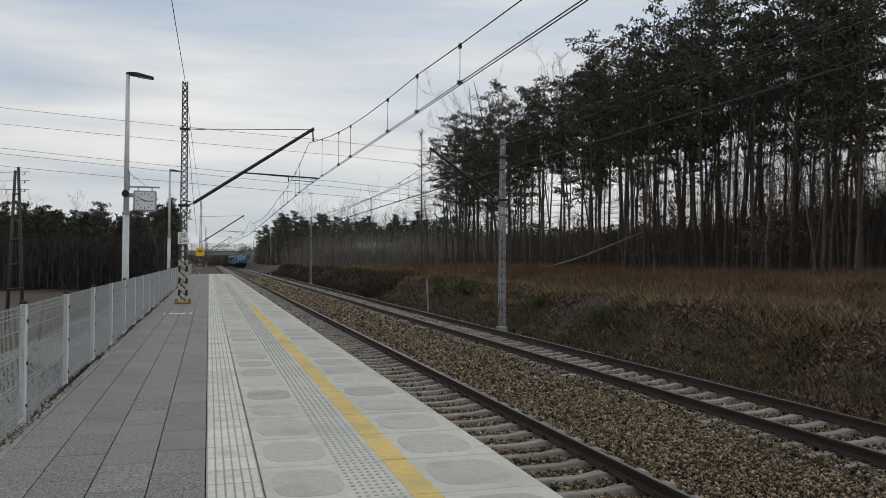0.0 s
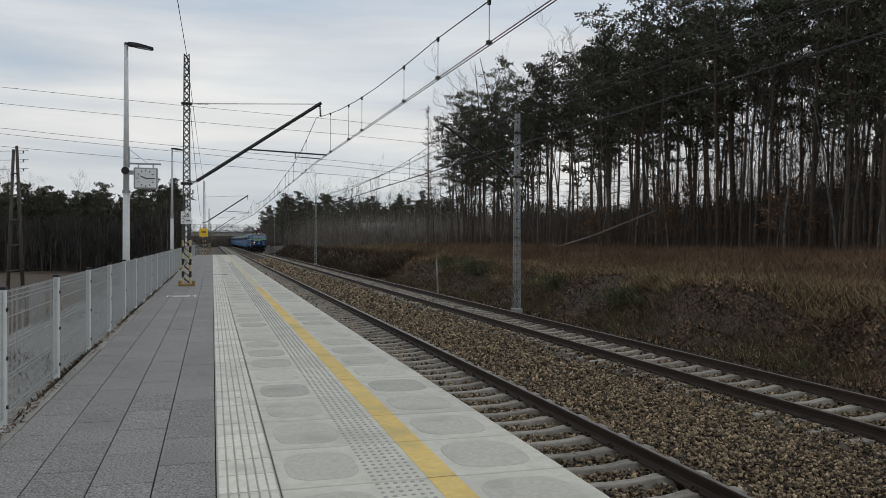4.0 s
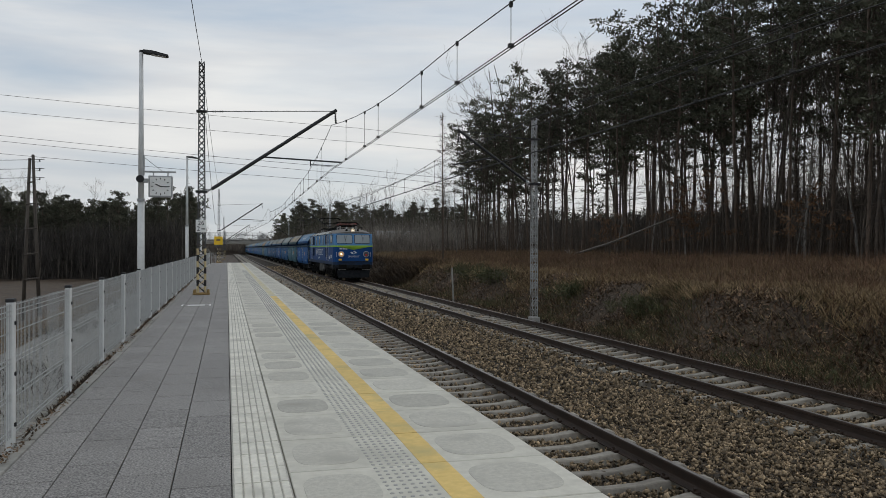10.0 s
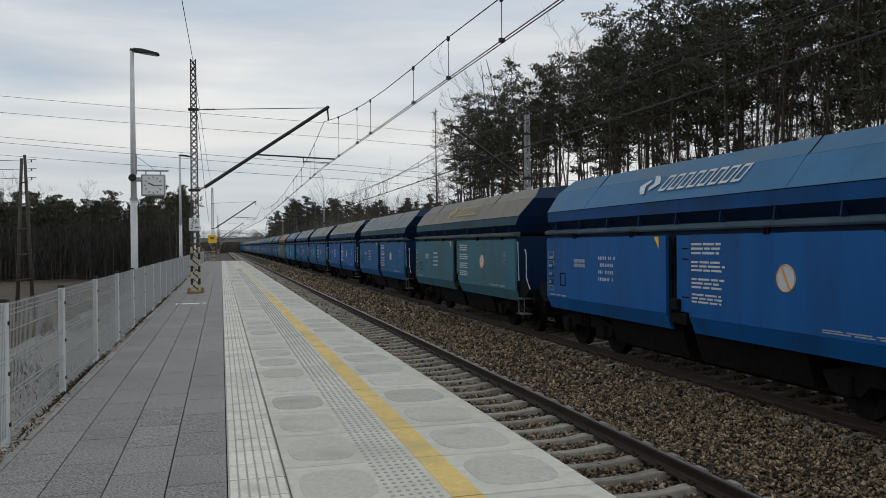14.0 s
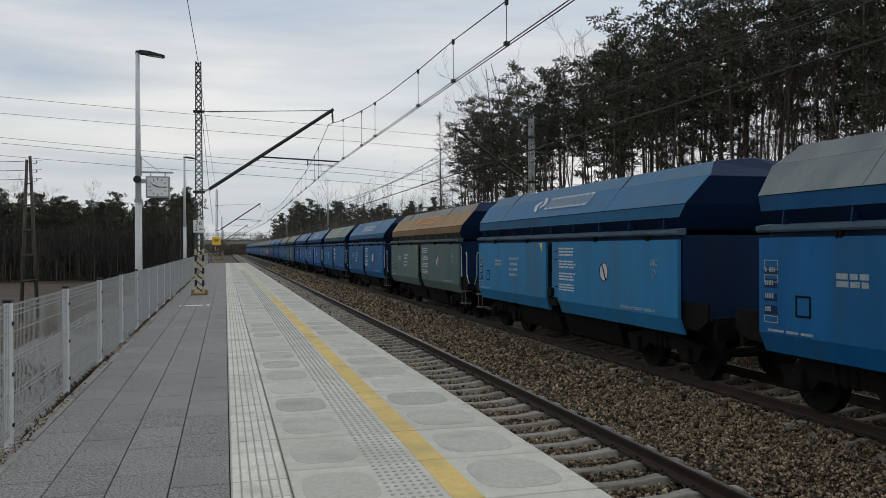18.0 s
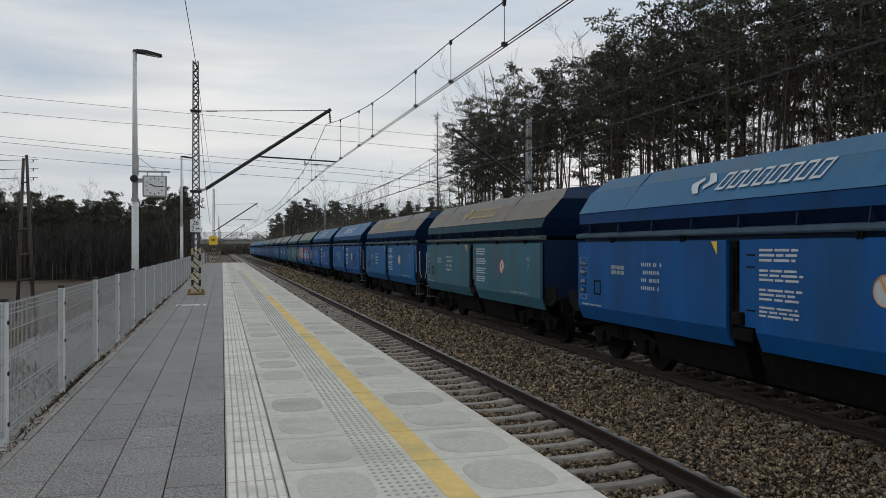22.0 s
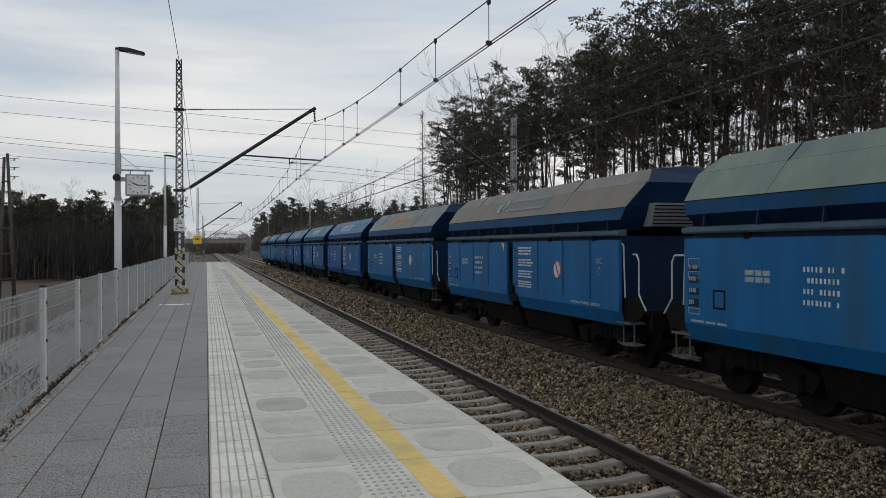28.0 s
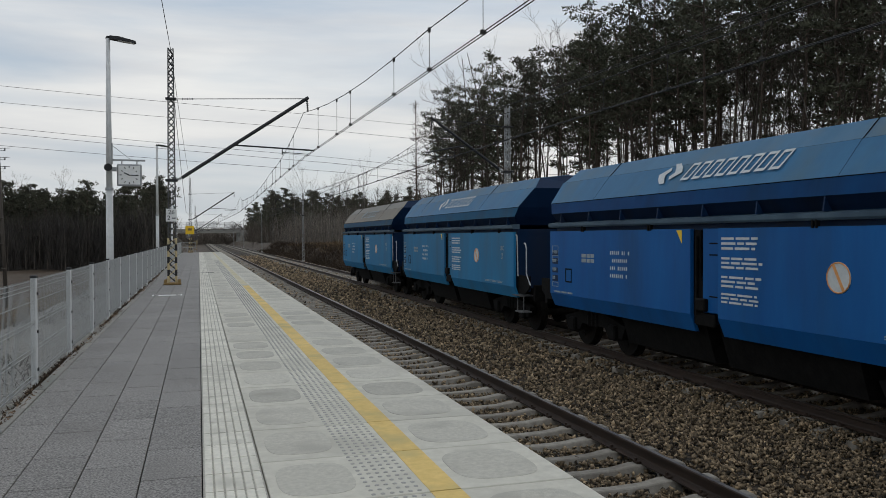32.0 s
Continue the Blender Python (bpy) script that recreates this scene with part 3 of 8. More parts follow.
SLAB, WORN, STUDS, TILE = edge_slab(), worn_mesh(), stud_mesh(), tile_mesh()
STRIPE, STRIPE_WORN = stripe_mesh("yellow"), stripe_mesh("yellow_faded")
for i in range(-10, 93):
    y = 0.9 + i
    s = part("edge_slab", SLAB, None, platform)
    s.location = (0, y, random.uniform(-0.0015, 0.0015))
    part("antislip_field", WORN, None, s, "rough grey anti-slip field")
    part("yellow_line", STRIPE if y < 27 else STRIPE_WORN, None, s, "yellow painted safety line" if y < 27 else "faded yellow safety line")
    if y < 60:
        part("tactile_studs", STUDS, None, s, "rows of small dark tactile studs")
for i in range(-24, 233):
    t = part("guide_tile", TILE, None, platform)
    t.location = (0, 0.185 + i * 0.4, random.uniform(-0.001, 0.001))
bm = bmesh.new()
box(bm, (-0.196, -0.395, -0.08), (0.196, 0.395, 0.0), 0.0045)
PAVER = mesh_of("paver", bm, M["paver"])
far_v, far_f = [], []
for row in range(4):
    for i in range(-7, 117):
        x, y = -0.2 - 0.4 * row, i * 0.8 + 0.4 * (row % 2)
        if i < 66:
            p = part("paver", PAVER, None, platform)
            p.location = (x, y, random.uniform(-0.001, 0.001))
        elif y < PLAT_END - 0.4:
            k = len(far_v)
            far_v += [(x - .197, y - .397, 0), (x + .197, y - .397, 0), (x + .197, y + .397, 0), (x - .197, y + .397, 0)]
            far_f.append((k, k + 1, k + 2, k + 3))
o = part("far_pavers", fast_mesh("far_pavers", far_v, far_f, M["paver"]), None, platform)
o["kind"] = "stuff"
bm = bmesh.new()
box(bm, (-0.055, -0.497, -0.2), (0.055, 0.497, 0.004), 0.008)
KERB = mesh_of("kerb_stone", bm, M["kerb"])
for i in range(-10, 93):
    k = part("kerb_stone", KERB, None, platform)
    k.location = (-1.665 + random.uniform(-0.008, 0.008), i + 0.5, random.uniform(-0.012, 0.0))
# gravel strip on the far side of the fence
gv = [(x, y, (0.0 if x > -2 else -0.02) - 0.1 + 0.02 * math.sin(3 * x + 2.2 * y)) for y in np.arange(-12, 94, 0.8) for x in (-4.2, -3.6, -3.0, -2.4, -1.9, -1.72)]
gv = [(x, y, z - (0.35 if x < -4 else 0)) for x, y, z in gv]
kk = 6
gf = [(j * kk + i, j * kk + i + 1, (j + 1) * kk + i + 1, (j + 1) * kk + i) for j in range(len(gv) // kk - 1) for i in range(kk - 1)]
tagged(sheet("gravel_strip", gv, gf, M["gravel"]), "pale gravel strip behind the platform fence", "gravel", kind="structure")
# painted mark on the paving
bm = bmesh.new()
box(bm, (-1.12, 23.34, -0.002), (-0.64, 23.68, 0.0035))
for s in (-1, 1):
    box(bm, (-0.88 + s * 0.36, 23.25, -0.002), (-0.88 + s * 0.40, 23.75, 0.0035))
    box(bm, (-0.88 + s * 0.28, 23.72, -0.002), (-0.88 + s * 0.40, 23.77, 0.0035))
tagged(part("floor_mark", bm, M["white"]), "worn white painted mark on the paving", "floor mark")
bm = bmesh.new()
box(bm, (0.02, 38.40, -0.01), (0.66, 38.50, 0.009))
tagged(part("joint_cover", bm, M["darksteel"]), "dark metal joint cover strip across the paving", "cover strip")

# ---- fence along the back of the platform ----
FENCE_X, FENCE_STEP = -1.8, 2.55


def fence_panel_meshes():
    bm = bmesh.new()
    n = 50
    for i in range(n + 1):
        y = 0.03 + (FENCE_STEP - 0.06) * i / n
        box(bm, (-0.002, y - 0.002, 0.04), (0.002, y + 0.002, 1.17))
    wires = mesh_of("upright_wire_set", bm, M["meshwire"])
    bm = bmesh.new()
    for z in (0.06, 0.10, 0.36, 0.40, 0.66, 0.70, 0.92, 1.06, 1.10, 1.15):
        box(bm, (-0.012, 0.02, z - 0.004), (-0.004, FENCE_STEP - 0.02, z + 0.004))
    return wires, mesh_of("crosswire_set", bm, M["meshwire"])


def fence_post_meshes():
    bm = bmesh.new()
    box(bm, (-0.03, -0.045, -0.25), (0.03, 0.045, 1.18), 0.008)
    post = mesh_of("post", bm, M["whitepost"])
    bm = bmesh.new()
    box(bm, (-0.034, -0.049, 1.17), (0.034, 0.049, 1.205), 0.008)
    cap = mesh_of("post_cap", bm, M["black"])
    bm = bmesh.new()
    for z in (0.12, 0.55, 0.98):
        box(bm, (0.03, -0.016, z), (0.046, 0.016, z + 0.035), 0.004)
    return post, cap, mesh_of("panel_clip", bm, M["black"])


fence = thing("fence", None, "white steel mesh fence with square posts beside the platform", "fence")
WIRES_V, WIRES_H = fence_panel_meshes()
POST, CAP, CLIP = fence_post_meshes()
for i in range(-6, 33):
    y = 6.98 + FENCE_STEP * i
    p = part("post", POST, None, fence, "white powder-coated post")
    p.location = (FENCE_X, y, 0)
    part("post_cap", CAP, None, p, "black plastic cap")
    part("panel_clip", CLIP, None, p, "black panel clips")
    if i < 32:
        a = part("mesh_panel", WIRES_V, None, fence, "welded wire mesh panel")
        a.location = (FENCE_X + 0.02, y, 0)
        part("crosswire_set", WIRES_H, None, a)

# ---- lamp posts ----


def lamp_post():
    t = thing("lamp_post", None, "tall grey tapered platform lamp post with flat LED head", "street lamp", "platform lamps")
    bm = bmesh.new()
    rod(bm, (0, 0, -0.6), (0, 0, 3.0), 0.105, 0.095, 14)
    rod(bm, (0, 0, 3.0), (0, 0, 7.25), 0.085, 0.055, 14)
    part("pole", bm, M["whitepost"], t, "pale grey tapered steel pole", True)
    bm = bmesh.new()
    rod(bm, (0, 0, 2.97), (0, 0, 3.05), 0.115, 0.115, 14)
    part("collar", bm, M["galv"], t)
    bm = bmesh.new()
    rod(bm, (0, 0, 7.2), (0, 0, 7.32), 0.05, 0.05, 10)
    rod(bm, (-0.06, 0, 7.26), (0.2, 0, 7.26), 0.03, 0.03, 8)
    part("bracket", bm, M["darksteel"], t)
    bm = bmesh.new()
    prism(bm, [(0.05, 7.24), (0.70, 7.16), (0.74, 7.18), (0.74, 7.21), (0.30, 7.31), (0.05, 7.32)], -0.13, 0.13)
    part("lamp_head", bm, M["darksteel"], t, "flat dark grey LED lamp head")
    bm = bmesh.new()
    prism(bm, [(0.28, 7.203), (0.68, 7.155), (0.68, 7.148), (0.28, 7.195)], -0.10, 0.10)
    part("diffuser", bm, M["white"], t, "unlit white diffuser")
    bm = bmesh.new()
    box(bm, (-0.035, -0.115, 0.6), (0.035, -0.07, 1.0), 0.006)
    part("service_door", bm, M["galv"], t)
    return t


lamp = lamp_post()
lamp.matrix_basis = pose(-2.42, 24.0, 0)
for y in (51.5, 79.0):
    copy_thing(lamp, pose(-2.42, y, 0))

# ---- station clock on the first lamp post ----
clock = thing("station_clock", pose(-1.885, 24.0, 3.41), "square white station clock hanging from a lamp post bracket", "clock")
bm = bmesh.new()
box(bm, (-0.33, -0.09, -0.31), (0.33, 0.09, 0.31), 0.02)
part("case", bm, M["galv"], clock, "light grey square metal case")
for s in (-1, 1):
    bm = bmesh.new()
    box(bm, (-0.285, s * 0.092 - 0.003, -0.265), (0.285, s * 0.092 + 0.003, 0.265))
    part("dial", bm, M["white"], clock, "white square dial")
    for h in range(12):
        bm = bmesh.new()
        a = radians(30 * h)
        box(bm, (-0.012, s * 0.097 - 0.002, 0.20), (0.012, s * 0.097 + 0.002, 0.25))
        bmesh.ops.transform(bm, matrix=Matrix.Rotation(a, 4, "Y"), verts=bm.verts)
        part("hour_mark", bm, M["black"], clock)
    for nm, ang, ln, w in (("hour_hand", -65, 0.155, 0.015), ("minute_hand", 92, 0.22, 0.011)):
        bm = bmesh.new()
        box(bm, (-w, s * 0.102 - 0.002, -0.03), (w, s * 0.102 + 0.002, ln))
        bmesh.ops.transform(bm, matrix=Matrix.Rotation(radians(ang * -s if s > 0 else ang), 4, "Y"), verts=bm.verts)
        part(nm, bm, M["black"], clock)
bm = bmesh.new()
box(bm, (-0.50, -0.025, 0.40), (0.42, 0.025, 0.45), 0.006)
for x in (-0.2, 0.2):
    rod(bm, (x, 0, 0.30), (x, 0, 0.42), 0.02)
rod(bm, (-0.47, 0, 0.85), (0.05, 0, 0.44), 0.008)
box(bm, (-0.50, -0.05, 0.32), (-0.44, 0.05, 0.90), 0.006)
part("bracket", bm, M["galv"], clock, "grey steel hanging bracket")
speaker = thing("loudspeaker", pose(-2.42, 23.80, 3.60), "small dark round loudspeaker on the lamp post", "loudspeaker")
bm = bmesh.new()
rod(bm, (0, 0.16, 0), (0, -0.02, 0), 0.05, 0.10, 14)
rod(bm, (0, -0.02, 0), (0, -0.10, 0), 0.10, 0.11, 14)
part("horn", bm, M["darksteel"], speaker, smooth=False)
bm = bmesh.new()
rod(bm, (0, -0.098, 0), (0, -0.106, 0), 0.085, 0.085, 14)
part("grille", bm, M["black"], speaker)
bm = bmesh.new()
box(bm, (0.06, -0.05, -0.10), (0.22, 0.05, 0.02), 0.01)
part("horn_bracket", bm, M["galv"], speaker)

# ---- catenary masts ----


def lattice(bm, z0, z1, w0, w1, legs=0.04, step=0.42, mats=None):
    """Four corner angles with crossed flat bars."""
    def half(z):
        return (w0 + (w1 - w0) * (z - z0) / (z1 - z0)) / 2
    n = max(2, round((z1 - z0) / step))
    zs = [z0 + (z1 - z0) * i / n for i in range(n + 1)]
    for i, (a, b) in enumerate(zip(zs, zs[1:])):
        m = mats(i) if mats else 0
        ha, hb = half(a), half(b)
        for sx in (-1, 1):
            for sy in (-1, 1):
                rod(bm, (sx * ha, sy * ha, a), (sx * hb, sy * hb, b), legs * 0.62, n=4, mat=m)
        for s in (-1, 1):
            f = 1 if i % 2 else -1
            rod(bm, (-f * ha, s * ha, a), (f * hb, s * hb, b), 0.016, n=4, mat=mats(i + 1) if mats else 0)
            rod(bm, (f * ha, s * ha, a), (-f * hb, s * hb, b), 0.010, n=4, mat=m)
            rod(bm, (s * ha, -f * ha, a), (s * hb, f * hb, b), 0.014, n=4, mat=m)
    return bm


def insulator(bm, a, b, r=0.05, n=5):
    a, b = Vector(a), Vector(b)
    rod(bm, a, b, r * 0.4)
    for i in range(n):
        c = a.lerp(b, (i + 0.5) / n)
        d = (b - a).normalized() * 0.012
        rod(bm, c - d, c + d, r, r * 0.8, 8)


def catenary_mast(side, base_z, striped):
    """A mast with its arm over the track; side is +1 where the arm points to +x."""
    lab = "lattice catenary mast with cantilever arm" + (" and black-striped foot on the platform" if striped else " standing beside the ballast")
    t = thing("catenary_mast", None, lab, "catenary mast", "catenary masts")
    top = 8.2 if side > 0 else 6.65
    bm = bmesh.new()
    lattice(bm, 1.62 if striped else base_z + 0.05, top, 0.25 if striped else 0.22, 0.17 if side > 0 else 0.15, 0.04 if striped else 0.032, 0.21 if striped else 0.34)
    part("lattice_column", bm, M["lattice" if side < 0 else "lattice_dark"], t, "grey riveted lattice column")
    if striped:
        bm = bmesh.new()
        lattice(bm, 0.08, 1.62, 0.25, 0.25, 0.062, 0.22, lambda i: i % 2)
        part("striped_foot", bm, [M["stripe"], M["black"]], t, "black and cream warning stripes")
        bm = bmesh.new()
        box(bm, (-0.29, -0.29, 0.0), (0.29, 0.29, 0.07), 0.02)
        part("foot_plate", bm, M["orange"], t, "orange painted foot plate")
        for sx in (-1, 1):
            for sy in (-1, 1):
                bm = bmesh.new()
                rod(bm, (sx * 0.23, sy * 0.23, 0.06), (sx * 0.23, sy * 0.23, 0.17), 0.045, n=8)
                part("anchor_bolt", bm, M["orange"], t)
    else:
        bm = bmesh.new()
        box(bm, (-0.19, -0.19, base_z - 0.5), (0.19, 0.19, base_z + 0.04), 0.03)
        part("foundation", bm, M["concrete"], t, "concrete foundation block")
    s = side
    reach = 4.75 if s > 0 else 3.1
    root_z, tip_z = (3.62, 6.72) if s > 0 else (4.15, 6.15)
    bm = bmesh.new()
    rod(bm, (s * 0.34, 0, root_z + 0.1), (s * reach, 0, tip_z), 0.062 if s > 0 else 0.05, n=8)
    part("cantilever_tube", bm, M["darksteel"], t, "dark inclined cantilever tube")
    bm = bmesh.new()
    insulator(bm, (s * 0.14, 0, root_z), (s * 0.36, 0, root_z + 0.12), 0.06, 4)
    part("root_insulator", bm, M["lattice"], t)
    bm = bmesh.new()
    box(bm, (-0.2, -0.2, root_z - 0.04), (0.2, 0.2, root_z + 0.04), 0.01)
    part("clamp", bm, M["darksteel"], t)
    bm = bmesh.new()
    box(bm, (-0.18, -0.18, tip_z - 0.30), (0.18, 0.18, tip_z - 0.24), 0.01)
    part("clamp", bm, M["darksteel"], t)
    bm = bmesh.new()
    rod(bm, (0, 0, tip_z - 0.27), (s * (reach - 0.15), 0, tip_z - 0.05), 0.014, n=5)
    insulator(bm, (s * 0.35, 0, tip_z - 0.255), (s * 0.75, 0, tip_z - 0.235), 0.04, 5)
    part("stay_rod", bm, M["darksteel"], t)
    bm = bmesh.new()
    insulator(bm, (s * (reach - 0.05), 0, tip_z - 0.1), (s * (reach - 0.02), 0, tip_z - 0.5), 0.05, 5)
    part("messenger_insulator", bm, M["darksteel"], t)
    mx = 0.455 * reach if s > 0 else 0.55 * reach
    mz = root_z + (tip_z - root_z) * (mx / reach) - 0.12
    bm = bmesh.new()
    rod(bm, (s * mx, 0, mz), (s * (reach + 0.2), 0, 4.80), 0.028, n=6)
    part("registration_tube", bm, M["darksteel"], t)
    bm = bmesh.new()
    rod(bm, (s * (reach - 0.95), 0, 4.84), (s * (reach - 0.95), 0, 4.62), 0.02, n=5)
    rod(bm, (s * (reach - 0.95), 0, 4.70), (s * (reach - 0.05), 0, 4.66), 0.014, n=5)
    rod(bm, (s * (reach - 0.05), 0, 4.68), (s * (reach - 0.03), 0, 4.59), 0.012, n=5)
    part("steady_arm", bm, M["darksteel"], t)
    return t


LEFT_X, RIGHT_X = -0.90, 11.50
mast = catenary_mast(1, 0.0, True)
mast.matrix_basis = pose(LEFT_X, 29.0, 0)
copy_thing(mast, pose(LEFT_X, 93.0 - 0.4, 0))
for y in (-35.0,):
    copy_thing(mast, pose(LEFT_X, y, -0.9))
for y in (157.0, 221.0, 285.0):
    copy_thing(mast, pose(LEFT_X + 0.3, y, -0.6))
rmast = catenary_mast(-1, -1.05, False)
rmast.matrix_basis = pose(RIGHT_X, 28.7, 0)
for y in (-35.0, 92.7, 156.7, 220.7, 284.7):
    copy_thing(rmast, pose(RIGHT_X, y, 0))


def letters(name, text, size, material, parent, at, label=""):
    cu = bpy.data.curves.new(name, "FONT")
    cu.body, cu.size, cu.extrude, cu.align_x, cu.align_y = text, size, 0.002, "CENTER", "CENTER"
    o0 = bpy.data.objects.new(name, cu)
    me = bpy.data.meshes.new_from_object(o0)
    bpy.data.objects.remove(o0)
    bpy.data.curves.remove(cu)
    me.materials.clear()
    me.materials.append(material)
    ob = new(name, me)
    ob.parent, ob.matrix_basis = parent, at
    return ob


kmsign = thing("distance_sign", pose(LEFT_X - 0.01, 29.0 - 0.20, 2.41), "white square distance sign on the catenary mast", "sign")
bm = bmesh.new()
box(bm, (-0.18, -0.008, -0.22), (0.18, 0.008, 0.22), 0.004)
part("plate", bm, M["white"], kmsign)
letters("upper_figures", "26", 0.22, M["black"], kmsign, pose(0, -0.012, 0.10, 90))
letters("lower_figure", "2", 0.22, M["black"], kmsign, pose(-0.09, -0.012, -0.10, 90))
bm = bmesh.new()
box(bm, (0.01, -0.011, -0.12), (0.14, -0.008, -0.085))
part("small_print", bm, M["darksteel"], kmsign)
ysign = thing("warning_sign", pose(LEFT_X - 0.05, 92.6 - 0.25, 2.48), "bright yellow square sign on the far catenary mast", "sign")
bm = bmesh.new()
box(bm, (-0.46, -0.01, -0.46), (0.46, 0.01, 0.46), 0.01)
part("plate", bm, M["signyellow"], ysign)
bm = bmesh.new()
box(bm, (-0.22, -0.014, -0.05), (0.22, -0.010, 0.20))
part("faded_symbol", bm, M["orange"], ysign)

# ---- overhead wires ----
SPANS = [(-99, -35), (-35, 29), (29, 92.6), (92.6, 157), (157, 221), (221, 285), (285, 349)]


def contact_line(name, x, z_contact, z_high, sag, label, zig):
    t = thing(name, None, label, "overhead line")

    def hang(u, span):
        """Height of the messenger wire: a sagging curve, drawn down a little beside each mast by its stitch wire."""
        end = np.minimum(u, 1 - np.asarray(u)) * span
        return z_high - sag * 4 * u * (1 - u) - 0.15 * sag * np.sin(np.pi * np.clip(end / 16, 0, 1))
    for k, (a, b) in enumerate(SPANS):
        ya = np.linspace(a, b, 25)
        u = (ya - a) / (b - a)
        zz = hang(u, b - a)
        sx = zig * (1 if k % 2 else -1)
        xs = x + sx * (1 - 2 * u)
        curve_wire("messenger_wire", [(p, q, r) for p, q, r in zip(xs, ya, zz)], 0.011, M["wire"], t)
        for dx in (-0.03, 0.03):
            curve_wire("contact_wire", [(xs[0] + dx, a, z_contact), (xs[-1] + dx, b, z_contact)], 0.010, M["wire"], t)
        if -40 < a < 160:
            for i in range(1, 20):
                v = (i + 0.25 * math.sin(i * 2.3)) / 20
                xx = x + sx * (1 - 2 * v)
                yy = a + v * (b - a)
                zm = float(hang(v, b - a))
                bm = bmesh.new()
                rod(bm, (xx, yy, z_contact), (xx, yy, zm), 0.006, n=4)
                box(bm, (xx - 0.04, yy - 0.03, z_contact - 0.01), (xx + 0.04, yy + 0.03, z_contact + 0.05))
                box(bm, (xx - 0.02, yy - 0.03, zm - 0.06), (xx + 0.02, yy + 0.03, zm + 0.02))
                part("dropper", bm, M["wire"], t)
    return t


contact_line("overhead_line", AXIS_1, 4.53, 6.16, 1.20, "twin contact wires and messenger wire over the near track", 0.40)
contact_line("overhead_line", AXIS_2 - 0.35, 4.44, 5.62, 0.7, "twin contact wires and messenger wire over the far track", 0.2)


def span_wire(name, pts, r, label, sag=0.0, n=14):
    out = []
    for a, b in zip(pts, pts[1:]):
        for i in range(n):
            u = i / n
            out.append(tuple(a[k] + (b[k] - a[k]) * u - (sag * 4 * u * (1 - u) if k == 2 else 0) for k in range(3)))
    out.append(pts[-1])
    return tagged(curve_wire(name, out, r, M["wire"]), label, "wire")


span_wire("earth_wire", [(LEFT_X - 0.1, -35, 7.9), (LEFT_X, 29, 8.18), (LEFT_X, 92.6, 8.2), (LEFT_X, 157, 7.8)], 0.010, "thin earth wire strung between the mast tops", 0.5)
span_wire("feeder_wire", [(RIGHT_X, -35, 6.75), (RIGHT_X, 28.7, 6.75), (RIGHT_X, 92.7, 6.75), (RIGHT_X, 156.7, 6.75)], 0.013, "dark feeder wire on the mast tops beside the forest", 0.45)
span_wire("feeder_wire", [(RIGHT_X - 0.05, -35, 6.70), (RIGHT_X - 0.05, 28.7, 6.70), (RIGHT_X - 0.05, 92.7, 6.70)], 0.011, "dark feeder wire on the mast tops beside the forest", 0.5)
span_wire("anchor_wire", [(LEFT_X + 0.12, 29.0, 6.3), (LEFT_X + 0.25, 45.0, 3.0), (LEFT_X + 0.25, 92.6, 4.4)], 0.009, "slack wire hanging from the catenary mast", 0.2)
for za, zb in ((20.03, 18.3), (18.02, 16.36), (14.78, 12.63), (14.06, 11.86), (12.63, 10.7)):
    k = (zb - za) / 30.36
    span_wire("power_line", [(-75, 110, za - k * 62 + 0.6), (17.7, 110, zb), (60, 110, zb + k * 30 + 0.4)], 0.022, "thin power line crossing high over the railway", 0.5, 24)

# ---- twin-leg wooden pole ----
pole = thing("utility_pole", pose(-10.6, 48.8, -2.75), "dark A-shaped wooden utility pole with insulators", "utility pole")
for s in (-1, 1):
    bm = bmesh.new()
    rod(bm, (s * 0.44, 0, 0), (s * 0.08, 0, 9.5 + 0.1 * s), 0.11, 0.08, 10)
    part("leg", bm, M["wood"], pole, smooth=True)
for z in (1.2, 2.6, 4.0, 5.4, 6.8, 8.0):
    w = 0.44 - 0.036 * z + 0.06
    bm = bmesh.new()
    rod(bm, (-w, -0.1, z), (w, -0.1, z + 0.1), 0.045, n=6)
    part("brace", bm, M["wood"], pole)
for z in (9.2, 8.7, 8.2):
    bm = bmesh.new()
    rod(bm, (0.2, 0, z), (0.42, 0, z), 0.012)
    insulator(bm, (0.42, 0, z), (0.42, 0, z + 0.16), 0.05, 3)
    part("insulator", bm, M["darksteel"], pole)

for z in (9.2, 8.7, 8.2):
    span_wire("service_wire", [(-9.93, 48.8, z - 2.6), (-34, 47, z - 2.2)], 0.014, "thin black wire running from the wooden pole", 0.5)

# ---- far bridge over the line ----
bridge = thing("road_bridge", None, "grey concrete road bridge with tall safety railings over the tracks", "bridge")
bm = bmesh.new()
box(bm, (-60, 322, 4.15), (15.6, 333, 4.9), 0.05)
part("deck", bm, M["concrete"], bridge, "grey concrete deck")
bm = bmesh.new()
box(bm, (-60, 321.6, 3.35), (15.5, 322.0, 4.25), 0.05)
part("fascia_beam", bm, M["kerb"], bridge, "pale concrete edge beam")
bm = bmesh.new()
box(bm, (-60, 321.7, 4.8), (15.6, 322.05, 5.05), 0.04)
part("parapet", bm, M["kerb"], bridge)
for x0, x1 in ((-16, -9.5), (14.4, 15.6)):
    bm = bmesh.new()
    box(bm, (x0, 322.2, -1.6), (x1, 332.5, 4.15), 0.05)
    part("abutment", bm, M["concrete"], bridge, "concrete bridge abutment")
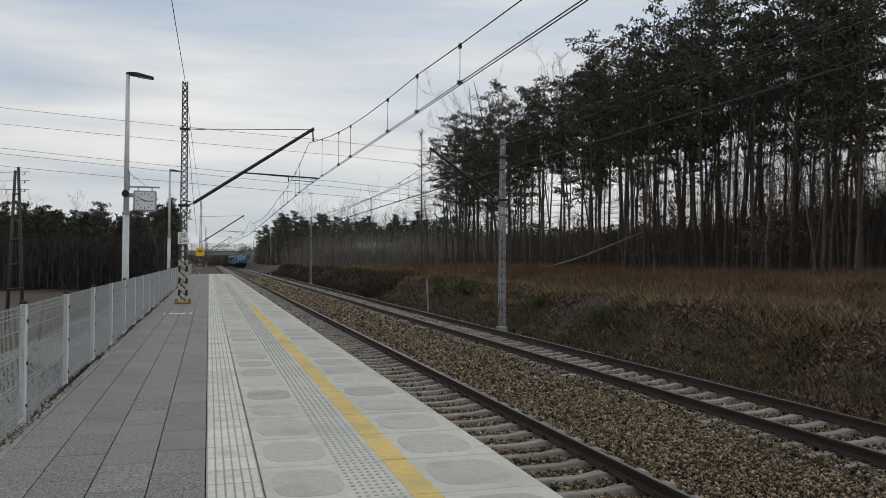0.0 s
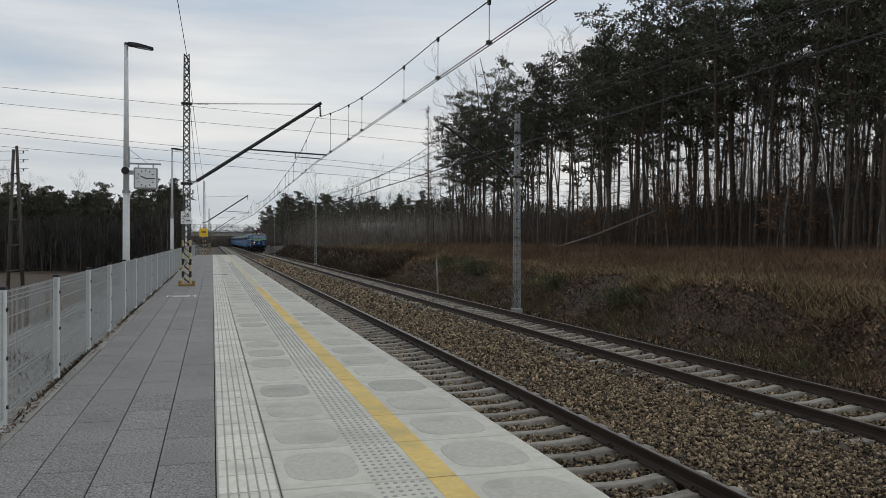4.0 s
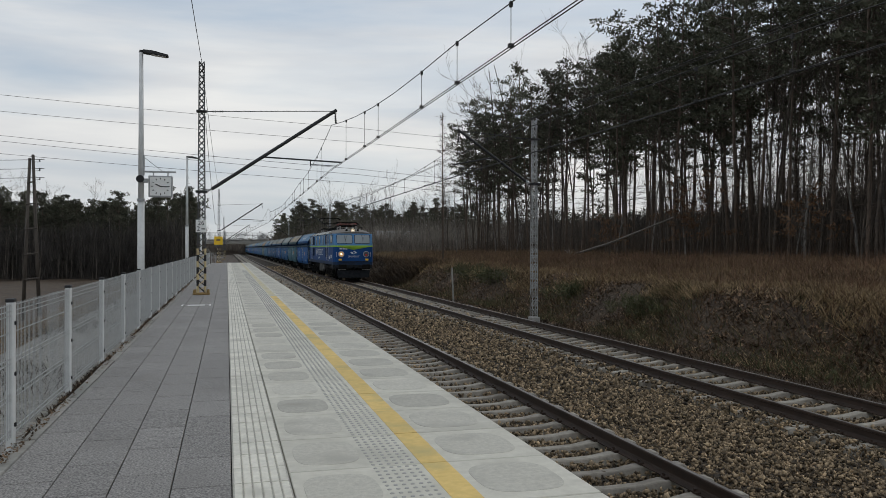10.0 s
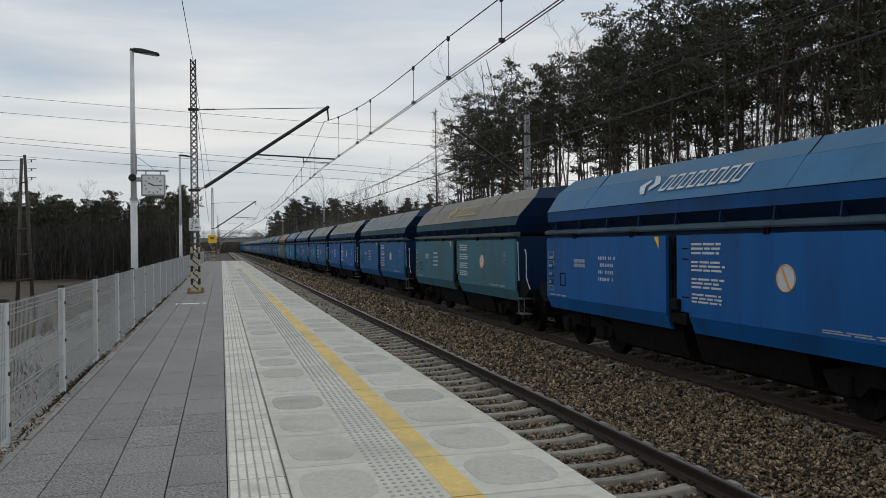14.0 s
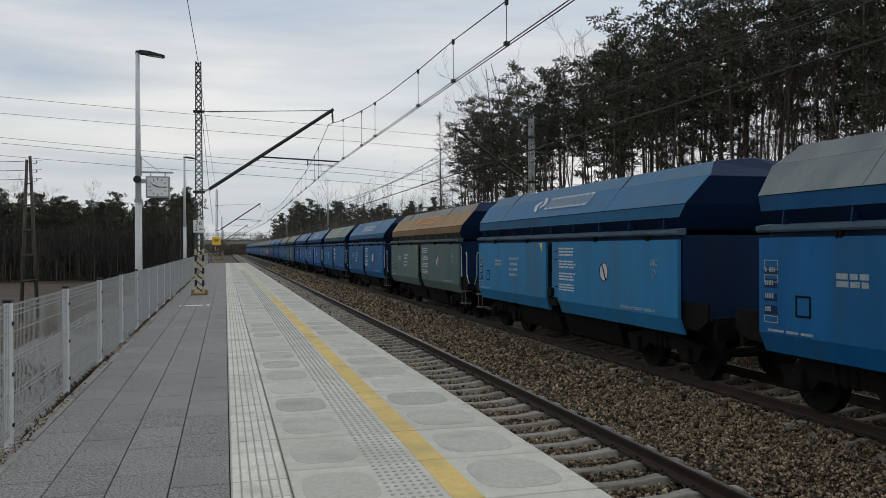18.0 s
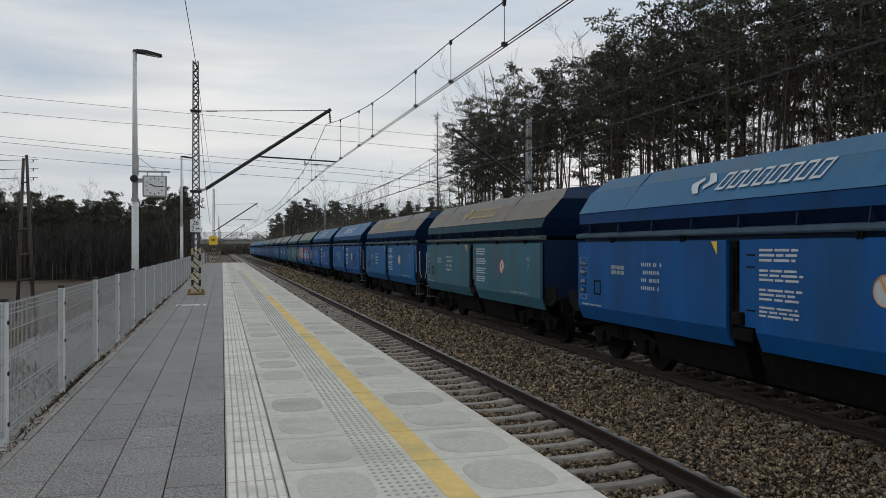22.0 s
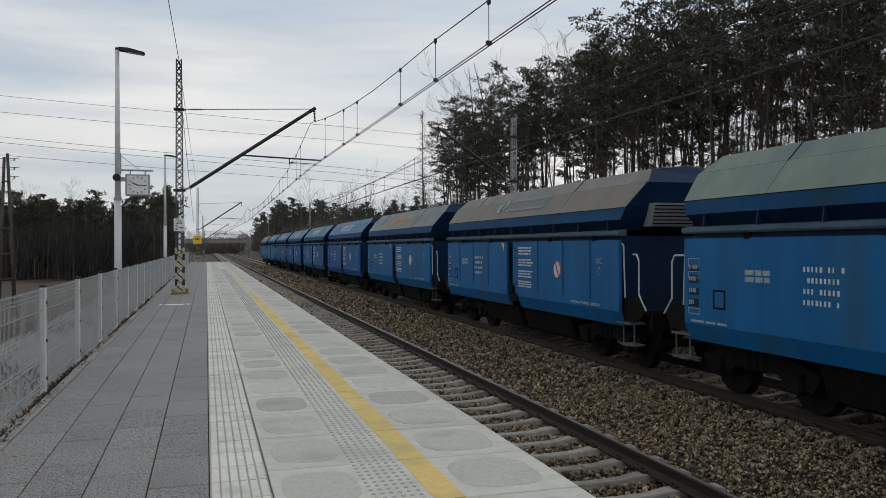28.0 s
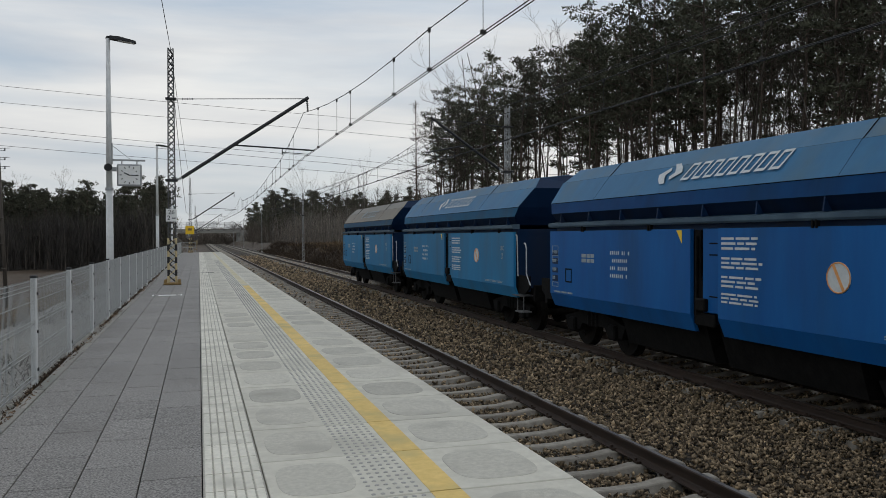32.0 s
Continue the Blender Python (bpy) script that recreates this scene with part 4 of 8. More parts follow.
for i in range(30):
    x = -42.4 + i * 2.0
    bm = bmesh.new()
    box(bm, (x - 0.07, 321.75, 5.05), (x + 0.07, 321.89, 7.7))
    part("railing_post", bm, M["galv"], bridge)
for z in (5.5, 6.6, 7.62):
    bm = bmesh.new()
    box(bm, (-43, 321.78, z), (15.6, 321.84, z + 0.10))
    part("rail_bar", bm, M["galv"], bridge)
bm = bmesh.new()
for i in range(146):
    box(bm, (-43 + i * 0.4, 321.79, 5.1), (-43 + i * 0.4 + 0.11, 321.83, 7.6))
part("railing_screen", bm, M["galv"], bridge, "fine upright bars of the railing")
bm = bmesh.new()
prism(bm, [(-9.5, -1.4), (-9.5, 4.0), (-16, 4.1), (-60, 4.6), (-60, -3), (-12, -3)], 323, 332)
prism(bm, [(-4.5, -1.4), (-9.5, 3.3), (-9.5, -1.4)], 322.5, 332)
part("embankment", bm, M["gravel"], bridge, "paved sloping embankment")
bm = bmesh.new()
prism(bm, [(15.6, -1.6), (15.6, 4.6), (24, 4.6), (70, 4.6), (70, -1.6)], 323, 332)
part("embankment", bm, M["earth"], bridge, "brown earth embankment")
bm = bmesh.new()
prism(bm, [(14.9, -1.6), (15.8, 4.7), (19, 4.7), (23, 0.2), (23, -1.6)], 321.3, 322.9)
part("wing_wall", bm, M["kerb"], bridge, "pale concrete wing wall")

# ---- end of the platform ----
bm = bmesh.new()
for x in (-1.7, -1.25, -0.8, -0.35):
    rod(bm, (x, PLAT_END - 0.1, -0.1), (x, PLAT_END - 0.1, 1.1), 0.025)
for z in (0.55, 1.1):
    rod(bm, (-1.7, PLAT_END - 0.1, z), (-0.35, PLAT_END - 0.1, z), 0.022)
tagged(part("end_railing", bm, M["galv"]), "low galvanised railing closing the platform end", "railing")
# white marker post by the far track
stick = thing("marker_post", pose(11.9, 41.6, -1.15, 0, -3), "thin leaning white marker post beside the ditch", "post")
bm = bmesh.new()
rod(bm, (0, 0, -0.2), (0, 0, 1.75), 0.05, 0.045, 8)
part("stake", bm, M["kerb"], stick)

# ---- trees ----
M["bark"] = surface("pine_bark", (0.040, 0.031, 0.025), (0.125, 0.090, 0.066), 7, bump=0.5, stretch=(1, 1, 0.25), vary=0.25)
M["needle"] = surface("pine_needles", (0.044, 0.047, 0.034), (0.115, 0.118, 0.080), 1.2, rough=(0.7, 0.9), bump=0, vary=0.25, spec=0.15)
M["twig"] = surface("bare_twigs", (0.036, 0.030, 0.025), (0.10, 0.081, 0.066), 5, bump=0.2, vary=0.2, spec=0.15)
M["birch"] = surface("birch_bark", (0.08, 0.074, 0.067), (0.21, 0.195, 0.175), 4, bump=0.2, stain=(0.06, 0.05, 0.045), stain_scale=3, vary=0.2, stretch=(1, 1, 0.5))
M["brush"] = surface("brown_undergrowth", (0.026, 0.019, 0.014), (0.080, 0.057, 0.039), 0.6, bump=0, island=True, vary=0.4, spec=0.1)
M["grass"] = surface("dry_grass", (0.085, 0.060, 0.034), (0.26, 0.185, 0.105), 0.45, bump=0, island=True, vary=0.4, spec=0.1)
M["reed"] = surface("reddish_dead_stalks", (0.055, 0.034, 0.023), (0.18, 0.105, 0.066), 0.6, bump=0, island=True, vary=0.4, spec=0.1)
M["straw"] = surface("pale_straw", (0.16, 0.115, 0.062), (0.42, 0.31, 0.18), 0.5, bump=0, island=True, vary=0.4, spec=0.1)
M["broom"] = surface("green_broom", (0.040, 0.045, 0.022), (0.105, 0.108, 0.052), 1.5, bump=0, island=True, vary=0.35, spec=0.15)


M["darkwood"] = surface("dark_grey_twigs", (0.030, 0.0275, 0.0255), (0.085, 0.077, 0.070), 0.5, bump=0, island=True, vary=0.4, spec=0.1)
M["underwood"] = surface("grey_underwood", (0.050, 0.042, 0.035), (0.130, 0.108, 0.088), 0.5, bump=0, island=True, vary=0.4, spec=0.1)
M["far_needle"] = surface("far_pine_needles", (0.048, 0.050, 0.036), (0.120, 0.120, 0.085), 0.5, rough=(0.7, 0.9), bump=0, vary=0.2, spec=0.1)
# paler than the near twigs: distance haze mixed into the colour
M["hazy_brush"] = surface("haze_pale_twigs", (0.068, 0.058, 0.049), (0.185, 0.155, 0.128), 0.4, bump=0, island=True, vary=0.35, spec=0.1)


def tubes(paths, n=5):
    """Tapered tubes along paths of (x, y, z, r), as one vertex and face list."""
    V, F = [], []
    for path in paths:
        pts = np.array(path, float)
        k0 = len(V)
        for i, p in enumerate(pts):
            d = pts[min(i + 1, len(pts) - 1), :3] - pts[max(i - 1, 0), :3]
            d = d / (np.linalg.norm(d) + 1e-9)
            a = np.cross(d, (0, 0, 1) if abs(d[2]) < 0.9 else (1, 0, 0))
            a /= np.linalg.norm(a)
            b = np.cross(d, a)
            for k in range(n):
                w = 2 * math.pi * k / n
                V.append(p[:3] + p[3] * (math.cos(w) * a + math.sin(w) * b))
        for i in range(len(pts) - 1):
            for k in range(n):
                j = (k + 1) % n
                F.append((k0 + i * n + k, k0 + i * n + j, k0 + (i + 1) * n + j, k0 + (i + 1) * n + k))
    return np.array(V), np.array(F)


def tufts(centres, radii, count, size, rng, flat=0.6, wide=0.22):
    """Many small pointed blades in flattened clumps."""
    c = np.repeat(np.array(centres), count, 0)
    r = np.repeat(np.array(radii), count)[:, None]
    n = len(c)
    d = rng.normal(size=(n, 3))
    d /= np.linalg.norm(d, axis=1, keepdims=True)
    p = c + d * r * rng.random((n, 1)) ** 0.45 * np.array([1, 1, flat])
    u = d * 0.7 + rng.normal(size=(n, 3)) * 0.6 + np.array([0, 0, 0.35])
    u /= np.linalg.norm(u, axis=1, keepdims=True)
    w = np.cross(u, rng.normal(size=(n, 3)))
    w /= np.linalg.norm(w, axis=1, keepdims=True)
    s = size * rng.uniform(0.6, 1.4, (n, 1))
    V = np.stack([p - w * s * wide, p + w * s * wide, p + u * s], 1).reshape(-1, 3)
    return V, np.arange(3 * n).reshape(-1, 3)


def pine_meshes(seed, h=22.0, clear=0.55, spread=2.4, limbs=30, blades=60, size=0.24, leaf="needle", girth=0.125, dead=18, puff=0.62):
    """A pine: bent trunk, limbs that carry flat plates of needles, dead twigs under the crown."""
    rng = np.random.default_rng(seed)
    zs = np.linspace(-0.4, h * 0.97, 11)
    bend = rng.normal(0, 0.13, (11, 2)).cumsum(0) * np.linspace(0, 1, 11)[:, None]

    def axis(z):
        i = np.clip((z + 0.4) / (h * 0.97 + 0.4) * 10, 0, 10)
        return np.array([np.interp(i, range(11), bend[:, 0]), np.interp(i, range(11), bend[:, 1])])
    trunk = [(bend[i, 0], bend[i, 1], z, girth * (1 - 0.78 * (max(z, 0) / h)) + 0.012) for i, z in enumerate(zs)]
    paths, cs, rs = [], [], []
    lop = rng.uniform(0, 2 * math.pi)
    for k in range(limbs):
        u = (k + rng.uniform(0.1, 0.9)) / limbs
        z = h * (clear + (1 - clear) * u)
        a = k * 2.4 + rng.normal(0, 0.5)
        reach = spread * (0.30 + 0.85 * math.sin(math.pi * min(1, (1 - u) * 0.70 + 0.10))) * rng.uniform(0.45, 1.15) * (1 + 0.25 * math.cos(a - lop))
        o = axis(z)
        d = np.array([math.cos(a), math.sin(a)])
        rise = rng.uniform(-0.05, 0.45) * reach
        mid, tip = o + d * reach * 0.55, o + d * reach
        paths.append([(*o, z - 0.25, 0.05), (*mid, z + rise * 0.35, 0.03), (*tip, z + rise, 0.010)])
        for f in ((0.45, 0.72, 1.0) if reach > 1.5 else (0.6, 1.0)):
            c = o + d * reach * f + rng.normal(0, 0.22, 2)
            cs.append((*c, z + rise * f + rng.uniform(0.0, 0.3)))
            rs.append(puff * rng.uniform(0.65, 1.25))
    for k in range(3):
        cs.append((*(bend[-1] + rng.normal(0, 0.3, 2)), h - 0.5 * k))
        rs.append(puff)
    twigs = []
    for k in range(dead):
        z = h * rng.uniform(0.15, clear + 0.08)
        a, ln = rng.uniform(0, 6.28), rng.uniform(0.5, 2.0)
        o = axis(z)
        m = (o[0] + math.cos(a) * ln * 0.6, o[1] + math.sin(a) * ln * 0.6, z + rng.uniform(-0.1, 0.2))
        twigs.append([(*o, z, 0.026), (*m, 0.014), (o[0] + math.cos(a + 0.3) * ln, o[1] + math.sin(a + 0.3) * ln, m[2] + rng.uniform(-0.4, 0.2), 0.005)])
    tv, tf = tubes([trunk], 7)
    bv, bf = tubes(paths + twigs, 3)
    cv, cf = tufts(cs, rs, blades, size, rng, 0.42, 0.30)
    me_b = fast_mesh("branchwork", bv, bf, M["bark"])
    me_t = fast_mesh("trunk", tv, tf, M["bark"])
    me_t.polygons.foreach_set("use_smooth", [True] * len(me_t.polygons))
    return me_t, me_b, fast_mesh("crown", cv, cf, M[leaf])


def bare_meshes(seed, h=16.0, spread=0.42, levels=4, stem=0.13, mat="twig", kids=5):
    rng = np.random.default_rng(seed)
    trunk, twigs = [], []

    def grow(p, d, ln, r, lev):
        q = [tuple(p) + (r,)]
        pos, dd = np.array(p, float), np.array(d, float)
        n = 5 if lev == 0 else 3
        for i in range(n):
            dd = dd + rng.normal(0, 0.07 if lev == 0 else 0.16, 3) + np.array([0, 0, 0.05 if lev else 0.0])
            dd /= np.linalg.norm(dd)
            pos = pos + dd * ln / n
            q.append(tuple(pos) + (r * (1 - 0.8 * (i + 1) / n) + 0.004,))
        (trunk if lev == 0 else twigs).append(q)
        if lev >= levels:
            return
        for k in range(kids + (4 if lev == 0 else 0)):
            u = rng.uniform(0.35 if lev == 0 else 0.2, 0.98)
            i = min(n - 1, int(u * n))
            a, b = np.array(q[i][:3]), np.array(q[i + 1][:3])
            base = a + (b - a) * (u * n - i)
            nd = dd * 0.75 + rng.normal(0, spread, 3) + np.array([0, 0, 0.15])
            nd /= np.linalg.norm(nd)
            grow(base, nd, ln * rng.uniform(0.28, 0.5) * (0.8 if lev == 0 else 1), max(0.008, q[i][3] * 0.42), lev + 1)
    grow((0, 0, -0.3), (0.02, 0.01, 1), h * 0.92, stem, 0)
    tv, tf = tubes(trunk, 7)
    bv, bf = tubes(twigs, 3)
    return fast_mesh("trunk", tv, tf, M[mat]), fast_mesh("branchwork", bv, bf, M["twig"])


def larch_meshes(seed, h):
    """A slim spire with short level twigs that get shorter to the top."""
    rng = np.random.default_rng(seed)
    trunk = [(rng.normal(0, 0.03), rng.normal(0, 0.03), z, 0.11 * (1 - 0.9 * max(z, 0) / h) + 0.006) for z in np.linspace(-0.3, h, 8)]
    tw = []
    for k in range(120):
        u = rng.uniform(0.28, 0.99)
        z, a, ln = h * u, rng.uniform(0, 6.283), (1.15 - u) * rng.uniform(0.5, 2.0)
        p1 = (math.cos(a) * ln * 0.55, math.sin(a) * ln * 0.55, z + 0.10)
        p2 = (math.cos(a + 0.2) * ln, math.sin(a + 0.2) * ln, z + rng.uniform(0.0, 0.35))
        tw.append([(0, 0, z, 0.024), (*p1, 0.016), (*p2, 0.007)])
        for _ in range(3):
            tw.append([(*p1, 0.011), (p1[0] + rng.normal(0, 0.2), p1[1] + rng.normal(0, 0.2), p1[2] + rng.uniform(-0.2, 0.3), 0.003)])
    tv, tf = tubes([trunk], 7)
    bv, bf = tubes(tw, 3)
    return fast_mesh("trunk", tv, tf, M["bark"]), fast_mesh("branchwork", bv, bf, M["bark"])


PINES = [pine_meshes(11, 20, 0.46, 2.3, 30, 30, puff=0.56), pine_meshes(12, 19, 0.40, 2.4, 30, 30, girth=0.15, puff=0.56), pine_meshes(13, 21, 0.58, 2.0, 24, 32, girth=0.12, puff=0.6), pine_meshes(14, 18, 0.36, 2.0, 28, 30, girth=0.10, puff=0.55),
         pine_meshes(15, 20.5, 0.52, 2.6, 26, 32, girth=0.16, puff=0.6), pine_meshes(16, 17, 0.66, 1.5, 16, 40, girth=0.09, puff=0.55)]
FAR_PINES = [pine_meshes(21, 15, 0.14, 1.7, 24, 44, 0.32, "far_needle", 0.12, 2, 0.75), pine_meshes(22, 14, 0.10, 1.6, 24, 44, 0.32, "far_needle", 0.12, 2, 0.75), pine_meshes(23, 16, 0.24, 1.8, 22, 44, 0.32, "far_needle", 0.12, 2, 0.75)]
FAR_BARE = [bare_meshes(34, 13, 0.28, 2, 0.075, "birch", 5), bare_meshes(35, 11, 0.3, 2, 0.065, "birch", 5)]
BARE = [bare_meshes(31, 19, 0.42, 3, 0.11, "twig", 5), bare_meshes(32, 16, 0.38, 3, 0.085, "twig", 5), bare_meshes(33, 13, 0.3, 3, 0.09, "birch", 5)]
SAPLING = [bare_meshes(41, 6, 0.35, 2, 0.05, "twig", 5), bare_meshes(42, 8, 0.3, 2, 0.06, "birch", 5)]


def plant(name, meshes, names, x, y, scale, label, category, group, sink=0.1):
    z = float(ground_z(x, y))
    t = thing(name, pose(x, y, z - sink, random.uniform(-2, 2), random.uniform(-2, 2), random.uniform(0, 360)) @ Matrix.Diagonal((scale, scale, scale * random.uniform(0.94, 1.06), 1)),
              label, category, group)
    for me, nm in zip(meshes, names):
        part(nm, me, None, t)
    return t


def free_spots(count, x0, x1, y0, y1, gap, seed, keep=lambda x, y: True):
    rng = random.Random(seed)
    out = []
    for _ in range(count * 40):
        x, y = rng.uniform(x0, x1), rng.uniform(y0, y1)
        if keep(x, y) and all((x - a) ** 2 + (y - b) ** 2 > gap * gap for a, b in out):
            out.append((x, y))
            if len(out) >= count:
                break
    return out


PN = ("trunk", "branchwork", "crown")
for i, (x, y) in enumerate(free_spots(118, 30.5, 45, 24, 116, 2.2, 1, lambda x, y: x > 30.5 + 1.2 * math.sin(y * 0.31) and x > 0.30 * y and (x < 40 or y < 84))):
    plant("pine_tree", PINES[i % 6], PN, x, y, random.uniform(0.90, 1.06) - 0.05 * (y > 95), "tall dark pine with bare lower trunk at the forest edge", "pine tree", "forest pines")
for i, (x, y) in enumerate(free_spots(58, 29.5, 48, 24, 116, 2.2, 2, lambda x, y: y < 62 or x < 38)):
    plant("bare_tree", BARE[i % 3], PN[:2], x, y, random.uniform(0.65, 0.98), "leafless deciduous tree among the forest pines", "tree", "bare forest trees")
for i, (x, y) in enumerate(free_spots(24, 31.5, 46, 24, 52, 1.8, 9)):
    plant("bare_tree", BARE[i % 3], PN[:2], x, y, random.uniform(0.85, 1.15), "tall twiggy leafless tree among the forest pines", "tree", "bare forest trees")
for x, y, sc in ((33.0, 88.0, 1.36), (33.2, 95.5, 1.30), (32.5, 104.0, 1.05)):
    plant("bare_tree", BARE[0], PN[:2], x, y, sc, "tall leafless birch standing out over the forest edge", "tree", "bare forest trees")
for i, (x, y) in enumerate(free_spots(70, 27.5, 40, 24, 118, 1.5, 3)):
    plant("sapling", SAPLING[i % 2], PN[:2], x, y, random.uniform(0.5, 1.0), "thin leafless sapling in front of the forest", "sapling", "saplings")
for i, (x, y) in enumerate(free_spots(135, 15.5, 66, 195, 312, 3.0, 4, lambda x, y: x > 16 + (318 - y) * 0.02)):
    plant("pine_tree", FAR_PINES[i % 3], PN, x, y, random.uniform(0.70, 0.86), "dark green pine in the far woods beside the line", "pine tree", "far pines")
plant("pine_tree", FAR_PINES[0], PN, 21.0, 252, 1.08, "dark pine standing higher than the far woods", "pine tree", "far pines")
for i, (x, y) in enumerate(free_spots(95, 15.5, 48, 122, 205, 2.4, 5)):
    plant("bare_tree", FAR_BARE[i % 2], PN[:2], x, y, random.uniform(0.62, 1.0), "slim leafless birch in the far woods", "tree", "far birches")
for i, (x, y) in enumerate(free_spots(120, -78, -4.5, 128, 146, 2.1, 6)):
    plant("pine_tree", FAR_PINES[i % 3], PN, x, y, random.uniform(0.76, 0.84), "dark pine in the woods behind the platform fence", "pine tree", "woods behind the fence", 0.3)
for i, (x, y) in enumerate(free_spots(40, -62, -5, 121, 129, 2.6, 7)):
    plant("bare_tree", FAR_BARE[i % 2], PN[:2], x, y, random.uniform(0.60, 0.86), "leafless birch before the dark woods behind the fence", "tree", "birches behind the fence", 0.3)
for x, y, s in ((-44, 150, 0.98), (-41, 156, 0.92), (-31.5, 152, 0.94), (-28, 149, 0.86), (-24, 156, 0.9), (-55, 150, 0.9)):
    plant("bare_tree", BARE[1], PN[:2], x, y, s * 1.0, "tall leafless tree rising over the dark woods", "tree", "tall bare trees")
plant("larch_tree", larch_meshes(51, 13.2), PN[:2], 18.95, 70.0, 1.0, "lone slim leafless larch standing on the bank", "tree", "")


def dry_oak(x, y, seed, h):
    """A young oak that has kept its brown leaves through the winter."""
    rng = np.random.default_rng(seed)
    t = thing("young_oak", pose(x, y, float(ground_z(x, y)) - 0.05), "young oak with dry russet leaves at the forest edge", "tree", "young oaks")
    tips = [(rng.normal(0, 0.20 * h), rng.normal(0, 0.20 * h), h * rng.uniform(0.3, 1.0)) for _ in range(34)]
    tv, tf = tubes([[(0, 0, -0.2, 0.06), (0.05, 0.02, h * 0.5, 0.04), (0.1, 0.0, h, 0.012)]], 6)
    part("trunk", fast_mesh("trunk", tv, tf, M["twig"]), None, t)
    bv, bf = tubes([[(0.05, 0, p[2] * 0.75, 0.018), (*p, 0.006)] for p in tips], 3)
    part("branchwork", fast_mesh("branchwork", bv, bf, M["twig"]), None, t)
    cv, cf = tufts(tips, [0.34] * len(tips), 20, 0.13, rng, 0.6, 0.4)
    part("crown", fast_mesh("crown", cv, cf, M["dryleaf"]), None, t, "dry russet leaves")


M["dryleaf"] = surface("dry_oak_leaves", (0.075, 0.042, 0.024), (0.160, 0.095, 0.055), 2.0, bump=0, vary=0.2, spec=0.15)
for i, (x, y, h) in enumerate(((29.4, 47.5, 5.0), (30.6, 45.2, 6.0), (31.5, 49.5, 5.5), (29.0, 57.0, 3.6), (30.2, 36.0, 4.2))):
    dry_oak(x, y, 300 + i, h)

# far pale house half hidden by the birches
house = thing("far_house", pose(33.0, 158, float(ground_z(33.0, 158))), "low pale house half hidden behind leafless trees", "house")
bm = bmesh.new()
box(bm, (-4.2, -3, -0.3), (4.2, 3, 2.7), 0.03)
part("wall", bm, M["kerb"], house, "pale rendered wall")
bm = bmesh.new()
prism(bm, [(-3.4, 2.7), (0, 4.3), (3.4, 2.7)], -4.5, 4.5, "x")
part("roof", bm, M["lattice"], house, "grey pitched roof")
for x in (-2.6, 0.2, 2.6):
    bm = bmesh.new()
    box(bm, (x - 0.5, -3.03, 0.9), (x + 0.5, -2.99, 2.0))
    part("window", bm, M["darksteel"], house, "dark window")

# fallen trunk leaning at the forest edge
log = thing("fallen_trunk", pose(28.6, 63.5, float(ground_z(28.6, 63.5)) + 0.15), "long pale fallen trunk leaning at the forest edge", "log")
lv, lf = tubes([[(0, 0, 0, 0.11), (0.4, -7.0, 1.1, 0.085), (1.0, -14.8, 2.75, 0.045)]], 7)
rv, rf = tubes([[(0, 0.1, 0, 0.10), (0.5 * math.cos(a), 0.45, 0.1 + 0.5 * math.sin(a), 0.02)] for a in np.linspace(0, 6.0, 9)], 4)
M["log"] = surface("bleached_log", (0.11, 0.10, 0.085), (0.22, 0.20, 0.175), 5, bump=0.2)
part("trunk", fast_mesh("trunk", lv, lf, M["log"]), None, log)
part("root_plate", fast_mesh("root_plate", rv, rf, M["log"]), None, log, "torn pale roots")


def stems(name, count, x0, x1, y0, y1, h, r, seed, material, label, category, twigs=5, lean=0.18):
    """Dense thin stems with side twigs as one piece of stuff."""
    rng = np.random.default_rng(seed)
    V, F = [], []
    x, y = rng.uniform(x0, x1, count), rng.uniform(y0, y1, count)
    z = ground_z(x, y) - 0.05
    for i in range(count):
        hh = h * rng.uniform(0.45, 1.25)
        base, top = np.array([x[i], y[i], z[i]]), np.array([x[i] + rng.normal(0, lean) * hh, y[i] + rng.normal(0, lean) * hh, z[i] + hh])
        segs = [(base, top, r * rng.uniform(0.6, 1.3))]
        for k in range(twigs):
            u = rng.uniform(0.3, 0.95)
            p = base + (top - base) * u
            segs.append((p, p + rng.normal(0, 0.16, 3) * hh * (1.1 - u) + np.array([0, 0, 0.20 * hh * (1.1 - u)]), r * 0.45))
        for a, b, rr in segs:
            k0 = len(V)
            w = rng.normal(size=3)
            w -= (b - a) * np.dot(w, b - a) / max(1e-6, np.dot(b - a, b - a))
            w /= np.linalg.norm(w)
            v2 = np.cross((b - a) / np.linalg.norm(b - a), w)
            V += [a + w * rr, a - w * rr * 0.5 + v2 * rr * 0.87, a - w * rr * 0.5 - v2 * rr * 0.87, b]
            F += [(k0, k0 + 1, k0 + 3), (k0 + 1, k0 + 2, k0 + 3), (k0 + 2, k0, k0 + 3)]
    return tagged(new(name, fast_mesh(name, V, F, M[material])), label, category, kind="stuff")


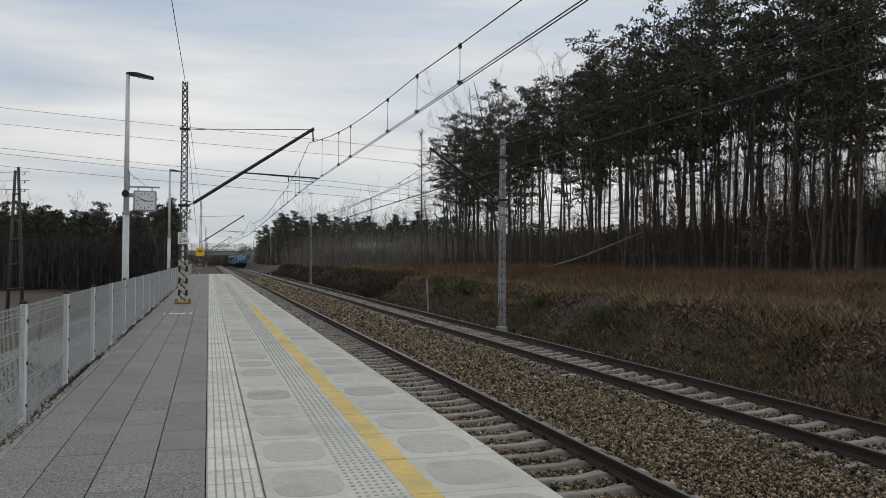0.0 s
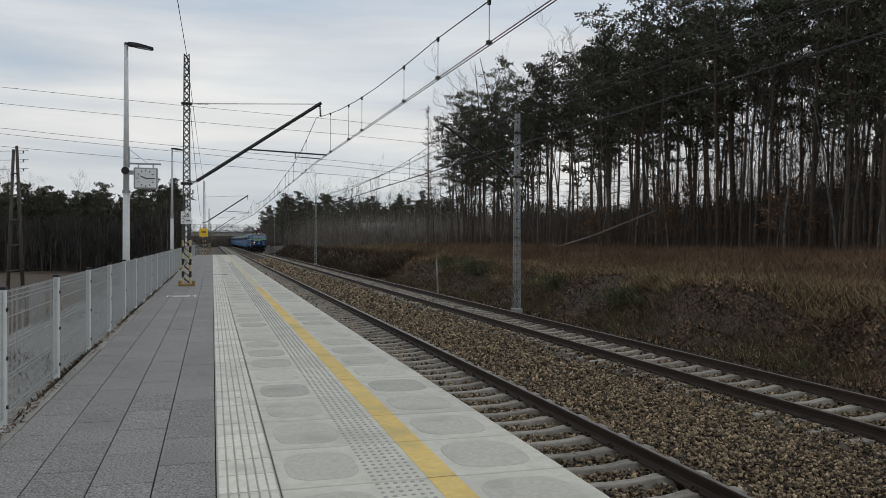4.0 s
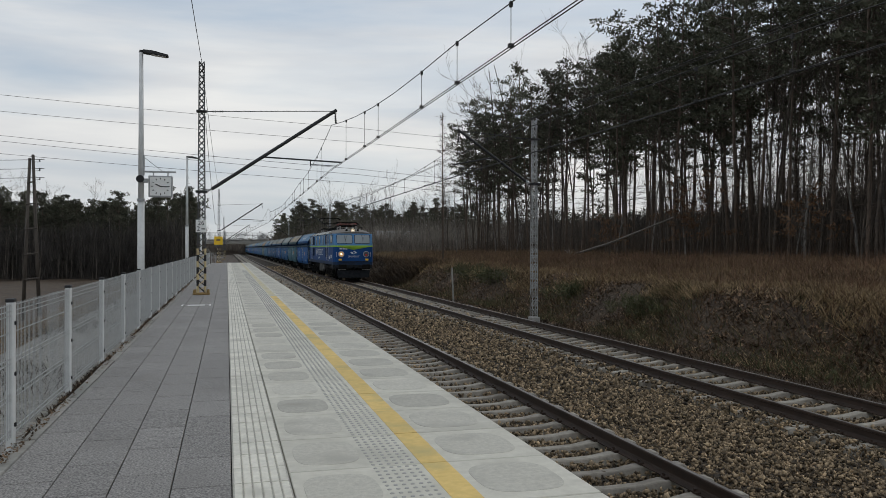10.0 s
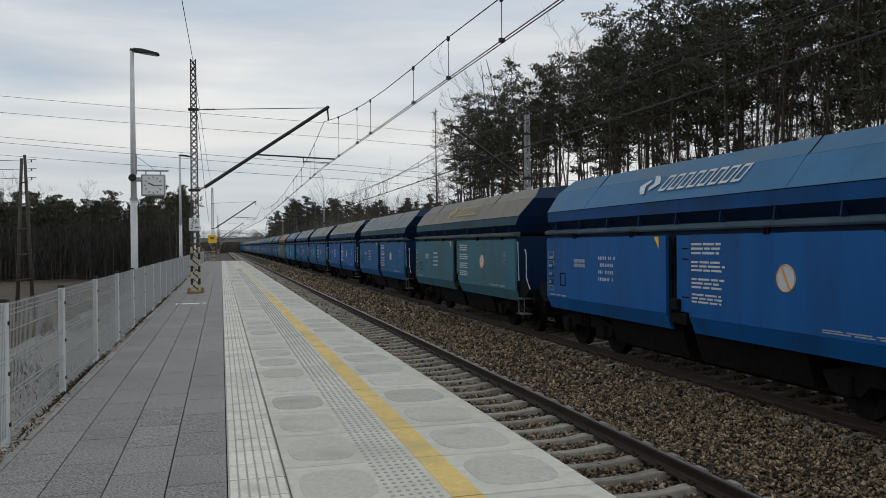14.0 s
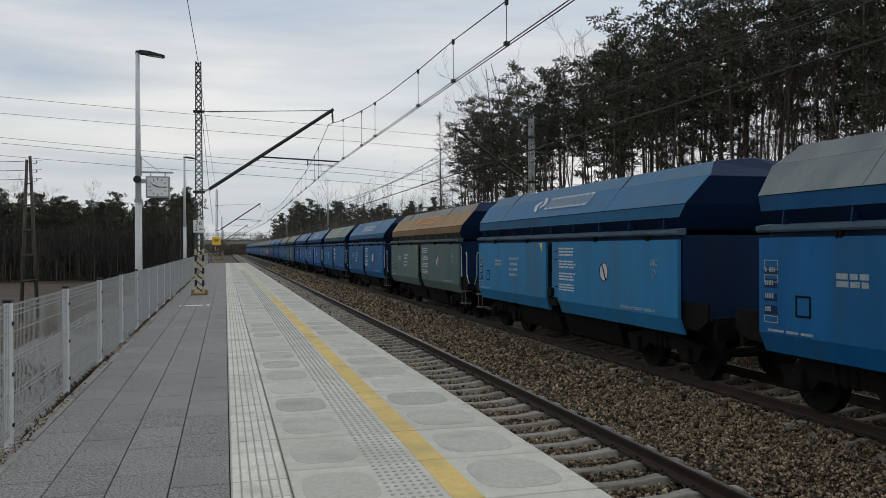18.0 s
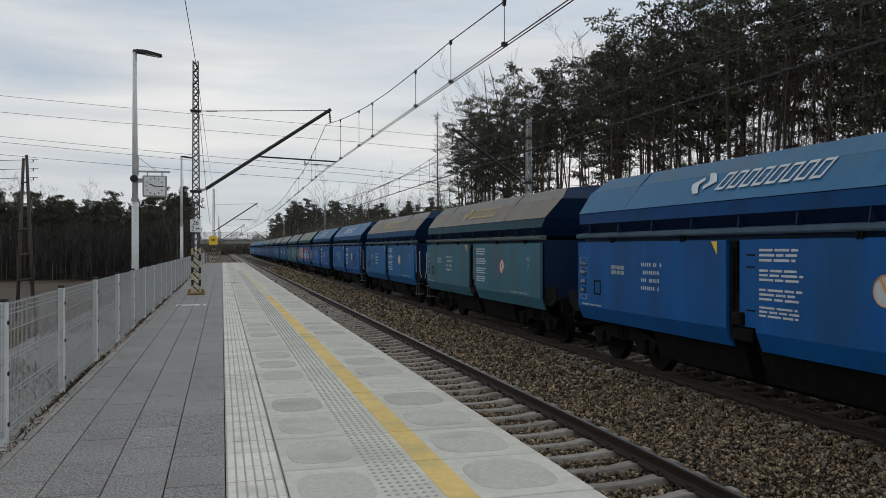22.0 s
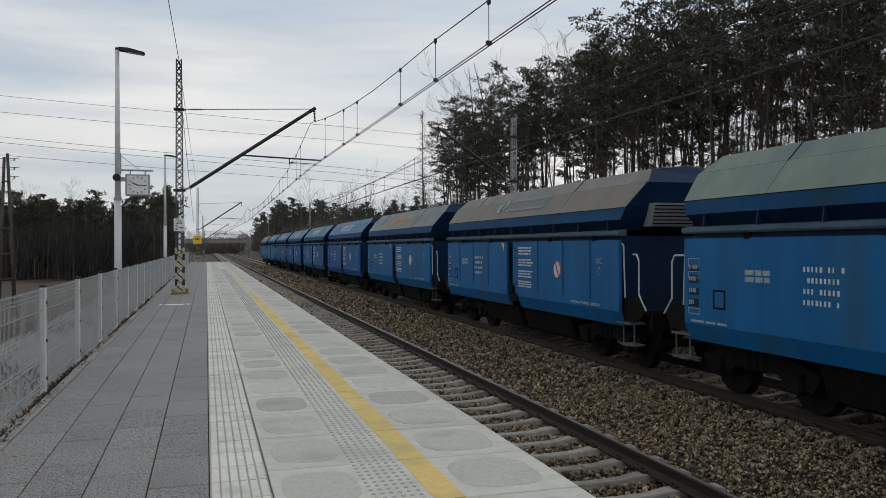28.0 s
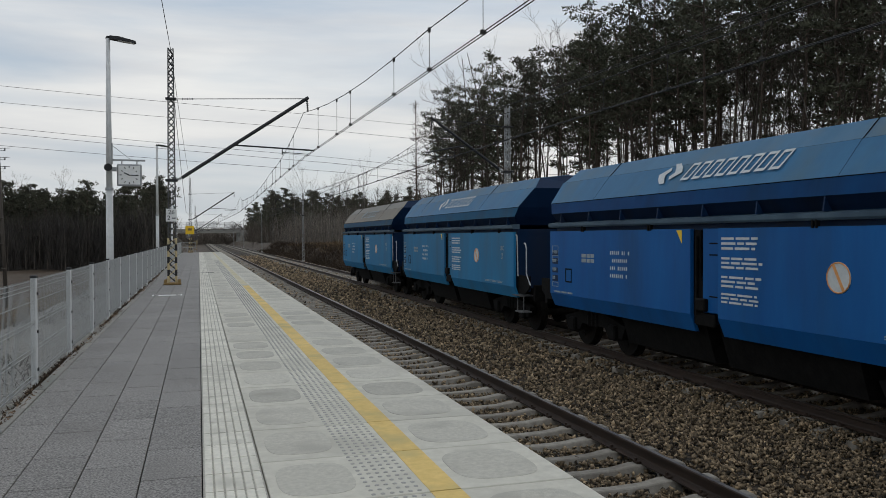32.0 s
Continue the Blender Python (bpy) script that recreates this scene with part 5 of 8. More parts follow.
def grass(name, count, x0, x1, y0, y1, h, width, seed, material, label, category, patch=0.5, level=None):
    rng = np.random.default_rng(seed)
    n = int(count * 2.2)
    x, y = rng.uniform(x0, x1, n), y0 + (y1 - y0) * rng.random(n) ** 1.5
    keep = (np.sin(x * 1.1 + 0.7 * np.sin(y * 0.5)) + np.sin(y * 0.83 + 1.3 * np.sin(x * 0.6)) + rng.normal(0, 0.8, n)) > patch - 0.5
    x, y = x[keep][:count], y[keep][:count]
    n = len(x)
    z = ground_z(x, y) - 0.02 if level is None else np.full(n, level)
    hh = h * rng.uniform(0.4, 1.3, n)
    a = rng.uniform(0, 6.283, n)
    l1, l2 = rng.normal(0, 0.8, (2, n)) * hh
    w = width * rng.uniform(0.6, 1.4, n)
    p = np.stack([x, y, z], 1)
    side = np.stack([np.cos(a) * w, np.sin(a) * w, 0 * w], 1)
    V = np.stack([p - side, p + side, p + np.stack([l1, l2, hh], 1)], 1).reshape(-1, 3)
    return tagged(new(name, fast_mesh(name, V, np.arange(3 * n).reshape(-1, 3), M[material])), label, category, kind="stuff")


grass("dry_grass", 60000, 14.8, 26, 8, 70, 0.30, 0.032, 61, "grass", "pale brown dry grass covering the bank", "grass", -0.6)
grass("dry_grass", 26000, 14.5, 40, 60, 140, 0.55, 0.03, 62, "grass", "pale brown dry grass covering the bank", "grass", -0.6)
grass("dry_grass", 34000, 22, 34, 18, 110, 0.40, 0.03, 76, "grass", "pale brown dry grass on the clearing before the forest", "grass", -0.6)
grass("bank_stalks", 16000, 20, 32, 18, 100, 0.7, 0.014, 77, "reed", "reddish dead stalks on the clearing", "weeds", 0.2)
grass("bank_straw", 40000, 14.3, 16.8, 8, 75, 0.30, 0.016, 73, "straw", "pale straw hanging over the top of the bank", "grass", 0.9)
grass("bank_stalks", 26000, 14.6, 27, 8, 80, 0.55, 0.008, 74, "reed", "reddish dead stalks on top of the bank", "weeds", 0.3)
grass("bank_stalks", 14000, 12.6, 15.2, 8, 70, 0.22, 0.014, 75, "reed", "reddish dead weeds on the slope", "weeds", 0.6)
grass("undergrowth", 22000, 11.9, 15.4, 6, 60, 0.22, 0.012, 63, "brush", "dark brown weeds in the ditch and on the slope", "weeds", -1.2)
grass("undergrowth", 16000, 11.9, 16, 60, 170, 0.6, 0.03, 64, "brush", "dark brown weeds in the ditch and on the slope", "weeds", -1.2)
grass("slope_straw", 9000, 12.4, 15.2, 7, 65, 0.24, 0.012, 81, "straw", "pale straw tufts scattered down the slope", "grass", 1.1)
grass("green_tufts", 12000, 12.3, 14.8, 7, 60, 0.34, 0.012, 78, "broom", "low dark green tufts on the slope of the bank", "weeds", 1.5)


def litter(name, count, x0, x1, y0, y1, size, seed, material, label, level=None):
    """Fallen leaves and broken stalks: small curled chips lying on the ground, in drifts."""
    rng = np.random.default_rng(seed)
    n = count * 2
    x, y = rng.uniform(x0, x1, n), y0 + (y1 - y0) * rng.random(n) ** 1.6
    keep = np.sin(x * 2.1 + 1.7 * np.sin(y * 0.7)) + np.sin(y * 1.3 + 2 * np.sin(x)) + rng.normal(0, 0.8, n) > -0.7
    x, y = x[keep][:count], y[keep][:count]
    n = len(x)
    p = np.stack([x, y, (ground_z(x, y) if level is None else level) + rng.uniform(0.0, 0.06 if level is None else 0.012, n)], 1)
    a = rng.uniform(0, 6.283, n)
    u = np.stack([np.cos(a), np.sin(a), rng.normal(0, 0.45, n)], 1)
    v = np.stack([-np.sin(a), np.cos(a), rng.normal(0, 0.45, n)], 1)
    r = (size * rng.uniform(0.5, 1.5, n))[:, None]
    V = np.stack([p - u * r, p - v * r * 0.5, p + u * r, p + v * r * 0.6], 1).reshape(-1, 3)
    return tagged(new(name, fast_mesh(name, V, np.arange(4 * n).reshape(-1, 4), M[material])), label, "leaf litter", kind="stuff")


M["deadleaf"] = surface("fallen_leaves", (0.045, 0.030, 0.020), (0.25, 0.165, 0.10), 1.0, bump=0, island=True, vary=0.55, spec=0.2)
litter("leaf_litter", 44000, 12.2, 16.2, 6, 70, 0.055, 92, "deadleaf", "brown and grey fallen leaves on the bank")
litter("leaf_litter", 2600, -1.76, -1.64, -2, 40, 0.014, 93, "deadleaf", "brown leaves caught along the fence foot", 0.006)
grass("kerb_weeds", 9000, -1.80, -1.70, -2, 60, 0.05, 0.012, 71, "brush", "dark moss and soil along the fence foot", "weeds", 0.1, -0.05)
grass("kerb_weeds", 5000, -3.9, -1.95, -2, 45, 0.12, 0.008, 72, "brush", "sparse dark weeds in the gravel behind the fence", "weeds", 0.9, -0.12)
grass("bank_weeds", 16000, -9, -4.3, 0, 70, 0.4, 0.016, 65, "grass", "dry weeds behind the platform fence", "weeds", 0.2)
stems("tall_weeds", 2600, 14.0, 26, 10, 75, 0.95, 0.007, 66, "reed", "thin brown dead weed stalks on the bank", "weeds", 4)
stems("thicket", 2600, 29, 46, 22, 118, 2.2, 0.016, 67, "brush", "brown leafless thicket along the forest edge", "thicket", 8)
stems("thicket", 800, 34, 52, 24, 60, 10.0, 0.035, 79, "twig", "tall grey leafless young growth inside the forest", "thicket", 10, 0.06)
stems("thicket", 1500, 38, 58, 24, 122, 4.0, 0.03, 70, "twig", "grey leafless young growth inside the forest", "thicket", 9, 0.07)
stems("thicket", 1600, 15, 50, 122, 300, 5.5, 0.05, 68, "hazy_brush", "brown leafless thicket along the forest edge", "thicket", 8)
stems("thicket", 1500, -70, -5, 118, 170, 6.5, 0.035, 69, "hazy_brush", "brown leafless thicket before the woods", "thicket", 6, 0.05)
for i, (x, y, s) in enumerate(((14.0, 31.0, 0.62), (13.7, 24.5, 0.6), (14.3, 41.5, 0.8), (14.4, 47, 0.8))):
    rng = np.random.default_rng(80 + i)
    c = [(rng.normal(0, 0.8), rng.normal(0, 1.1), rng.uniform(0.1, 0.75)) for _ in range(22)]
    bvv, bff = tufts(c, [0.40] * 22, 70, 0.30, rng, 0.9, 0.06)
    bush = thing("broom_bush", pose(x, y, float(ground_z(x, y))) @ Matrix.Diagonal((s, s, s, 1)), "low dark green broom bush on the bank", "bush", "broom bushes")
    part("foliage", fast_mesh("foliage", bvv, bff, M["broom"]), None, bush)
    sv, sf = tubes([[(0, 0, -0.1, 0.02), (p[0] * 0.9, p[1] * 0.9, p[2], 0.006)] for p in c], 3)
    part("woody_base", fast_mesh("woody_base", sv, sf, M["twig"]), None, bush)

def slivers(centres, radii, count, length, width, rng, tilt=0.28):
    """Long thin upright twigs in loose clumps, as narrow three-cornered blades."""
    c = np.repeat(np.array(centres), count, 0)
    r = np.repeat(np.array(radii), count)[:, None]
    n = len(c)
    p = c + rng.normal(size=(n, 3)) * r * np.array([0.6, 0.6, 0.5])
    u = rng.normal(size=(n, 3)) * np.array([tilt, tilt, 0.2]) + np.array([0, 0, 1])
    a = rng.uniform(0, 6.283, n)
    w = np.stack([np.cos(a), np.sin(a), 0 * a], 1) * width * rng.uniform(0.4, 1.5, (n, 1))
    s = length * rng.uniform(0.4, 1.3, (n, 1))
    V = np.stack([p - w - u * s * 0.5, p + w - u * s * 0.5, p + u * s * 0.5], 1).reshape(-1, 3)
    return V, np.arange(3 * n).reshape(-1, 3)


# dark young growth closing the view under the tall pines
rngw = np.random.default_rng(90)
cw, rw = [], []
for _ in range(900):
    y = rngw.uniform(26, 150)
    x = rngw.uniform(54, 70)
    hgt = rngw.uniform(2.5, 5.2) + 2.2 * float(smoothstep(80, 50, y))
    for k in range(4):
        cw.append((x + rngw.normal(0, 0.5), y + rngw.normal(0, 0.5), float(ground_z(x, y)) + hgt * (k + 0.6) / 4))
        rw.append(1.9 * (1.15 - (k + 0.5) / 4.5))
half = len(cw) // 2
for lo, hi, m in ((0, half, "darkwood"), (half, len(cw), "underwood")):
    vw, fw = slivers(cw[lo:hi], rw[lo:hi], 30, 3.0, 0.05, rngw)
    tagged(new("far_woods", fast_mesh("far_woods", vw, fw, M[m])), "dense dark leafless young growth deep in the forest", "woods", kind="stuff")


def woods_mass(name, x0, x1, y0, y1, n, h, seed, label, mats=("far_needle", "hazy_brush"), low=0.55):
    """Far woods as stuff: upright blades in columns, dark crowns over brown stems paled for haze."""
    rng = np.random.default_rng(seed)
    cs, rs = [[], []], [[], []]
    for _ in range(n):
        x, y = rng.uniform(x0, x1), rng.uniform(y0, y1)
        z, hh = float(ground_z(x, y)), h * rng.uniform(low, 1.1)
        for k in range(6):
            kind = 0 if k > 3 else 1
            cs[kind].append((x + rng.normal(0, 0.8), y + rng.normal(0, 0.8), z + hh * (k + 0.5) / 6))
            rs[kind].append(1.7 - 0.12 * k)
    for kind, m in enumerate(mats):
        v, f = tufts(cs[kind], rs[kind], 34, 0.62, rng, 0.9) if kind == 0 else slivers(cs[kind], rs[kind], 30, 3.4, 0.07, rng)
        tagged(new(name, fast_mesh(name, v, f, M[m])), label, "woods", kind="stuff")


M["birchgrey"] = surface("grey_birch_stems", (0.075, 0.066, 0.056), (0.30, 0.268, 0.232), 0.6, bump=0, island=True, vary=0.45, spec=0.1)
for seed, x0, x1, y0, y1, hh in ((105, 20, 50, 126, 156, 4.2), (106, 18, 52, 160, 200, 5.5)):
    rngb = np.random.default_rng(seed)
    cb, rb = [], []
    for _ in range(260):
        x, y = rngb.uniform(x0, x1), rngb.uniform(y0, y1)
        top = hh * rngb.uniform(0.6, 1.1)
        for k in range(4):
            cb.append((x, y, float(ground_z(x, y)) + top * (k + 0.5) / 4))
            rb.append(1.3 - 0.12 * k)
    vb, fb = slivers(cb, rb, 12, 5.0, 0.020, rngb, 0.06)
    tagged(new("birch_growth", fast_mesh("birch_growth", vb, fb, M["birchgrey"])), "dense grey leafless birch growth beside the line", "woods", kind="stuff")
rngl = np.random.default_rng(107)
cl, rl = [], []
for _ in range(240):
    x, y = rngl.uniform(-80, -5), rngl.uniform(120, 128)
    top = rngl.uniform(5.5, 8.8)
    for k in range(4):
        cl.append((x, y, float(ground_z(x, y)) + top * (k + 0.25) / 4))
        rl.append(1.3)
vl, fl = slivers(cl, rl, 42, 2.3, 0.032, rngl, 0.30)
tagged(new("far_woods", fast_mesh("far_woods", vl, fl, M["darkwood"])), "dense dark leafless growth in front of the woods behind the fence", "woods", kind="stuff")
woods_mass("far_woods", 44, 110, 150, 320, 420, 10, 101, "far woods along the line, stems paled by haze in their colour")
woods_mass("far_woods", 17, 44, 215, 316, 300, 9, 102, "far woods along the line, stems paled by haze in their colour")
woods_mass("far_woods", -95, -5.5, 138, 160, 560, 11.0, 103, "dark brown woods with a level top behind the fence", ("far_needle", "hazy_brush"), 0.88)

# added woods whose pale colour stands for the hazy distance under the bridge
woods_mass("far_woods", -40, 60, 345, 400, 330, 6.6, 104, "low woods added behind the far bridge in haze-grey colour", ("hazy_brush", "hazy_brush"))

# ---- train ----
TRAIN = [(0, 238), (3, 183.8), (6, 129), (8, 93.2), (10, 58.4), (12, 23.0), (13, 4.31), (14, -14.2), (17, -70.93), (18, -89.52), (19, -107.56), (20, -126.35), (21, -145.39), (22, -164.43), (23, -183.17), (24, -201.71), (25, -220.85), (28, -277.12), (29, -296.31), (30, -315.4), (31, -334.49), (32, -353.08)]


def paint(name, dark, light, dirt, amount=0.5, streak=0.22, spec=0.18):
    return surface(name, dark, light, 1.6, rough=(0.42, 0.62), bump=0.10, bump_scale=3.2, stain=dirt, stain_scale=0.9, stain_range=(0.62 - 0.2 * amount, 0.86 - 0.12 * amount),
                   stretch=(1, 1.2, streak), vary=0.06, spec=spec)


PAINT = {
    "royal": paint("royal_blue_paint", (0.004, 0.078, 0.262), (0.007, 0.108, 0.335), (0.012, 0.062, 0.155), 0.75),
    "blue": paint("blue_paint", (0.004, 0.090, 0.245), (0.008, 0.126, 0.312), (0.020, 0.080, 0.142), 0.75),
    "light": paint("light_blue_paint", (0.015, 0.160, 0.33), (0.028, 0.200, 0.40), (0.045, 0.125, 0.20), 0.75),
    "teal": paint("faded_teal_paint", (0.035, 0.125, 0.175), (0.050, 0.165, 0.215), (0.065, 0.10, 0.105), 0.8),
    "olive": paint("grimy_green_grey", (0.085, 0.130, 0.115), (0.125, 0.172, 0.148), (0.05, 0.115, 0.14), 0.75),
    # near-black blue: for markings, and for shade painted into undercuts and ends
    "navy": paint("dark_and_shaded_blue", (0.003, 0.017, 0.052), (0.005, 0.026, 0.076), (0.014, 0.020, 0.035)),
    "grey": paint("dusty_grey_roof", (0.130, 0.150, 0.148), (0.195, 0.215, 0.208), (0.10, 0.125, 0.135), 0.8, 0.6, 0.25),
    "green": paint("dusty_green_roof", (0.125, 0.165, 0.135), (0.185, 0.228, 0.182), (0.09, 0.135, 0.135), 0.7, 0.6, 0.25),
    "brown": paint("dusty_brown_roof", (0.145, 0.122, 0.092), (0.205, 0.175, 0.136), (0.12, 0.13, 0.125), 0.7, 0.6, 0.25),
    "ochre": paint("rust_ochre_roof", (0.27, 0.155, 0.055), (0.36, 0.210, 0.080), (0.20, 0.145, 0.085), 0.7, 0.6),
    "dustblue": paint("dusty_blue_roof", (0.042, 0.130, 0.230), (0.068, 0.170, 0.285), (0.095, 0.145, 0.18), 0.7, 0.6, 0.2),
    "dustbrown": paint("dusty_tan_roof", (0.155, 0.145, 0.122), (0.215, 0.202, 0.172), (0.13, 0.128, 0.12), 0.8, 0.6, 0.25),
    "dustnavy": paint("dusty_blue_ledge", (0.050, 0.088, 0.125), (0.080, 0.125, 0.165), (0.03, 0.05, 0.08), 0.6),
    "dustteal": paint("dusty_green_ledge", (0.070, 0.095, 0.090), (0.100, 0.125, 0.115), (0.04, 0.055, 0.06), 0.6),
    "slate": paint("blue_grey_roof", (0.024, 0.118, 0.240), (0.042, 0.160, 0.305), (0.065, 0.135, 0.19), 0.6, 0.6, 0.2),
}
M["mark"] = surface("white_marking", (0.46, 0.50, 0.52), (0.60, 0.63, 0.63), 12, bump=0)
M["markdim"] = surface("faded_marking", (0.20, 0.25, 0.28), (0.34, 0.40, 0.42), 9, bump=0)
M["gold"] = surface("yellowed_marking", (0.40, 0.31, 0.13), (0.55, 0.43, 0.20), 9, bump=0)
M["orangemark"] = surface("orange_marking", (0.62, 0.28, 0.09), (0.75, 0.36, 0.14), 9, bump=0)
# black parts; under the train this colour also carries the deep shade
M["under"] = surface("black_steel_and_shade", (0.004, 0.004, 0.004), (0.012, 0.0115, 0.011), 6, rough=(0.7, 0.95), bump=0.3, spec=0.1)
# wheel steel darkened to near-black for the shade under the train
M["wheel"] = surface("shade_black_wheel_steel", (0.006, 0.0055, 0.005), (0.018, 0.016, 0.014), 6, rough=(0.7, 0.95), bump=0.2, spec=0.1)
M["stepsteel"] = surface("worn_step_steel", (0.05, 0.05, 0.052), (0.16, 0.16, 0.16), 14, rough=(0.5, 0.7), bump=0)
M["handrail"] = surface("pale_handrail", (0.40, 0.42, 0.43), (0.52, 0.54, 0.55), 9, rough=(0.4, 0.6), bump=0)
M["red"] = surface("red_paint", (0.40, 0.03, 0.03), (0.52, 0.05, 0.04), 9, bump=0)
M["pantored"] = surface("dull_red_paint", (0.16, 0.022, 0.018), (0.24, 0.04, 0.03), 9, bump=0.05)
M["skyblue"] = surface("cyan_spray_paint", (0.05, 0.38, 0.58), (0.09, 0.48, 0.68), 5, bump=0)
M["pink"] = surface("pink_spray_paint", (0.62, 0.30, 0.33), (0.78, 0.45, 0.46), 5, bump=0)
M["maroon"] = surface("maroon_spray_paint", (0.16, 0.07, 0.07), (0.30, 0.14, 0.13), 3, bump=0, stain=(0.34, 0.28, 0.27), stain_scale=2)

SIDE_END = 1.1          # from the buffers to the end of the side walls


def bars(bm, x, y0, y1, z0, z1, lines, rng, t=0.006, fill=0.55):
    """Lines of writing too small to read, as bars broken into words."""
    for i in range(lines):
        zz = z1 - (z1 - z0) * (i + 0.5) / lines
        hgt = (z1 - z0) / lines * fill / 2
        y, end = max(y0, y1), min(y0, y1) + rng.uniform(0, 0.18) * abs(y1 - y0)
        while y > end + 0.02:
            w = min(rng.uniform(0.12, 0.34) * abs(y1 - y0) + 0.03, y - end)
            box(bm, (x - t, y - w, zz - hgt), (x, y, zz + hgt))
            y -= w + 0.05 * abs(y1 - y0)
    return bm


def glyph_bars(bm, x, y0, z1, lines, count, w, h, gap, step, rng):
    """Characters that cannot be shown, as short upright bars in lines."""
    for i in range(lines):
        y = y0
        for k in range(count - rng.randint(0, 2) if i else count):
            if rng.random() > 0.16:
                box(bm, (x - 0.005, y - w * rng.uniform(0.55, 1.0), z1 - i * step - h), (x, y, z1 - i * step))
            y -= w + gap
    return bm


def emblem(bm, place, s):
    """Two curved arrow shapes turned round one another; place(u, v) gives a point on the surface."""
    def blade(pts):
        front = [bm.verts.new(place(u * s, v * s, 0.006)) for u, v in pts]
        bm.faces.new(front)
    left = [(-1.0, 0.0), (-0.62, -0.55), (-0.22, -0.95), (0.22, -0.95), (-0.12, -0.5), (-0.36, -0.05), (-0.12, 0.28), (-0.34, 0.62)]
    blade(left[:6])
    blade([left[0], left[5], left[6], left[7]])
    right = [(-u, -v) for u, v in left]
    blade(right[:6])
    blade([right[0], right[5], right[6], right[7]])


def wordmark(bm, place, width, height, n=8, slant=0.18):
    """A row of plain upright blocks in place of a brand name."""
    w = width / n
    for i in range(n):
        for a, b, c, d in ((0.08, 0.21, 0, 1), (0.67, 0.80, 0, 1), (0.21, 0.67, 0.86, 1), (0.21, 0.67, 0, 0.14)):
            q = [(i * w + a * w, c), (i * w + b * w, c), (i * w + b * w, d), (i * w + a * w, d)]
            bm.faces.new([bm.verts.new(place(u + slant * height * v, v * height, 0.006)) for u, v in q])


def wheelset_mesh(r):
    bm = bmesh.new()
    for s in (-1, 1):
        rod(bm, (s * 0.68, 0, 0), (s * 0.82, 0, 0), r, r, 24)
        rod(bm, (s * 0.655, 0, 0), (s * 0.685, 0, 0), r + 0.028, r + 0.028, 24)
        rod(bm, (s * 0.82, 0, 0), (s * 0.90, 0, 0), 0.11, 0.09, 10)
        for k in range(5):
            a = 2 * math.pi * k / 5
            box(bm, (s * 0.822 - 0.012, math.cos(a) * r * 0.55 - 0.05, math.sin(a) * r * 0.55 - 0.05), (s * 0.822 + 0.012, math.cos(a) * r * 0.55 + 0.05, math.sin(a) * r * 0.55 + 0.05))
    rod(bm, (-0.9, 0, 0), (0.9, 0, 0), 0.085, 0.085, 10)
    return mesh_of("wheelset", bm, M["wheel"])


WHEEL_W, WHEEL_L = wheelset_mesh(0.46), wheelset_mesh(0.625)


def pts_tube(bm, pts, r, n=6):
    for a, b in zip(pts, pts[1:]):
        rod(bm, a, b, r, n=n)
    return bm


HOOD = [(1.38, 2.70, 0.42), (1.50, 2.91, 0.28), (1.45, 3.14, 0.16), (1.07, 3.62, 0.0), (0.80, 3.90, 0.30), (0.0, 3.985, 0.34)]


def hood_place(u, v, off, y_ref):
    """A point on the near slope of the hood: u towards the train's head, v up the slope."""
    x0, z0, x1, z1 = 1.45, 3.14, 0.80, 3.90
    ln = math.hypot(x1 - x0, z1 - z0)
    k = v / ln
    nx_, nz_ = (z1 - z0) / ln, (x0 - x1) / ln
    return (-(x0 + (x1 - x0) * k) - nx_ * off, y_ref - u, z0 + (z1 - z0) * k + nz_ * off)


def side_outline(sx):
    return [(sx * 1.535, 2.52), (sx * 1.535, 1.14), (sx * 1.42, 0.865), (sx * 1.36, 0.865), (sx * 1.47, 1.15), (sx * 1.47, 2.52)]


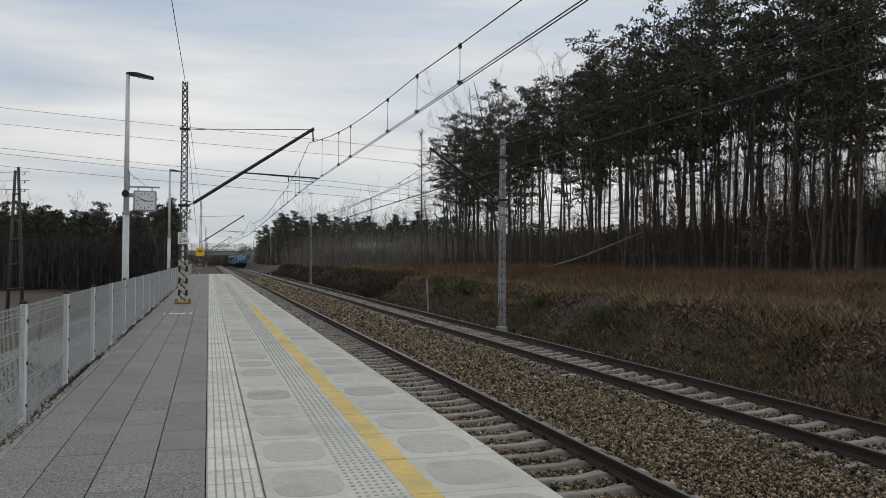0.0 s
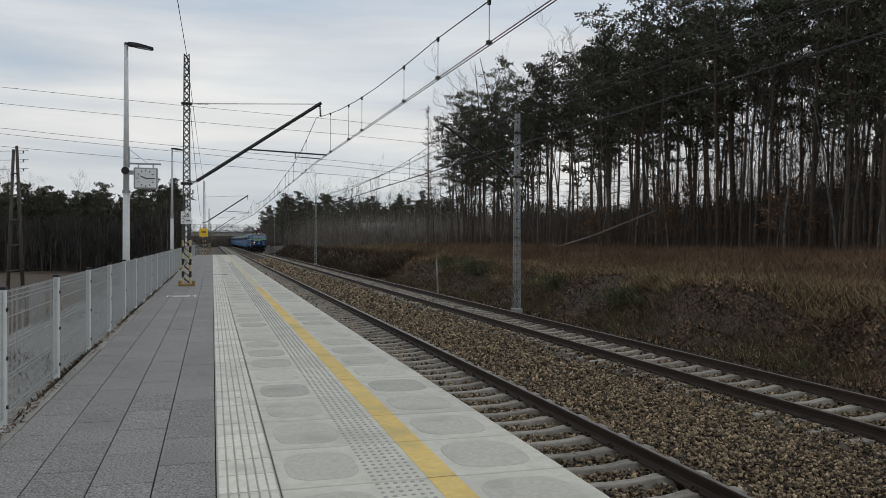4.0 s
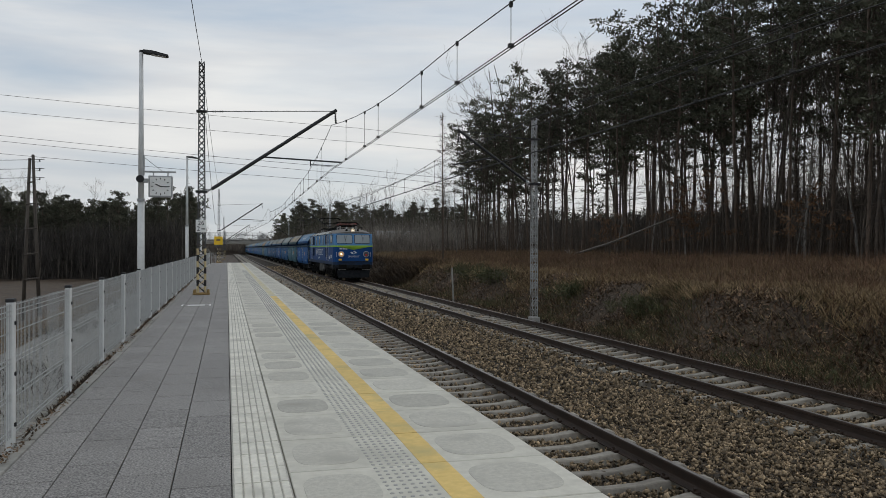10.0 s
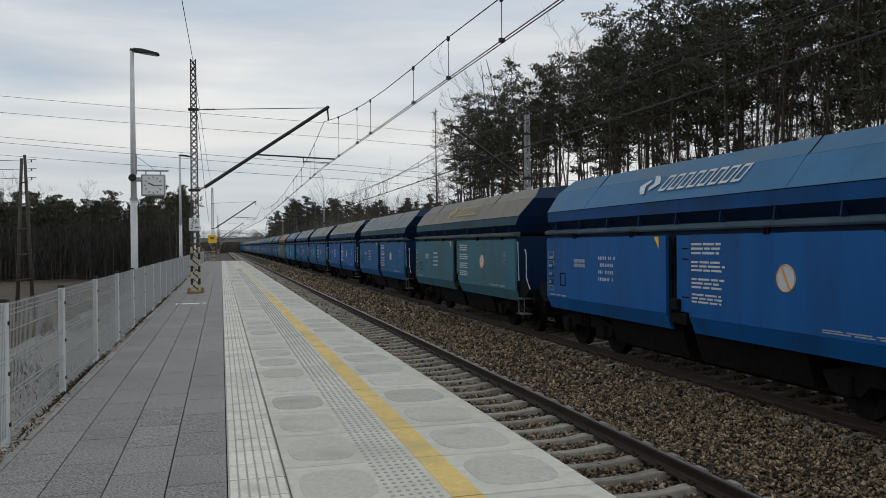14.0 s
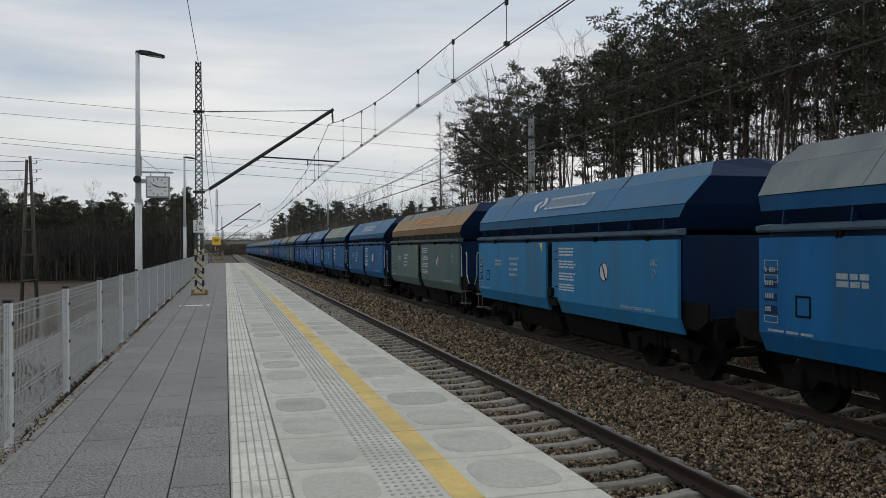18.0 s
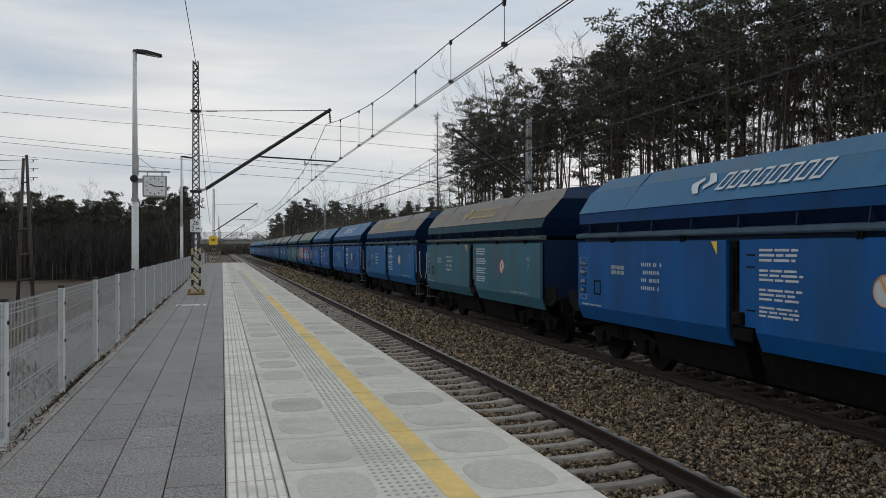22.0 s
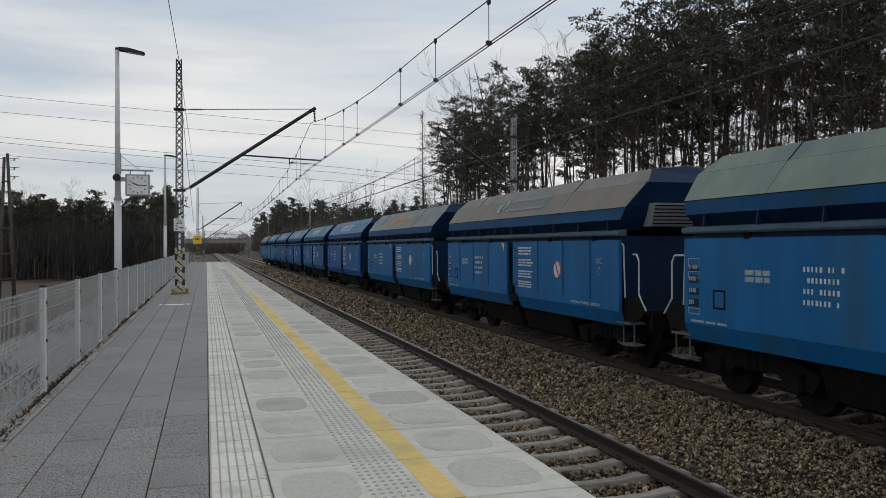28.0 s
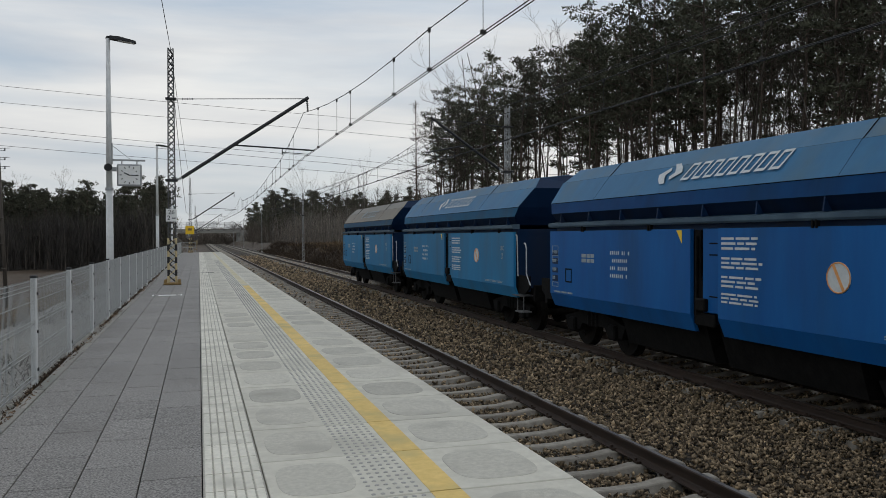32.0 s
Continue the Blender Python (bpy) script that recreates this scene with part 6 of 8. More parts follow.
def hopper_wagon(standing):
    """A covered hopper; standing is the end with the shunter's platform: -1 towards the train's head, +1 towards its tail."""
    w = thing("hopper_wagon", None, "", "freight wagon", "coal hopper wagons")
    y0, y1 = SIDE_END, 13.5 - SIDE_END
    mid = (y0 + y1) / 2
    bm = bmesh.new()
    prism(bm, [(-1.40, 2.60), (-1.40, 1.35), (-1.28, 1.0), (1.28, 1.0), (1.40, 1.35), (1.40, 2.60)], y0 + 0.06, y1 - 0.06)
    # end walls coloured dark for the shade between wagons
    part("hopper_body", bm, PAINT["navy"], w, "hopper body with flat end walls in shade-darkened blue")
    for sx in (-1, 1):
        for a, b in ((y0, mid - 0.44), (mid + 0.28, y1)):
            bm = bmesh.new()
            prism(bm, side_outline(sx), a, b)
            door = part("side_door", bm, PAINT["blue"], w, "painted steel discharge door")
            bm = bmesh.new()
            prism(bm, [(sx * 1.540, 1.15), (sx * 1.425, 0.867), (sx * 1.415, 0.867), (sx * 1.53, 1.15)], a + 0.01, b - 0.01)
            part("sill_strip", bm, PAINT["navy"], door, "dark grimy lower edge")
        bm = bmesh.new()
        box(bm, (sx * 1.43, mid - 0.43, 1.20), (sx * 1.485, mid + 0.02, 2.52), 0.01)
        plate = part("centre_plate", bm, PAINT["blue"], w, "recessed steel plate between the doors")
        for z in (1.45, 2.1, 2.28):
            bm = bmesh.new()
            box(bm, (sx * 1.484, mid - 0.36, z), (sx * 1.492, mid - 0.16, z + 0.02))
            part("slot", bm, M["under"], plate)
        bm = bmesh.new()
        # solid black strip that paints the shade of the door gap
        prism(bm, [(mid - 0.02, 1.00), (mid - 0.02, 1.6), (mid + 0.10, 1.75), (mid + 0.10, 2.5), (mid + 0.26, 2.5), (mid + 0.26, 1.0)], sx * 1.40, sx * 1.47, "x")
        part("centre_post", bm, M["under"], w, "gap between the doors, filled in shade black")
        bm = bmesh.new()
        rod(bm, (sx * 1.50, mid + 0.16, 1.15), (sx * 1.50, mid + 0.16, 2.4), 0.022)
        box(bm, (sx * 1.46, mid - 0.12, 1.22), (sx * 1.56, mid + 0.14, 1.42), 0.02)
        box(bm, (sx * 1.44, mid - 0.30, 0.98), (sx * 1.50, mid + 0.20, 1.18), 0.02)
        part("door_latch", bm, M["under"], w, "black door latch gear")
        bm = bmesh.new()
        prism(bm, [(sx * 1.38, 2.60), (sx * 1.55, 2.60), (sx * 1.57, 2.63), (sx * 1.57, 2.69), (sx * 1.38, 2.72)], y0 - 0.03, y1 + 0.03)
        part("ledge", bm, PAINT["navy"], w, "projecting ledge under the hood")
        for yy in (y0 + 1.0, y0 + 3.2, mid + 1.5, y1 - 1.6):
            bm = bmesh.new()
            box(bm, (sx * 1.50, yy - 0.05, 2.50), (sx * 1.56, yy - 0.02, 2.61))
            box(bm, (sx * 1.50, yy + 0.02, 2.50), (sx * 1.56, yy + 0.05, 2.61))
            part("hinge", bm, M["under"], w)
        # the undercut faces down: its shade is put into the navy colour
        for i, nm, tint, lab in ((0, "hood_undercut", "navy", "undercut of the hood above the ledge, its shade painted dark"), (1, "hood_band", "blue", "blue lower band of the hood")):
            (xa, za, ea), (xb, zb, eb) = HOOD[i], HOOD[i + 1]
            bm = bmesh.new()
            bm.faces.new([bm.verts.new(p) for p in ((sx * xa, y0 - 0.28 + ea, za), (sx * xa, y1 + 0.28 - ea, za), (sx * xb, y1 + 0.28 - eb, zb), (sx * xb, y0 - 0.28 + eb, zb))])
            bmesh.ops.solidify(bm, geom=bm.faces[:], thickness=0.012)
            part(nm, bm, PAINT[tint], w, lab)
        for yy in np.linspace(y0 + 0.5, y1 - 0.5, 9):
            bm = bmesh.new()
            prism(bm, [(sx * 1.38, 2.70), (sx * 1.50, 2.90), (sx * 1.53, 2.71)], yy - 0.012, yy + 0.012)
            part("undercut_rib", bm, PAINT["navy"], w)
    for lo, hi, nm, lab in ((2, 3, "roof_slope", "painted lower slope of the roof"), (3, 5, "roof", "dust-covered upper roof")):
        for sx in (-1, 1):
            bm = bmesh.new()
            prof = HOOD[lo:hi + 1]
            a = [bm.verts.new((sx * x, y0 - 0.28 + e, z)) for x, z, e in prof]
            b = [bm.verts.new((sx * x, y1 + 0.28 - e, z)) for x, z, e in prof]
            for i in range(len(prof) - 1):
                bm.faces.new((a[i], a[i + 1], b[i + 1], b[i]))
            bmesh.ops.recalc_face_normals(bm, faces=bm.faces[:])
            bmesh.ops.solidify(bm, geom=bm.faces[:], thickness=0.012)
            part(nm, bm, PAINT["grey"], w, lab)
    bm = bmesh.new()
    for sx in (-1, 1):
        x, z, e = HOOD[3]
        rod(bm, (sx * (x + 0.004), y0 - 0.26, z + 0.004), (sx * (x + 0.004), y1 + 0.26, z + 0.004), 0.007, n=4)
        x, z, e = HOOD[2]
        rod(bm, (sx * (x + 0.002), y0 - 0.10, z), (sx * (x + 0.002), y1 + 0.10, z), 0.006, n=4)
    part("roof_seam", bm, M["under"], w, "dark seam along the roof")
    for s, yy in ((1, y0 - 0.28), (-1, y1 + 0.28)):
        bm = bmesh.new()
        ring = [(x, z, e) for x, z, e in HOOD[:4]]
        left = [bm.verts.new((-x, yy + s * (e + 0.02), z)) for x, z, e in ring]
        right = [bm.verts.new((x, yy + s * (e + 0.02), z)) for x, z, e in ring]
        for i in range(3):
            bm.faces.new((left[i], right[i], right[i + 1], left[i + 1]))
        tl = [bm.verts.new((x, yy + s * (e + 0.01), z)) for x, z, e in ((-0.8, 3.90, 0.30), (0, 3.985, 0.34), (0.8, 3.90, 0.30))]
        bm.faces.new((left[3], right[3], tl[2], tl[1], tl[0]))
        bmesh.ops.recalc_face_normals(bm, faces=bm.faces[:])
        # inward-leaning end: shade is part of this dark colour
        part("hood_end", bm, PAINT["navy"], w, "hood end with its shade put into the dark blue")
    for yy in (y0 + 2.9, y1 - 1.9):
        bm = bmesh.new()
        for sx in (-1, 1):
            pts_tube(bm, [(sx * (x + 0.006), yy, z + 0.004) for x, z, e in HOOD[2:5]], 0.008, 4)
        part("roof_seam", bm, M["under"], w)
    # running gear takes the near-black that includes the shade beneath the body
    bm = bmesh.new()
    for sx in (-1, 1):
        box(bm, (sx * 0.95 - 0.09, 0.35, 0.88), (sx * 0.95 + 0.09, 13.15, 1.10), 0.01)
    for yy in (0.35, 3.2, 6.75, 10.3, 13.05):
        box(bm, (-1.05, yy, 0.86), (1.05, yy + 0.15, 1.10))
    part("underframe", bm, M["under"], w, "steel underframe, black with painted-in shade")
    # chutes made wide and deep to keep light from under the wagon
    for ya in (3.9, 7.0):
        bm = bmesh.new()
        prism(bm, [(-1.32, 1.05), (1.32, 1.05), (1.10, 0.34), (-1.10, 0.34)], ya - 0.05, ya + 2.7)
        part("discharge_chute", bm, M["under"], w, "black discharge chute between the bogies, widened to block light")
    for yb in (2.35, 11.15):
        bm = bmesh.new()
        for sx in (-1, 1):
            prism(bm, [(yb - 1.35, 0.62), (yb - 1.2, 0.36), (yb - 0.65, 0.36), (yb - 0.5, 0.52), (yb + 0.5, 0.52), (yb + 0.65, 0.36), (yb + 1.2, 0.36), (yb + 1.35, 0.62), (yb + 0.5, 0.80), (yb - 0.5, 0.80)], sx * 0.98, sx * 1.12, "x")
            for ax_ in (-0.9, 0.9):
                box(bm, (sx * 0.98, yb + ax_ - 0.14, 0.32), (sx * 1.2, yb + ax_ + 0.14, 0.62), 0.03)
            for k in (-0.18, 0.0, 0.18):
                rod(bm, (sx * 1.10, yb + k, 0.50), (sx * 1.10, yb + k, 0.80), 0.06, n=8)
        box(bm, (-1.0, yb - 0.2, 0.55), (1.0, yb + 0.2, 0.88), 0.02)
        bogie = part("bogie", bm, M["under"], w, "two-axle bogie, black with painted-in shade")
        for ax_ in (-0.9, 0.9):
            ws = part("wheelset", WHEEL_W, None, bogie, "steel wheel pair with shade in its dark colour")
            ws.matrix_basis = pose(0, yb + ax_, 0.46)
    for s, yy in ((-1, 0.35), (1, 13.15)):
        # beam coloured near-black for the shade between wagons
        bm = bmesh.new()
        box(bm, (-1.30, yy - 0.06, 0.84), (1.30, yy + 0.06, 1.22), 0.01)
        part("buffer_beam", bm, M["under"], w, "black buffer beam")
        for sx in (-1, 1):
            bm = bmesh.new()
            prism(bm, [(yy - s * 0.02, 1.44), (yy - s * 0.78, 1.44), (yy - s * 0.78, 0.98), (yy - s * 0.30, 0.98), (yy - s * 0.02, 1.16)], sx * 1.38, sx * 1.42, "x")
            part("end_plate", bm, M["under"], w, "dark steel plate beside the end platform")
        for sx in (-1, 1):
            bm = bmesh.new()
            rod(bm, (sx * 0.875, yy, 1.05), (sx * 0.875, yy + s * 0.27, 1.05), 0.10, 0.09, 12)
            rod(bm, (sx * 0.875, yy + s * 0.27, 1.05), (sx * 0.875, yy + s * 0.335, 1.05), 0.21, 0.23, 16)
            part("buffer", bm, M["under"], w, "black round buffer")
            if s != standing:
                continue
            bm = bmesh.new()
            ye = yy - s * 0.70
            pts_tube(bm, [(sx * 1.47, ye + s * 0.08, 1.42), (sx * 1.47, ye + s * 0.02, 2.42), (sx * 1.47, ye - s * 0.05, 2.45)], 0.014)
            part("handrail", bm, M["handrail"], w, "bent white handrail")
            bm = bmesh.new()
            pts_tube(bm, [(sx * 1.42, yy + s * 0.05, 1.22), (sx * 1.42, yy - s * 0.20, 1.50), (sx * 1.42, yy - s * 0.20, 2.12), (sx * 1.42, yy - s * 0.28, 2.24), (sx * 1.30, yy - s * 0.62, 2.24)], 0.016)
            part("handrail", bm, M["handrail"], w, "bent white handrail")
            bm = bmesh.new()
            box(bm, (sx * 1.15, yy - s * 0.62 - 0.2, 0.92), (sx * 1.48, yy - s * 0.62 + 0.35, 0.95))
            box(bm, (sx * 1.20, yy - s * 0.55 - 0.2, 0.52), (sx * 1.48, yy - s * 0.55 + 0.25, 0.55))
            for k in (-0.18, 0.22):
                rod(bm, (sx * 1.42, yy - s * 0.55 + k, 0.53), (sx * 1.42, yy - s * 0.55 + k, 0.93), 0.014)
            part("step", bm, M["stepsteel"], w, "worn dark steel step")
        bm = bmesh.new()
        box(bm, (-0.06, yy, 0.98), (0.06, yy + s * 0.42, 1.10), 0.02)
        rod(bm, (0.25, yy, 0.95), (0.25, yy + s * 0.30, 0.62), 0.03)
        rod(bm, (0.25, yy + s * 0.30, 0.62), (0.18, yy + s * 0.42, 0.80), 0.03)
        part("coupling", bm, M["under"], w)
    # markings on the side that faces the platform
    rng = random.Random(5)
    X = -1.5365
    yr = y1
    bm = bmesh.new()
    for z_hi, z_lo, n in ((2.40, 2.18, 3), (2.10, 1.90, 3), (1.82, 1.62, 3), (1.56, 1.38, 3)):
        bars(bm, X, yr - 6.18, yr - 7.10, z_lo, z_hi, n, rng, fill=0.5)
    part("instruction_text", bm, M["mark"], w, "block of small white instructions")
    bm = bmesh.new()
    glyph_bars(bm, X, yr - 2.75, 2.12, 4, 10, 0.044, 0.068, 0.03, 0.145, rng)
    part("number_block", bm, M["mark"], w, "white bars of the running number")
    bm = bmesh.new()
    bars(bm, X, yr - 1.55, yr - 2.2, 1.86, 2.06, 2, rng, fill=0.75)
    part("load_table", bm, M["markdim"], w)
    bm = bmesh.new()
    for a, b, c, d in ((0, 0.30, 0, 0.03), (0, 0.30, 0.27, 0.30), (0, 0.03, 0.03, 0.27), (0.27, 0.30, 0.03, 0.27)):
        box(bm, (X - 0.005, yr - 0.78 - b, 1.42 + c), (X, yr - 0.78 - a, 1.42 + d))
    part("grid_frame", bm, M["under"], w, "black square frame on the door")
    bm = bmesh.new()
    for k, hh in enumerate((0.13, 0.11, 0.13, 0.11)):
        box(bm, (X - 0.003, yr - 0.40, 1.42 + k * 0.19), (X, yr - 0.12, 1.42 + k * 0.19 + hh))
    part("small_marking", bm, PAINT["navy"], w)
    bm = bmesh.new()
    glyph_bars(bm, X - 0.003, yr - 0.14, 2.10, 4, 5, 0.035, 0.07, 0.015, 0.19, rng)
    part("small_marking", bm, M["markdim"], w)
    o = letters("standard_mark", "UIC", 0.17, M["markdim"], w, Matrix.Translation((X - 0.003, yr - 10.5, 2.10)) @ Matrix(((0, 0, -1, 0), (-1, 0, 0, 0), (0, 1, 0, 0), (0, 0, 0, 1))))
    bm = bmesh.new()
    pts_tube(bm, [(X - 0.002, yr - 10.5 + 0.06 * math.cos(a), 1.90 + 0.075 * math.sin(a)) for a in np.linspace(0, 6.283, 13)], 0.007, 4)
    part("ring_mark", bm, M["markdim"], w)
    for zz, hh in ((2.06, 0.13), (1.88, 0.10), (1.30, 0.09)):
        bm = bmesh.new()
        for a, b, c, d in ((0, 0.30, 0, 0.012), (0, 0.30, hh, hh + 0.012), (0, 0.012, 0, hh), (0.288, 0.30, 0, hh)):
            box(bm, (X - 0.005, yr - 0.42 - b + 0.3, zz + c), (X, yr - 0.42 - a + 0.3, zz + d))
        part("box_mark", bm, M["markdim"], w)
    bm = bmesh.new()
    bars(bm, X, yr - 9.2, yr - 10.6, 1.19, 1.25, 2, rng, fill=0.6)
    bars(bm, X, yr - 0.2, yr - 1.2, 1.17, 1.22, 1, rng, fill=0.7)
    part("lower_marking", bm, M["markdim"], w)
    bm = bmesh.new()
    rod(bm, (X - 0.004, yr - 8.5, 1.88), (X, yr - 8.5, 1.88), 0.20, n=20)
    disc = part("round_sign", bm, M["mark"], w, "round white sign with a slanting bar")
    bm = bmesh.new()
    ringp = [(X - 0.007, yr - 8.5 + 0.19 * math.cos(a), 1.88 + 0.19 * math.sin(a)) for a in np.linspace(0, 6.283, 19)]
    pts_tube(bm, ringp, 0.010, 4)
    box(bm, (X - 0.010, yr - 8.52, 1.70), (X - 0.004, yr - 8.48, 2.06))
    bmesh.ops.rotate(bm, verts=bm.verts, cent=(X, yr - 8.5, 1.88), matrix=Matrix.Rotation(radians(-28), 3, "X"))
    part("sign_rim", bm, M["orangemark"], disc)
    bm = bmesh.new()
    bm.faces.new([bm.verts.new(p) for p in ((X - 0.004, yr - 5.14, 2.50), (X - 0.004, yr - 4.98, 2.50), (X - 0.004, yr - 5.14, 2.28))])
    part("yellow_triangle", bm, M["signyellow"], w, "small yellow corner triangle")
    bm = bmesh.new()
    emblem(bm, lambda u, v, o: hood_place(1.2 * u + 0.15 * v, 0.8 * v + 0.42, o + 0.045, yr - 4.3), 0.30)
    part("emblem", bm, M["mark"], w, "two curved arrow shapes")
    bm = bmesh.new()
    wordmark(bm, lambda u, v, o: hood_place(u, v + 0.22, o + 0.045, yr - 4.75), 2.5, 0.38)
    part("name_panel", bm, M["mark"], w, "row of plain blocks in place of the company name")
    return w


def end_louvre(w):
    """A grey louvred vent on the hood end above the platform."""
    ye = SIDE_END - 0.18
    bm = bmesh.new()
    prism(bm, [(ye - 0.02, 2.78), (ye - 0.14, 3.22), (ye + 0.25, 3.22), (ye + 0.30, 2.78)], -0.95, -0.05, "x")
    lv = part("end_louvre", bm, M["galv"], w, "grey louvred vent on the hood end")
    bm = bmesh.new()
    for k in range(6):
        z = 2.82 + k * 0.068
        yk = ye - 0.02 - 0.12 * (z - 2.78) / 0.44
        box(bm, (-0.93, yk - 0.02, z), (-0.07, yk + 0.01, z + 0.02))
    part("louvre_slats", bm, M["under"], lv)


def skin(ob, table):
    """Give one wagon its own paint, part by part."""
    for o in ob.children_recursive:
        key = o.name.split(".")[0]
        if key in table:
            o.material_slots[0].link = "OBJECT"
            o.material_slots[0].material = table[key]


# one row a wagon: doors, lower hood band, roof, emblem, and what it looks like
WAGONS = [
    ("royal", "royal", "slate", "mark", "bright blue coal hopper wagon with dusty blue roof"),
    ("teal", "teal", "brown", "gold", "faded teal hopper wagon with brown stained roof"),
    ("blue", "teal", "grey", "markdim", "blue hopper wagon with grey dusty roof"),
    ("royal", "blue", "brown", "markdim", "bright blue hopper wagon with tan stained roof"),
    ("blue", "blue", "grey", "gold", "blue hopper wagon with grey roof and yellowed emblem"),
    ("blue", "blue", "grey", "markdim", "blue hopper wagon with pale grey roof"),
    ("light", "light", "slate", "mark", "light blue hopper wagon with blue-grey roof"),
    ("olive", "ochre", "ochre", "orangemark", "grimy grey-green hopper wagon with ochre roof"),
    ("blue", "light", "slate", "mark", "blue hopper wagon with light blue roof"),
    ("blue", "teal", "green", "gold", "blue hopper wagon with grey-green dusty roof"),
    ("royal", "royal", "slate", "mark", "bright royal blue hopper wagon with white emblem"),
    ("royal", "royal", "slate", "mark", "bright royal blue hopper wagon with white emblem"),
    ("teal", "teal", "brown", "gold", "teal hopper wagon with beige stained roof"),
    ("blue", "blue", "brown", "gold", "blue hopper wagon with grey-brown roof and yellow emblem"),
    ("royal", "royal", "slate", "mark", "deep blue hopper wagon with blue-grey roof and white emblem"),
    ("royal", "blue", "slate", "mark", "royal blue hopper wagon with dusty slate roof"),
    ("royal", "teal", "green", "gold", "blue hopper wagon with colourful graffiti on its doors"),
    ("teal", "teal", "grey", "markdim", "faded teal hopper wagon with grey roof"),
    ("blue", "teal", "grey", "gold", "blue hopper wagon with grey roof and faint emblem"),
    ("blue", "blue", "green", "gold", "blue hopper wagon with pale green dusty roof"),
    ("blue", "blue", "brown", "markdim", "blue ribbed hopper wagon with brown dusty roof"),
    ("blue", "blue", "grey", "orangemark", "blue hopper wagon with grey roof and orange emblem"),
    ("royal", "royal", "slate", "mark", "bright royal blue hopper wagon with clean blue roof"),
    ("blue", "light", "slate", "mark", "blue hopper wagon with light blue roof"),
    ("royal", "blue", "slate", "mark", "royal blue hopper wagon with dusty blue roof"),
    ("royal", "royal", "slate", "mark", "deep blue hopper wagon with white emblem"),
    ("light", "light", "slate", "mark", "light blue hopper wagon with pale blue roof"),
    ("light", "slate", "brown", "markdim", "last light blue hopper wagon with grey-brown roof"),
]

movers, spinners = [], []


def lofted(bm, z0, z1, grow=0.0):
    """A closed wall between two heights round the locomotive's plan; the cab fronts lean back above the waist."""
    def plan(z):
        f = 0.55 + max(0.0, z - 2.63) * 0.34
        h = [(0.0, f - grow - 0.04), (1.22, f - grow), (1.40, f + 0.11 - grow), (1.492 + grow, f + 0.34), (1.50 + grow, f + 0.6)]
        right = h + [(x, 19.24 - y) for x, y in reversed(h)]
        return right + [(-x, y) for x, y in reversed(right)][1:-1]
    a = [bm.verts.new((x, y, z0)) for x, y in plan(z0)]
    b = [bm.verts.new((x, y, z1)) for x, y in plan(z1)]
    k = len(a)
    for i in range(k):
        j = (i + 1) % k
        if (a[i].co - a[j].co).length > 1e-5:
            bm.faces.new((a[i], a[j], b[j], b[i]))
    bm.faces.new(a[::-1])
    bm.faces.new(b)
    bmesh.ops.recalc_face_normals(bm, faces=bm.faces[:])
    return bm


def rounded_pane(bm, place, u0, u1, v0, v1, r, off, depth=0.012, n=4):
    """A pane with rounded corners on a surface given by place(u, v, off)."""
    pts = []
    for cu, cv, a0 in ((u1 - r, v1 - r, 0), (u0 + r, v1 - r, 90), (u0 + r, v0 + r, 180), (u1 - r, v0 + r, 270)):
        for i in range(n + 1):
            a = radians(a0 + 90 * i / n)
            pts.append((cu + r * math.cos(a), cv + r * math.sin(a)))
    f = [bm.verts.new(place(u, v, off)) for u, v in pts]
    g = [bm.verts.new(place(u, v, off - depth)) for u, v in pts]
    bm.faces.new(f)
    for i in range(len(pts)):
        j = (i + 1) % len(pts)
        bm.faces.new((f[i], g[i], g[j], f[j]))
    bmesh.ops.recalc_face_normals(bm, faces=bm.faces[:])
    return bm


